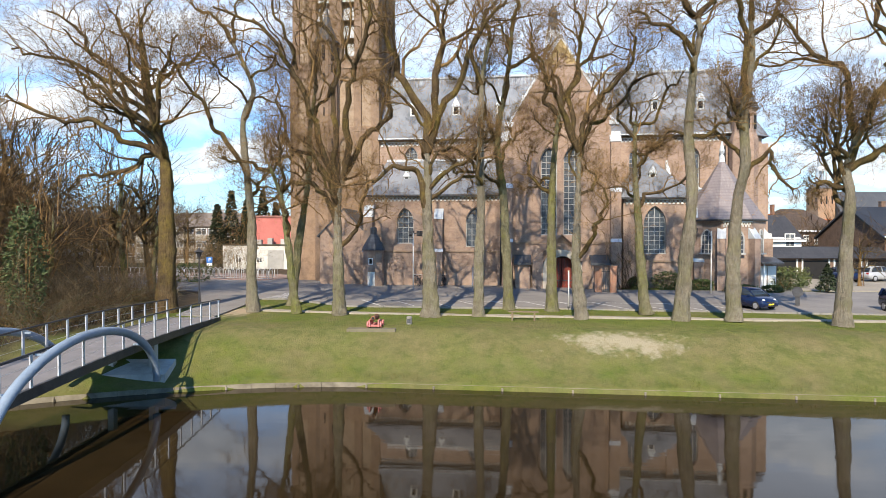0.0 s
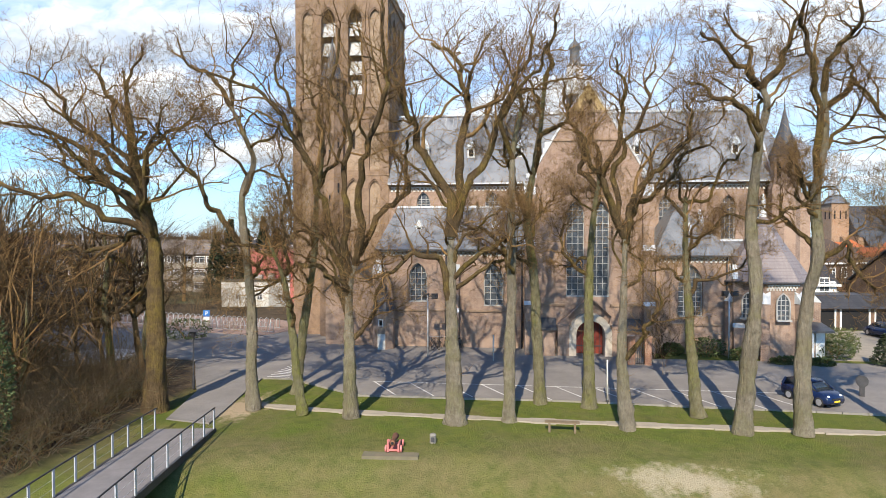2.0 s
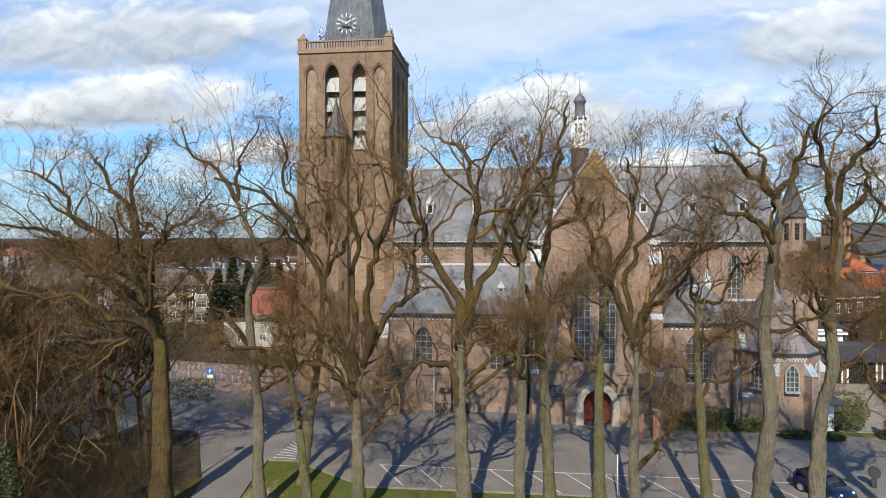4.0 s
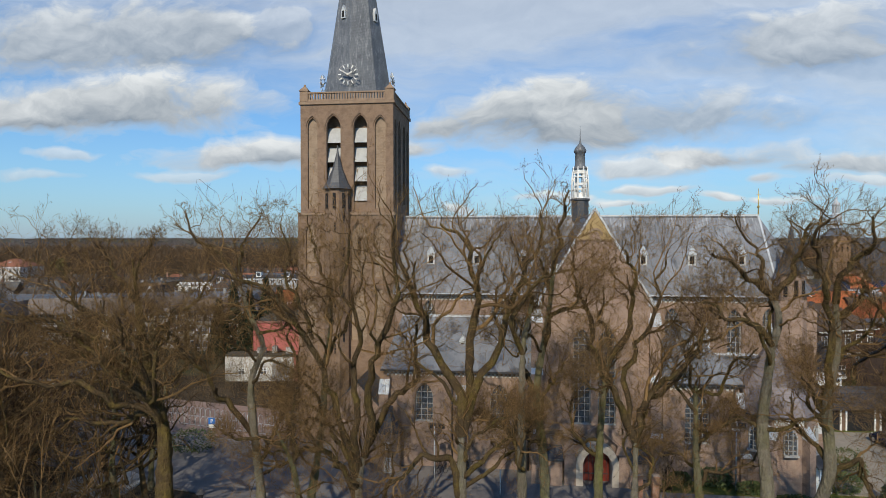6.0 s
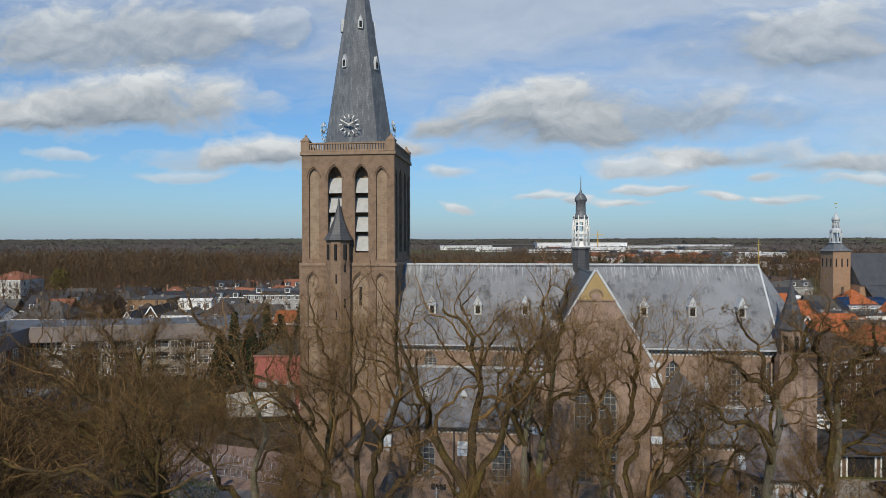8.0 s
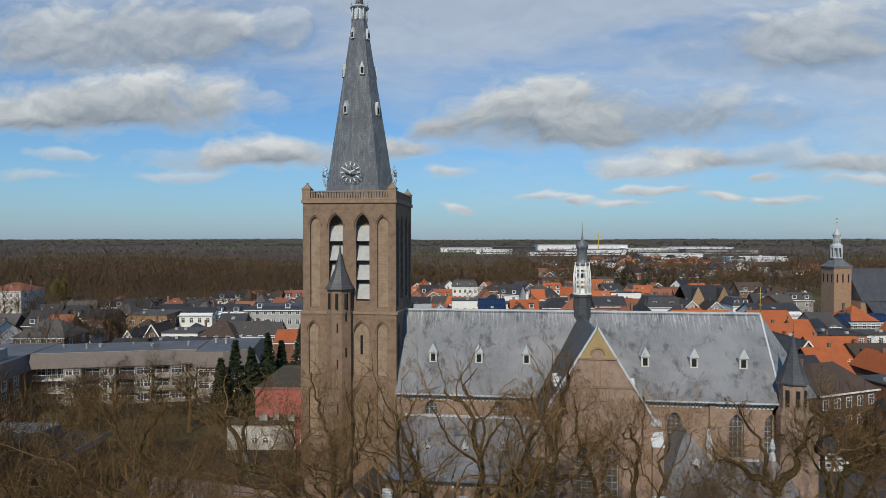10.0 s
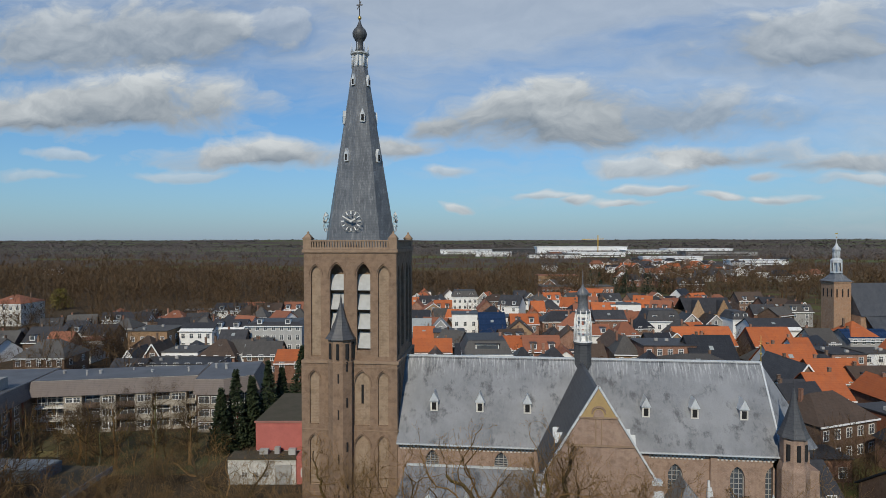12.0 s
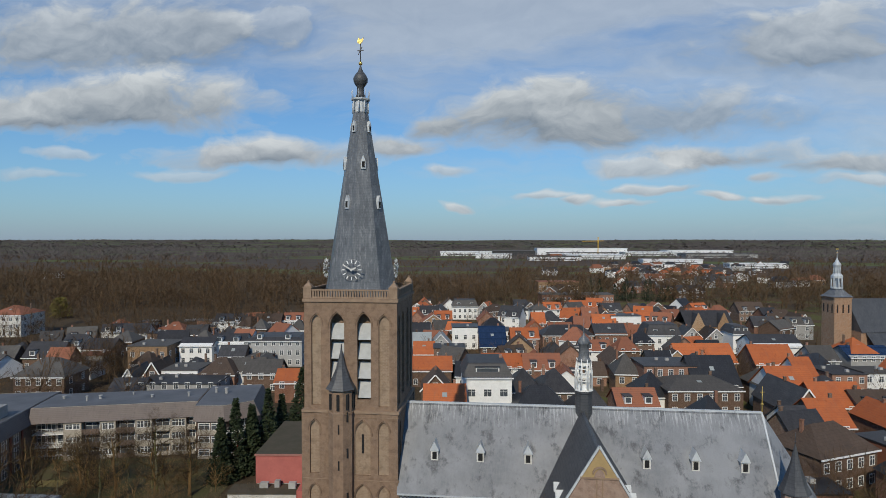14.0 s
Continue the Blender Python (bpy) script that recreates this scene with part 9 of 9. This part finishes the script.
FOOT = {"main": [(-0.2, 1.0), (22.6, 1.0), (22.6, 10.5), (-0.2, 10.5)], "recess": [(-5.45, 2.4), (-0.2, 2.4), (-0.2, 10.5), (-5.45, 10.5)],
        "corner": [(22.6, -3.0), (27.2, -3.75), (28.2, -0.6), (32.2, -0.6), (32.2, 12), (22.6, 12)], "wing": [(-21, -28), (-5.45, -28), (-5.45, 13.5), (-21, 13.5)]}
for key, ring_ in FOOT.items():
    part("wall", Geo().loft([[(x, y, z) for x, y in ring_] for z in (-0.3, 6.95)]), FLAT_BRICK, fl)
BAND = {"main": ([(-5.4, -0.25), (22.0, -0.25), (22.0, 10.9), (-5.4, 10.9)], [(-5.4, 0.75), (22.0, 0.75), (22.0, 10.2), (-5.4, 10.2)]),
        "corner": ([(22.0, -3.3), (27.4, -4.2), (33.0, -1.2), (33.0, 12.5), (22.0, 12.5)], [(22.1, -2.3), (27.0, -3.0), (31.8, -0.5), (31.8, 11.6), (22.1, 11.6)]),
        "wing": ([(-21.5, -28.5), (-5.0, -28.5), (-5.0, 14.0), (-21.5, 14.0)], [(-20.5, -27.5), (-6.0, -27.5), (-6.0, 13.2), (-20.5, 13.2)])}
for key, (low_ring, top_ring) in BAND.items():
    z0 = 6.9 if key != "wing" else 6.8
    z1 = 9.4 if key != "wing" else 9.2
    part("mansard", Geo().loft([[(x, y, z0) for x, y in low_ring], [(x, y, z1) for x, y in top_ring]]), MANSARD, fl, "brown slate mansard band")
    cx, cy = sum(p[0] for p in top_ring) / len(top_ring), sum(p[1] for p in top_ring) / len(top_ring)
    part("flat_roof", Geo().loft([[(cx + (x - cx) * 0.985, cy + (y - cy) * 0.985, z) for x, y in top_ring] for z in (z1 - 0.1, z1 + 0.06)]), FLATROOF, fl, "grey bitumen roof with laid seams")
    part("roof_edge", Geo().loft([[(x, y, z1) for x, y in top_ring], [(x, y, z1 + 0.05) for x, y in top_ring]], caps=False), BEIGE, fl)
for x, y, w, h in ((4.0, 5.5, 0.5, 0.5), (2.2, 4.2, 0.35, 0.8), (13.0, 5.0, 0.45, 0.35), (19.5, 4.5, 0.4, 0.7), (24.0, 6.5, 0.45, 0.8), (26.0, 5.5, 0.5, 0.9), (9.0, 7.5, 0.3, 0.3), (-2.5, 6.5, 0.5, 0.4)):
    part("roof_vent", Geo().turn(x, y, [(w * 0.55, 9.4), (w * 0.5, 9.45 + h), (w * 0.75, 9.47 + h), (w * 0.7, 9.6 + h)], 8), GREY_W, fl)
part("roof_house", Geo().box(-14, -7.5, -5, -2.2, 9.2, 11.1), GREY_W, fl, "grey plant room on the flat roof")
MODULES = [(0.0, 2.9, "bay"), (2.9, 5.8, "recess"), (5.9, 8.4, "window"), (8.5, 11.5, "recess"), (11.6, 14.4, "window"), (14.5, 17.3, "recess"), (17.4, 20.1, "window"), (20.2, 21.6, "recess")]
for s in range(3):
    z0 = 0.12 + 2.26 * s
    for u0, u1, kind_ in MODULES:
        c, w = (u0 + u1) / 2, u1 - u0
        if kind_ == "recess":
            part("balcony", Geo().box(u0, u1, -0.05, 0.98, z0 - 0.02, z0 + 0.12).box(u0, u1, -0.05, 0.07, z0 + 0.12, z0 + 0.92), FLAT_BRICK if u0 < 14 else BEIGE, fl, "recessed balcony with solid parapet")
            house_window(fl, c, 0.97, z0 + 0.25, round(w * 0.8, 1), 1.6)
        else:
            lo = 0.95 if kind_ == "bay" else 0.7
            part("spandrel", Geo().box(u0, u1, -0.02, 0.98, z0 - 0.05, z0 + lo), BEIGE, fl)
            part("lintel", Geo().box(u0, u1, 0.0, 0.98, z0 + 1.9, z0 + 2.2), BEIGE, fl)
            for e in (u0, u1 - 0.22):
                part("pier", Geo().box(e, e + 0.22, 0.01, 0.98, z0 + lo, z0 + 1.9), BEIGE, fl)
            for k in (-1, 1):
                house_window(fl, c + k * (w - 0.5) / 4, 0.16, z0 + lo + 0.04, round((w - 0.6) / 2, 1), round(1.85 - lo, 2))
    # open white balconies in the corner with the wing
    part("balcony", Geo().box(-5.4, -0.25, 0.9, 2.38, z0 - 0.12, z0 + 0.08), WHITE, fl, "white balcony slab")
    rail = part("railing", Geo().bar((-5.4, 0.95, z0 + 0.95), (-0.25, 0.95, z0 + 0.95), 0.06), WHITE, fl)
    for k in range(12):
        part("baluster", Geo().bar((-5.2 + k * 0.44, 0.95, z0 + 0.08), (-5.2 + k * 0.44, 0.95, z0 + 0.95), 0.035), WHITE, rail)
    for k in range(3):
        house_window(fl, -4.5 + 1.65 * k, 2.37, z0 + 0.25, 1.4, 1.65)
    # corner block
    for k in range(2):
        house_window(fl, 23.85 + 2.15 * k, -3.24 - 0.35 * k, z0 + 0.75, 1.9, 1.15, -9.3)
    part("spandrel", Geo().slab([(22.65, -3.06, z0 - 0.1), (27.2, -3.8, z0 - 0.1), (27.2, -3.8, z0 + 0.68), (22.65, -3.06, z0 + 0.68)], 0.08), BEIGE, fl)
    part("balcony", Geo().loft([[(27.25, -3.8, z), (31.6, -1.7, z), (31.6, -0.65, z), (28.3, -0.65, z)] for z in (z0 - 0.12, z0 + 0.06)]), WHITE, fl, "white corner balcony slab")
    part("railing", Geo().bar((27.4, -3.65, z0 + 0.95), (31.5, -1.65, z0 + 0.95), 0.06).bar((27.4, -3.65, z0 + 0.5), (31.5, -1.65, z0 + 0.5), 0.05), WHITE, fl)
    house_window(fl, 30.2, -0.64, z0 + 0.3, 1.9, 1.6)
    for k in range(7):
        house_window(fl, -5.42, -25.5 + k * 3.6, z0 + 0.35, 1.4, 1.6, 90)
        if s == 0:
            part("pier", Geo().box(-5.46, -5.3, -23.9 + k * 3.6, -23.5 + k * 3.6, 0, 6.8), OAK_RED, fl, "dark red panel strip")
part("post", Geo().pipe([(29.3, -2.75, 0.0), (29.3, -2.75, 6.9)], 0.12, 8), OAK_RED, fl, "dark red steel post")
# garden before the flats
GARDEN = plain_mat("garden_grass", col(0.075, 0.078, 0.03), col(0.10, 0.08, 0.045), 0.35, 0.95)
lone("ground_garden", Geo().add([(-74, 20.5, 0.285), (-32, 24.5, 0.285), (-34, 43, 0.285), (-74, 40, 0.285)], [(0, 1, 2, 3)]), GARDEN, "olive winter garden grass before the flats", "lawn", "structure")
lone("ground_bed", Geo().add([(-66, 28.0, 0.30), (-58.5, 28.8, 0.30), (-58.8, 31.2, 0.30), (-66.2, 30.4, 0.30)], [(0, 1, 2, 3)]), plain_mat("dry_yellow_grass", col(0.24, 0.19, 0.07), col(0.18, 0.15, 0.06), 1.0, 0.95), "dry yellow grass plot", "lawn", "structure")
lone("ground_bed", Geo().add([(-46.5, 31.0, 0.30), (-38.5, 32.0, 0.30), (-39.5, 37.0, 0.30), (-47.0, 36.0, 0.30)], [(0, 1, 2, 3)]), plain_mat("leaf_strewn_grass", col(0.21, 0.16, 0.06), col(0.11, 0.10, 0.04), 0.8, 0.95), "leaf-strewn ochre grass under the trees", "lawn", "structure")

# red-clad hall and low sheds left of the tower
RED = plain_mat("red_cladding", col(0.45, 0.14, 0.12), col(0.38, 0.115, 0.10), 0.6, 0.6)
hall = thing("red_hall", -19.5, 30, 0, 6, "red-clad hall with flat brown roof", "building")
part("wall", Geo().box(-6.2, 6.2, -4.2, 11, 3.9, 7.95), RED, hall)
part("plinth", Geo().box(-6.1, 6.1, -4.1, 10.9, -0.2, 3.9), WHITE_DIRTY, hall)
part("roof", Geo().box(-6.3, 6.3, -4.3, 11.1, 7.95, 8.05), BROWN_ROOF, hall)
part("coping", Geo().box(-6.35, 6.35, -4.36, -4.24, 7.86, 8.12), plain_mat("red_brown_coping", col(0.34, 0.16, 0.13), col(0.26, 0.12, 0.10), 1.0, 0.6), hall)
part("annexe", Geo().box(-9.1, 0.3, -7.3, -4.22, -0.2, 3.7), WHITE_DIRTY, hall, "pale weathered concrete annexe")
part("annexe_roof", Geo().box(-9.25, 0.32, -7.45, -4.23, 3.7, 3.84), BROWN_ROOF, hall)
part("red_wing", Geo().box(0.34, 6.4, -7.2, -4.23, -0.2, 4.1), RED, hall)
part("garage_door", Geo().box(-2.6, -0.3, -7.36, -7.28, 0.3, 3.0), GREY_W, hall)
for k in range(3):
    house_window(hall, -6.8 + 1.5 * k, -7.31, 1.2, 0.8, 0.8)
house_window(hall, 1.3, -7.21, 1.3, 0.6, 1.1)
for x, y, w, h in ((-4.6, -5.4, 1.2, 0.7), (-2.8, -5.2, 0.7, 0.9), (-0.6, -5.6, 1.0, 0.8)):
    part("roof_unit", Geo().box(x - w / 2, x + w / 2, y - 0.35, y + 0.35, 3.84, 3.84 + h), GREY_W, hall, "grey plant unit on the flat roof")
low = thing("low_pavilion", -42.7, 9.0, 0, 3, "low brown-roofed pavilion with a white window band", "building")
part("wall", Geo().box(-27, 0, 0, 9.5, -0.2, 2.7), BRICK_BROWN, low)
part("roof", Geo().box(-27.5, 0.4, -0.4, 9.9, 3.0, 3.25), BROWN_ROOF, low)
part("fascia", Geo().box(-27.55, 0.45, -0.46, -0.38, 2.5, 3.3).box(0.42, 0.5, -0.38, 9.95, 2.5, 3.3), GREY_W, low)
part("roof_house", Geo().box(-27, -5.2, 4.0, 8.0, 3.25, 4.7), plain_mat("blue_grey_cladding", col(0.13, 0.15, 0.17), col(0.10, 0.115, 0.13), 1.0, 0.7), low, "blue-grey raised block")
part("roof_light", Geo().box(-26.8, -5.4, 4.2, 7.8, 4.7, 4.85), GREY_PALE, low)
for i in range(11):
    house_window(low, -2.2 - i * 1.95, -0.03, 0.5, 1.6, 1.8)

# garages and the villa on the right
gar = thing("garage_row", 47, 9.0, 0, 4, "low garages with dark doors under a grey roof", "garage")
part("wall", Geo().box(-9.5, 9, 0, 6, -0.2, 2.6), BRICK_BROWN, gar)
part("roof", Geo().loft([[(-10, -0.6, 2.5), (9.5, -0.6, 2.5), (9.5, 6.3, 2.5), (-10, 6.3, 2.5)], [(-9.6, 1.6, 3.7), (9.1, 1.6, 3.7), (9.1, 4.6, 3.7), (-9.6, 4.6, 3.7)]]), SLATE_T, gar)
for i in range(5):
    part("garage_door", Geo().box(-8.6 + i * 3.4, -6.0 + i * 3.4, -0.06, 0.0, 0, 2.2), DARK, gar)
    part("door_frame", Geo().box(-8.8 + i * 3.4, -8.65 + i * 3.4, -0.1, 0.0, 0, 2.4).box(-5.95 + i * 3.4, -5.8 + i * 3.4, -0.1, 0.0, 0, 2.4), WHITE, gar)
house("gable", 42.0, 19.0, 4, 11, 9, 4.6, 7.6, SLATE_T, WHITE, "white house with dark roof behind the garages")
house("gable", 62, 17, 12, 18, 10, 5.0, 8.4, SLATE_D, BRICK_BROWN, "brown brick house with black roof and white trim")
sheet("pavement_drive", [(35.8, -7.5), (58, -8.0), (60, 8.5), (37.5, 8.0), (38.4, -1.0)], 0.06, 0.2, plain_mat("pale_gravel", col(0.30, 0.265, 0.22), col(0.23, 0.205, 0.17), 1.5, 0.95), "pale gravel forecourt")

# ---- woods out to the horizon ----
FAR_TWIG = bark_mat("far_bare_crowns", col(0.165, 0.106, 0.06), col(0.112, 0.073, 0.044), col(0.13, 0.105, 0.042), 0.5, 0.7)
# distance haze put into the base colour: greyer than the nearer crowns
FAR_TWIG_B = plain_mat("haze_tinted_bare_crowns", col(0.17, 0.142, 0.13), col(0.13, 0.118, 0.114), 0.004, 0.95, 0, 0, spec=0.05)


def far_tree(rng, limbs, subs, twigs, w):
    """One bare tree of unit height: trunk, limbs, boughs and twigs as thin ribbons."""
    P = []

    def strip(a, b, wa, wb):
        d = unit(tuple(q - p for p, q in zip(a, b)))
        s = unit((d[1] + rng.gauss(0, 0.6), -d[0] + rng.gauss(0, 0.6), rng.gauss(0, 0.3)))
        P.append([tuple(p - k * wa for p, k in zip(a, s)), tuple(p + k * wa for p, k in zip(a, s)), tuple(q + k * wb for q, k in zip(b, s)), tuple(q - k * wb for q, k in zip(b, s))])

    def skin():
        a, u = rng.uniform(0, 6.283), rng.uniform(-0.75, 1.0)
        c = math.sqrt(max(0.0, 1 - u * u)) * rng.uniform(0.75, 1.0)
        return (0.36 * c * math.cos(a), 0.36 * c * math.sin(a), 0.60 + 0.40 * u * rng.uniform(0.85, 1.0))
    lean = (rng.uniform(-0.05, 0.05), rng.uniform(-0.05, 0.05))
    strip((0, 0, -0.02), (lean[0], lean[1], 0.45), w * 1.9, w * 1.3)
    nodes = []
    for i in range(limbs):
        h = rng.uniform(0.18, 0.46)
        a, e = (lean[0] * h * 2, lean[1] * h * 2, h), skin()
        m_ = tuple(0.5 * (p + q) + rng.gauss(0, 0.03) for p, q in zip(a, e))
        strip(a, m_, w * 1.2, w * 0.9)
        strip(m_, e, w * 0.9, w * 0.4)
        nodes += [(m_, 0.5), (e, 0.9), (tuple(0.4 * p + 0.6 * q for p, q in zip(m_, e)), 0.7)]
    tips = []
    for i in range(subs):
        n_, k = rng.choice(nodes)
        out = unit((n_[0] + rng.gauss(0, 0.12), n_[1] + rng.gauss(0, 0.12), n_[2] - 0.5 + rng.gauss(0, 0.12)))
        L = rng.uniform(0.1, 0.22) * (1.25 - 0.5 * k)
        e = tuple(p + q * L for p, q in zip(n_, out))
        strip(n_, e, w * 0.8, w * 0.45)
        tips += [e, tuple(0.5 * (p + q) for p, q in zip(n_, e))]
    for i in range(twigs):
        n_ = rng.choice(tips)
        out = unit((n_[0] + rng.gauss(0, 0.25), n_[1] + rng.gauss(0, 0.25), n_[2] - 0.4 + rng.gauss(0, 0.2)))
        L = rng.uniform(0.05, 0.13)
        strip(n_, tuple(p + q * L for p, q in zip(n_, out)), w * 0.5, w * 0.25)
    return np.array(P)


def far_wood(name, seed, n, spot, h0, h1, twigs, material, label, fat=1.0, w=0.006):
    rng = random.Random(seed)
    temps = [far_tree(rng, max(3, twigs // 14), twigs // 3, twigs, w) for _ in range(10)]
    allp = []
    for i in range(n):
        x, y = spot(rng)
        h = rng.uniform(h0, h1)
        a, f = rng.uniform(0, 6.283), fat * rng.uniform(0.8, 1.2)
        T = temps[i % 10]
        c, s = math.cos(a), math.sin(a)
        T = np.stack([(T[..., 0] * c - T[..., 1] * s) * h * f, (T[..., 0] * s + T[..., 1] * c) * h * f, T[..., 2] * h], axis=-1)
        allp.append(T + np.array([x, y, ground_z(x, y) if y < 60 or y > 2600 else 0.0]))
    P = np.concatenate(allp)
    return lone(name, quick_mesh(name, P.reshape(-1, 3), np.arange(len(P) * 4).reshape(-1, 4), False), material, label, "woods", "stuff")


def free_of_town(x, y):
    return not (-130 < x < 135 and 60 < y < 262) and not (x > 60 and y < 330 and y > -20)


def ring_spot(y0, y1, wide):
    def f(rng):
        while True:
            y = y0 + (y1 - y0) * rng.random() ** 1.3
            x = rng.uniform(-wide, wide) * (y + 60)
            if free_of_town(x, y):
                return x, y
    return f


def near_left(rng):
    while True:
        x, y = rng.uniform(-190, -45), rng.uniform(-20, 190)
        if x < -85 or (y < 12 and x < -78) or (x < -72 and 60 < y < 75):
            if not (-135 < x and 75 < y < 140):
                return x, y


def clumped(y0, y1, wide, scale, floor):
    """Spots in belts and clumps, with open fields between."""
    inner = ring_spot(y0, y1, wide)

    def f(rng):
        while True:
            x, y = inner(rng)
            if noise.noise(Vector((x * scale * 0.4, y * scale, 3.0))) > floor:
                return x, y
    return f


far_wood("woods", 1, 220, near_left, 8, 14, 260, FAR_TWIG, "leafless trees between the houses", 1.2, 0.0042)
far_wood("woods", 2, 1300, ring_spot(250, 470, 1.02), 9, 15, 130, FAR_TWIG, "dense leafless wood behind the town", 1.45, 0.008)
FAR_TWIG_C = bark_mat("tan_bare_crowns", col(0.20, 0.15, 0.10), col(0.14, 0.105, 0.07), col(0.14, 0.12, 0.05), 0.4, 0.6)
far_wood("woods", 12, 420, ring_spot(245, 470, 1.02), 8, 14, 130, FAR_TWIG_C, "paler leafless trees scattered in the wood", 1.4, 0.008)
far_wood("woods", 3, 1700, clumped(440, 1050, 1.02, 0.012, 0.0), 7, 12, 60, FAR_TWIG, "leafless woods and hedgerows in the middle distance", 1.9, 0.012)
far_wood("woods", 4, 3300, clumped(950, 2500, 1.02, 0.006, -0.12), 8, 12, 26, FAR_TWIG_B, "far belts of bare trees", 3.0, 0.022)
far_wood("woods", 5, 3000, clumped(2300, 4600, 1.02, 0.003, -0.3), 6, 9, 16, FAR_TWIG_B, "low haze-tinted line of woods on the horizon", 9.0, 0.045)
far_wood("woods", 6, 130, lambda r: (r.uniform(-30, 130), r.uniform(90, 250)), 5, 8, 160, FAR_TWIG, "leafless garden trees between the houses", 1.1, 0.005)


def before_flats(rng):
    while True:
        x, y = rng.uniform(-76, -27), rng.uniform(15, 37)
        if not ((-66 < x < -42 and y < 23) or x > -33):
            return x, y


def behind_racks(rng):
    while True:
        x, y = rng.uniform(-80, -26), rng.uniform(-17, 16)
        if not ((x > -46 and y > -5) or (-66 < x < -42 and y > 9) or (x > -29 and y > -8)):
            return x, y


def left_wood(rng):
    while True:
        x, y = rng.uniform(-58, -12), rng.uniform(-29, -14)
        if not (x > -26 and y > -19) and not (x > -13 and y > -27):
            return x, y


far_wood("woods", 8, 46, before_flats, 3, 6, 420, TWIG, "dense bare trees between square and flats", 1.2, 0.0032)
far_wood("woods", 11, 135, behind_racks, 8, 15, 360, FAR_TWIG, "bare trees beside the cycle racks", 1.2, 0.0036)
far_wood("woods", 9, 62, left_wood, 9, 16, 420, TWIG, "dense fine-twigged trees of the wood beside the bridge", 1.15, 0.0034)
far_wood("woods", 10, 24, lambda r: (r.uniform(40, 75), r.uniform(-6, 4)) if r.random() < 0.35 else (r.uniform(41, 58), r.uniform(20, 34)), 5, 9.5, 320, FAR_TWIG, "bare garden trees and shrubs by the garages", 1.2, 0.004)
far_wood("woods", 13, 190, lambda r: (r.uniform(95, 330), r.uniform(262, 335)), 8, 14, 130, FAR_TWIG, "leafless trees behind the second church", 1.3, 0.007)
far_wood("woods", 14, 120, lambda r: (r.uniform(-240, -45), r.uniform(196, 252)), 7, 13, 150, FAR_TWIG, "leafless trees along the pond", 1.3, 0.006)
far_wood("woods", 15, 9, lambda r: (r.uniform(-104, -92), r.uniform(88, 96)), 9, 13, 420, FAR_TWIG, "leafless beech trees between the houses", 1.2, 0.0036)
# willow by the pond
wil = thing("willow", -205, 208, 0, 0, "yellow-twigged willow by a pond", "tree")


def willow_place(rng):
    a, z = rng.uniform(0, 6.283), rng.random()
    r = 5.6 * math.sqrt(rng.random()) * (0.75 + 0.35 * math.sin(a * 4 + z * 3)) * (1.05 - 0.6 * z * z)
    return (r * math.cos(a), r * math.sin(a), 1.5 + z * 9), (0, 0, -1)


part("foliage", leaves(5, 1900, willow_place, 0.8), WILLOW, wil)
part("trunk", Geo().pipe([(0, 0, 0), (0.2, 0, 6)], [0.6, 0.3], 8), BARK, wil)
# business park with white halls and a tower crane on the skyline
WHITE_HALL = plain_mat("white_hall_cladding", col(0.78, 0.78, 0.78), col(0.66, 0.67, 0.68), 0.05, 0.6)
HALLS = [(-70, 1300, 150, 60, 9, WHITE_HALL), (20, 1250, 90, 60, 12, SLATE_T), (180, 1400, 210, 70, 15, WHITE_HALL), (330, 1350, 120, 60, 8, WHITE_HALL), (260, 900, 90, 30, 6, WHITE_HALL), (430, 1200, 140, 50, 8, GREY_W),
         (330, 760, 70, 20, 6, WHITE_HALL), (120, 1150, 60, 40, 9, ORANGE_D), (-20, 1120, 70, 40, 8, WHITE_HALL), (90, 1010, 90, 35, 7, WHITE_HALL), (170, 1090, 110, 40, 8, WHITE_HALL), (480, 1500, 160, 60, 9, WHITE_HALL)]
for i, (x, y, w, d, h, mt) in enumerate(HALLS):
    hl = thing("industrial_hall", x, y, 0, 4, "distant flat-roofed industrial hall", "building", "halls on the skyline")
    part("wall", Geo().box(-w / 2, w / 2, -d / 2, d / 2, 0, h), mt, hl)
    part("roof", Geo().box(-w / 2 - 1, w / 2 + 1, -d / 2 - 1, d / 2 + 1, h, h + 0.8), GREY_T if i % 4 == 1 else WHITE_HALL, hl)
    part("window_band", Geo().box(-w * 0.4, w * 0.4, -d / 2 - 0.3, -d / 2, h * 0.3, h * 0.45), SLATE_D, hl)
cr = thing("tower_crane", 205, 1270, 0, 0, "yellow tower crane on the skyline", "crane")
YEL = plain_mat("crane_yellow", col(0.6, 0.38, 0.05), col(0.5, 0.3, 0.04), 0.1, 0.6)
part("mast", Geo().box(-0.9, 0.9, -0.9, 0.9, 0, 42), YEL, cr)
part("jib", Geo().bar((12, 0, 34), (-34, 0, 33), 1.2), YEL, cr)
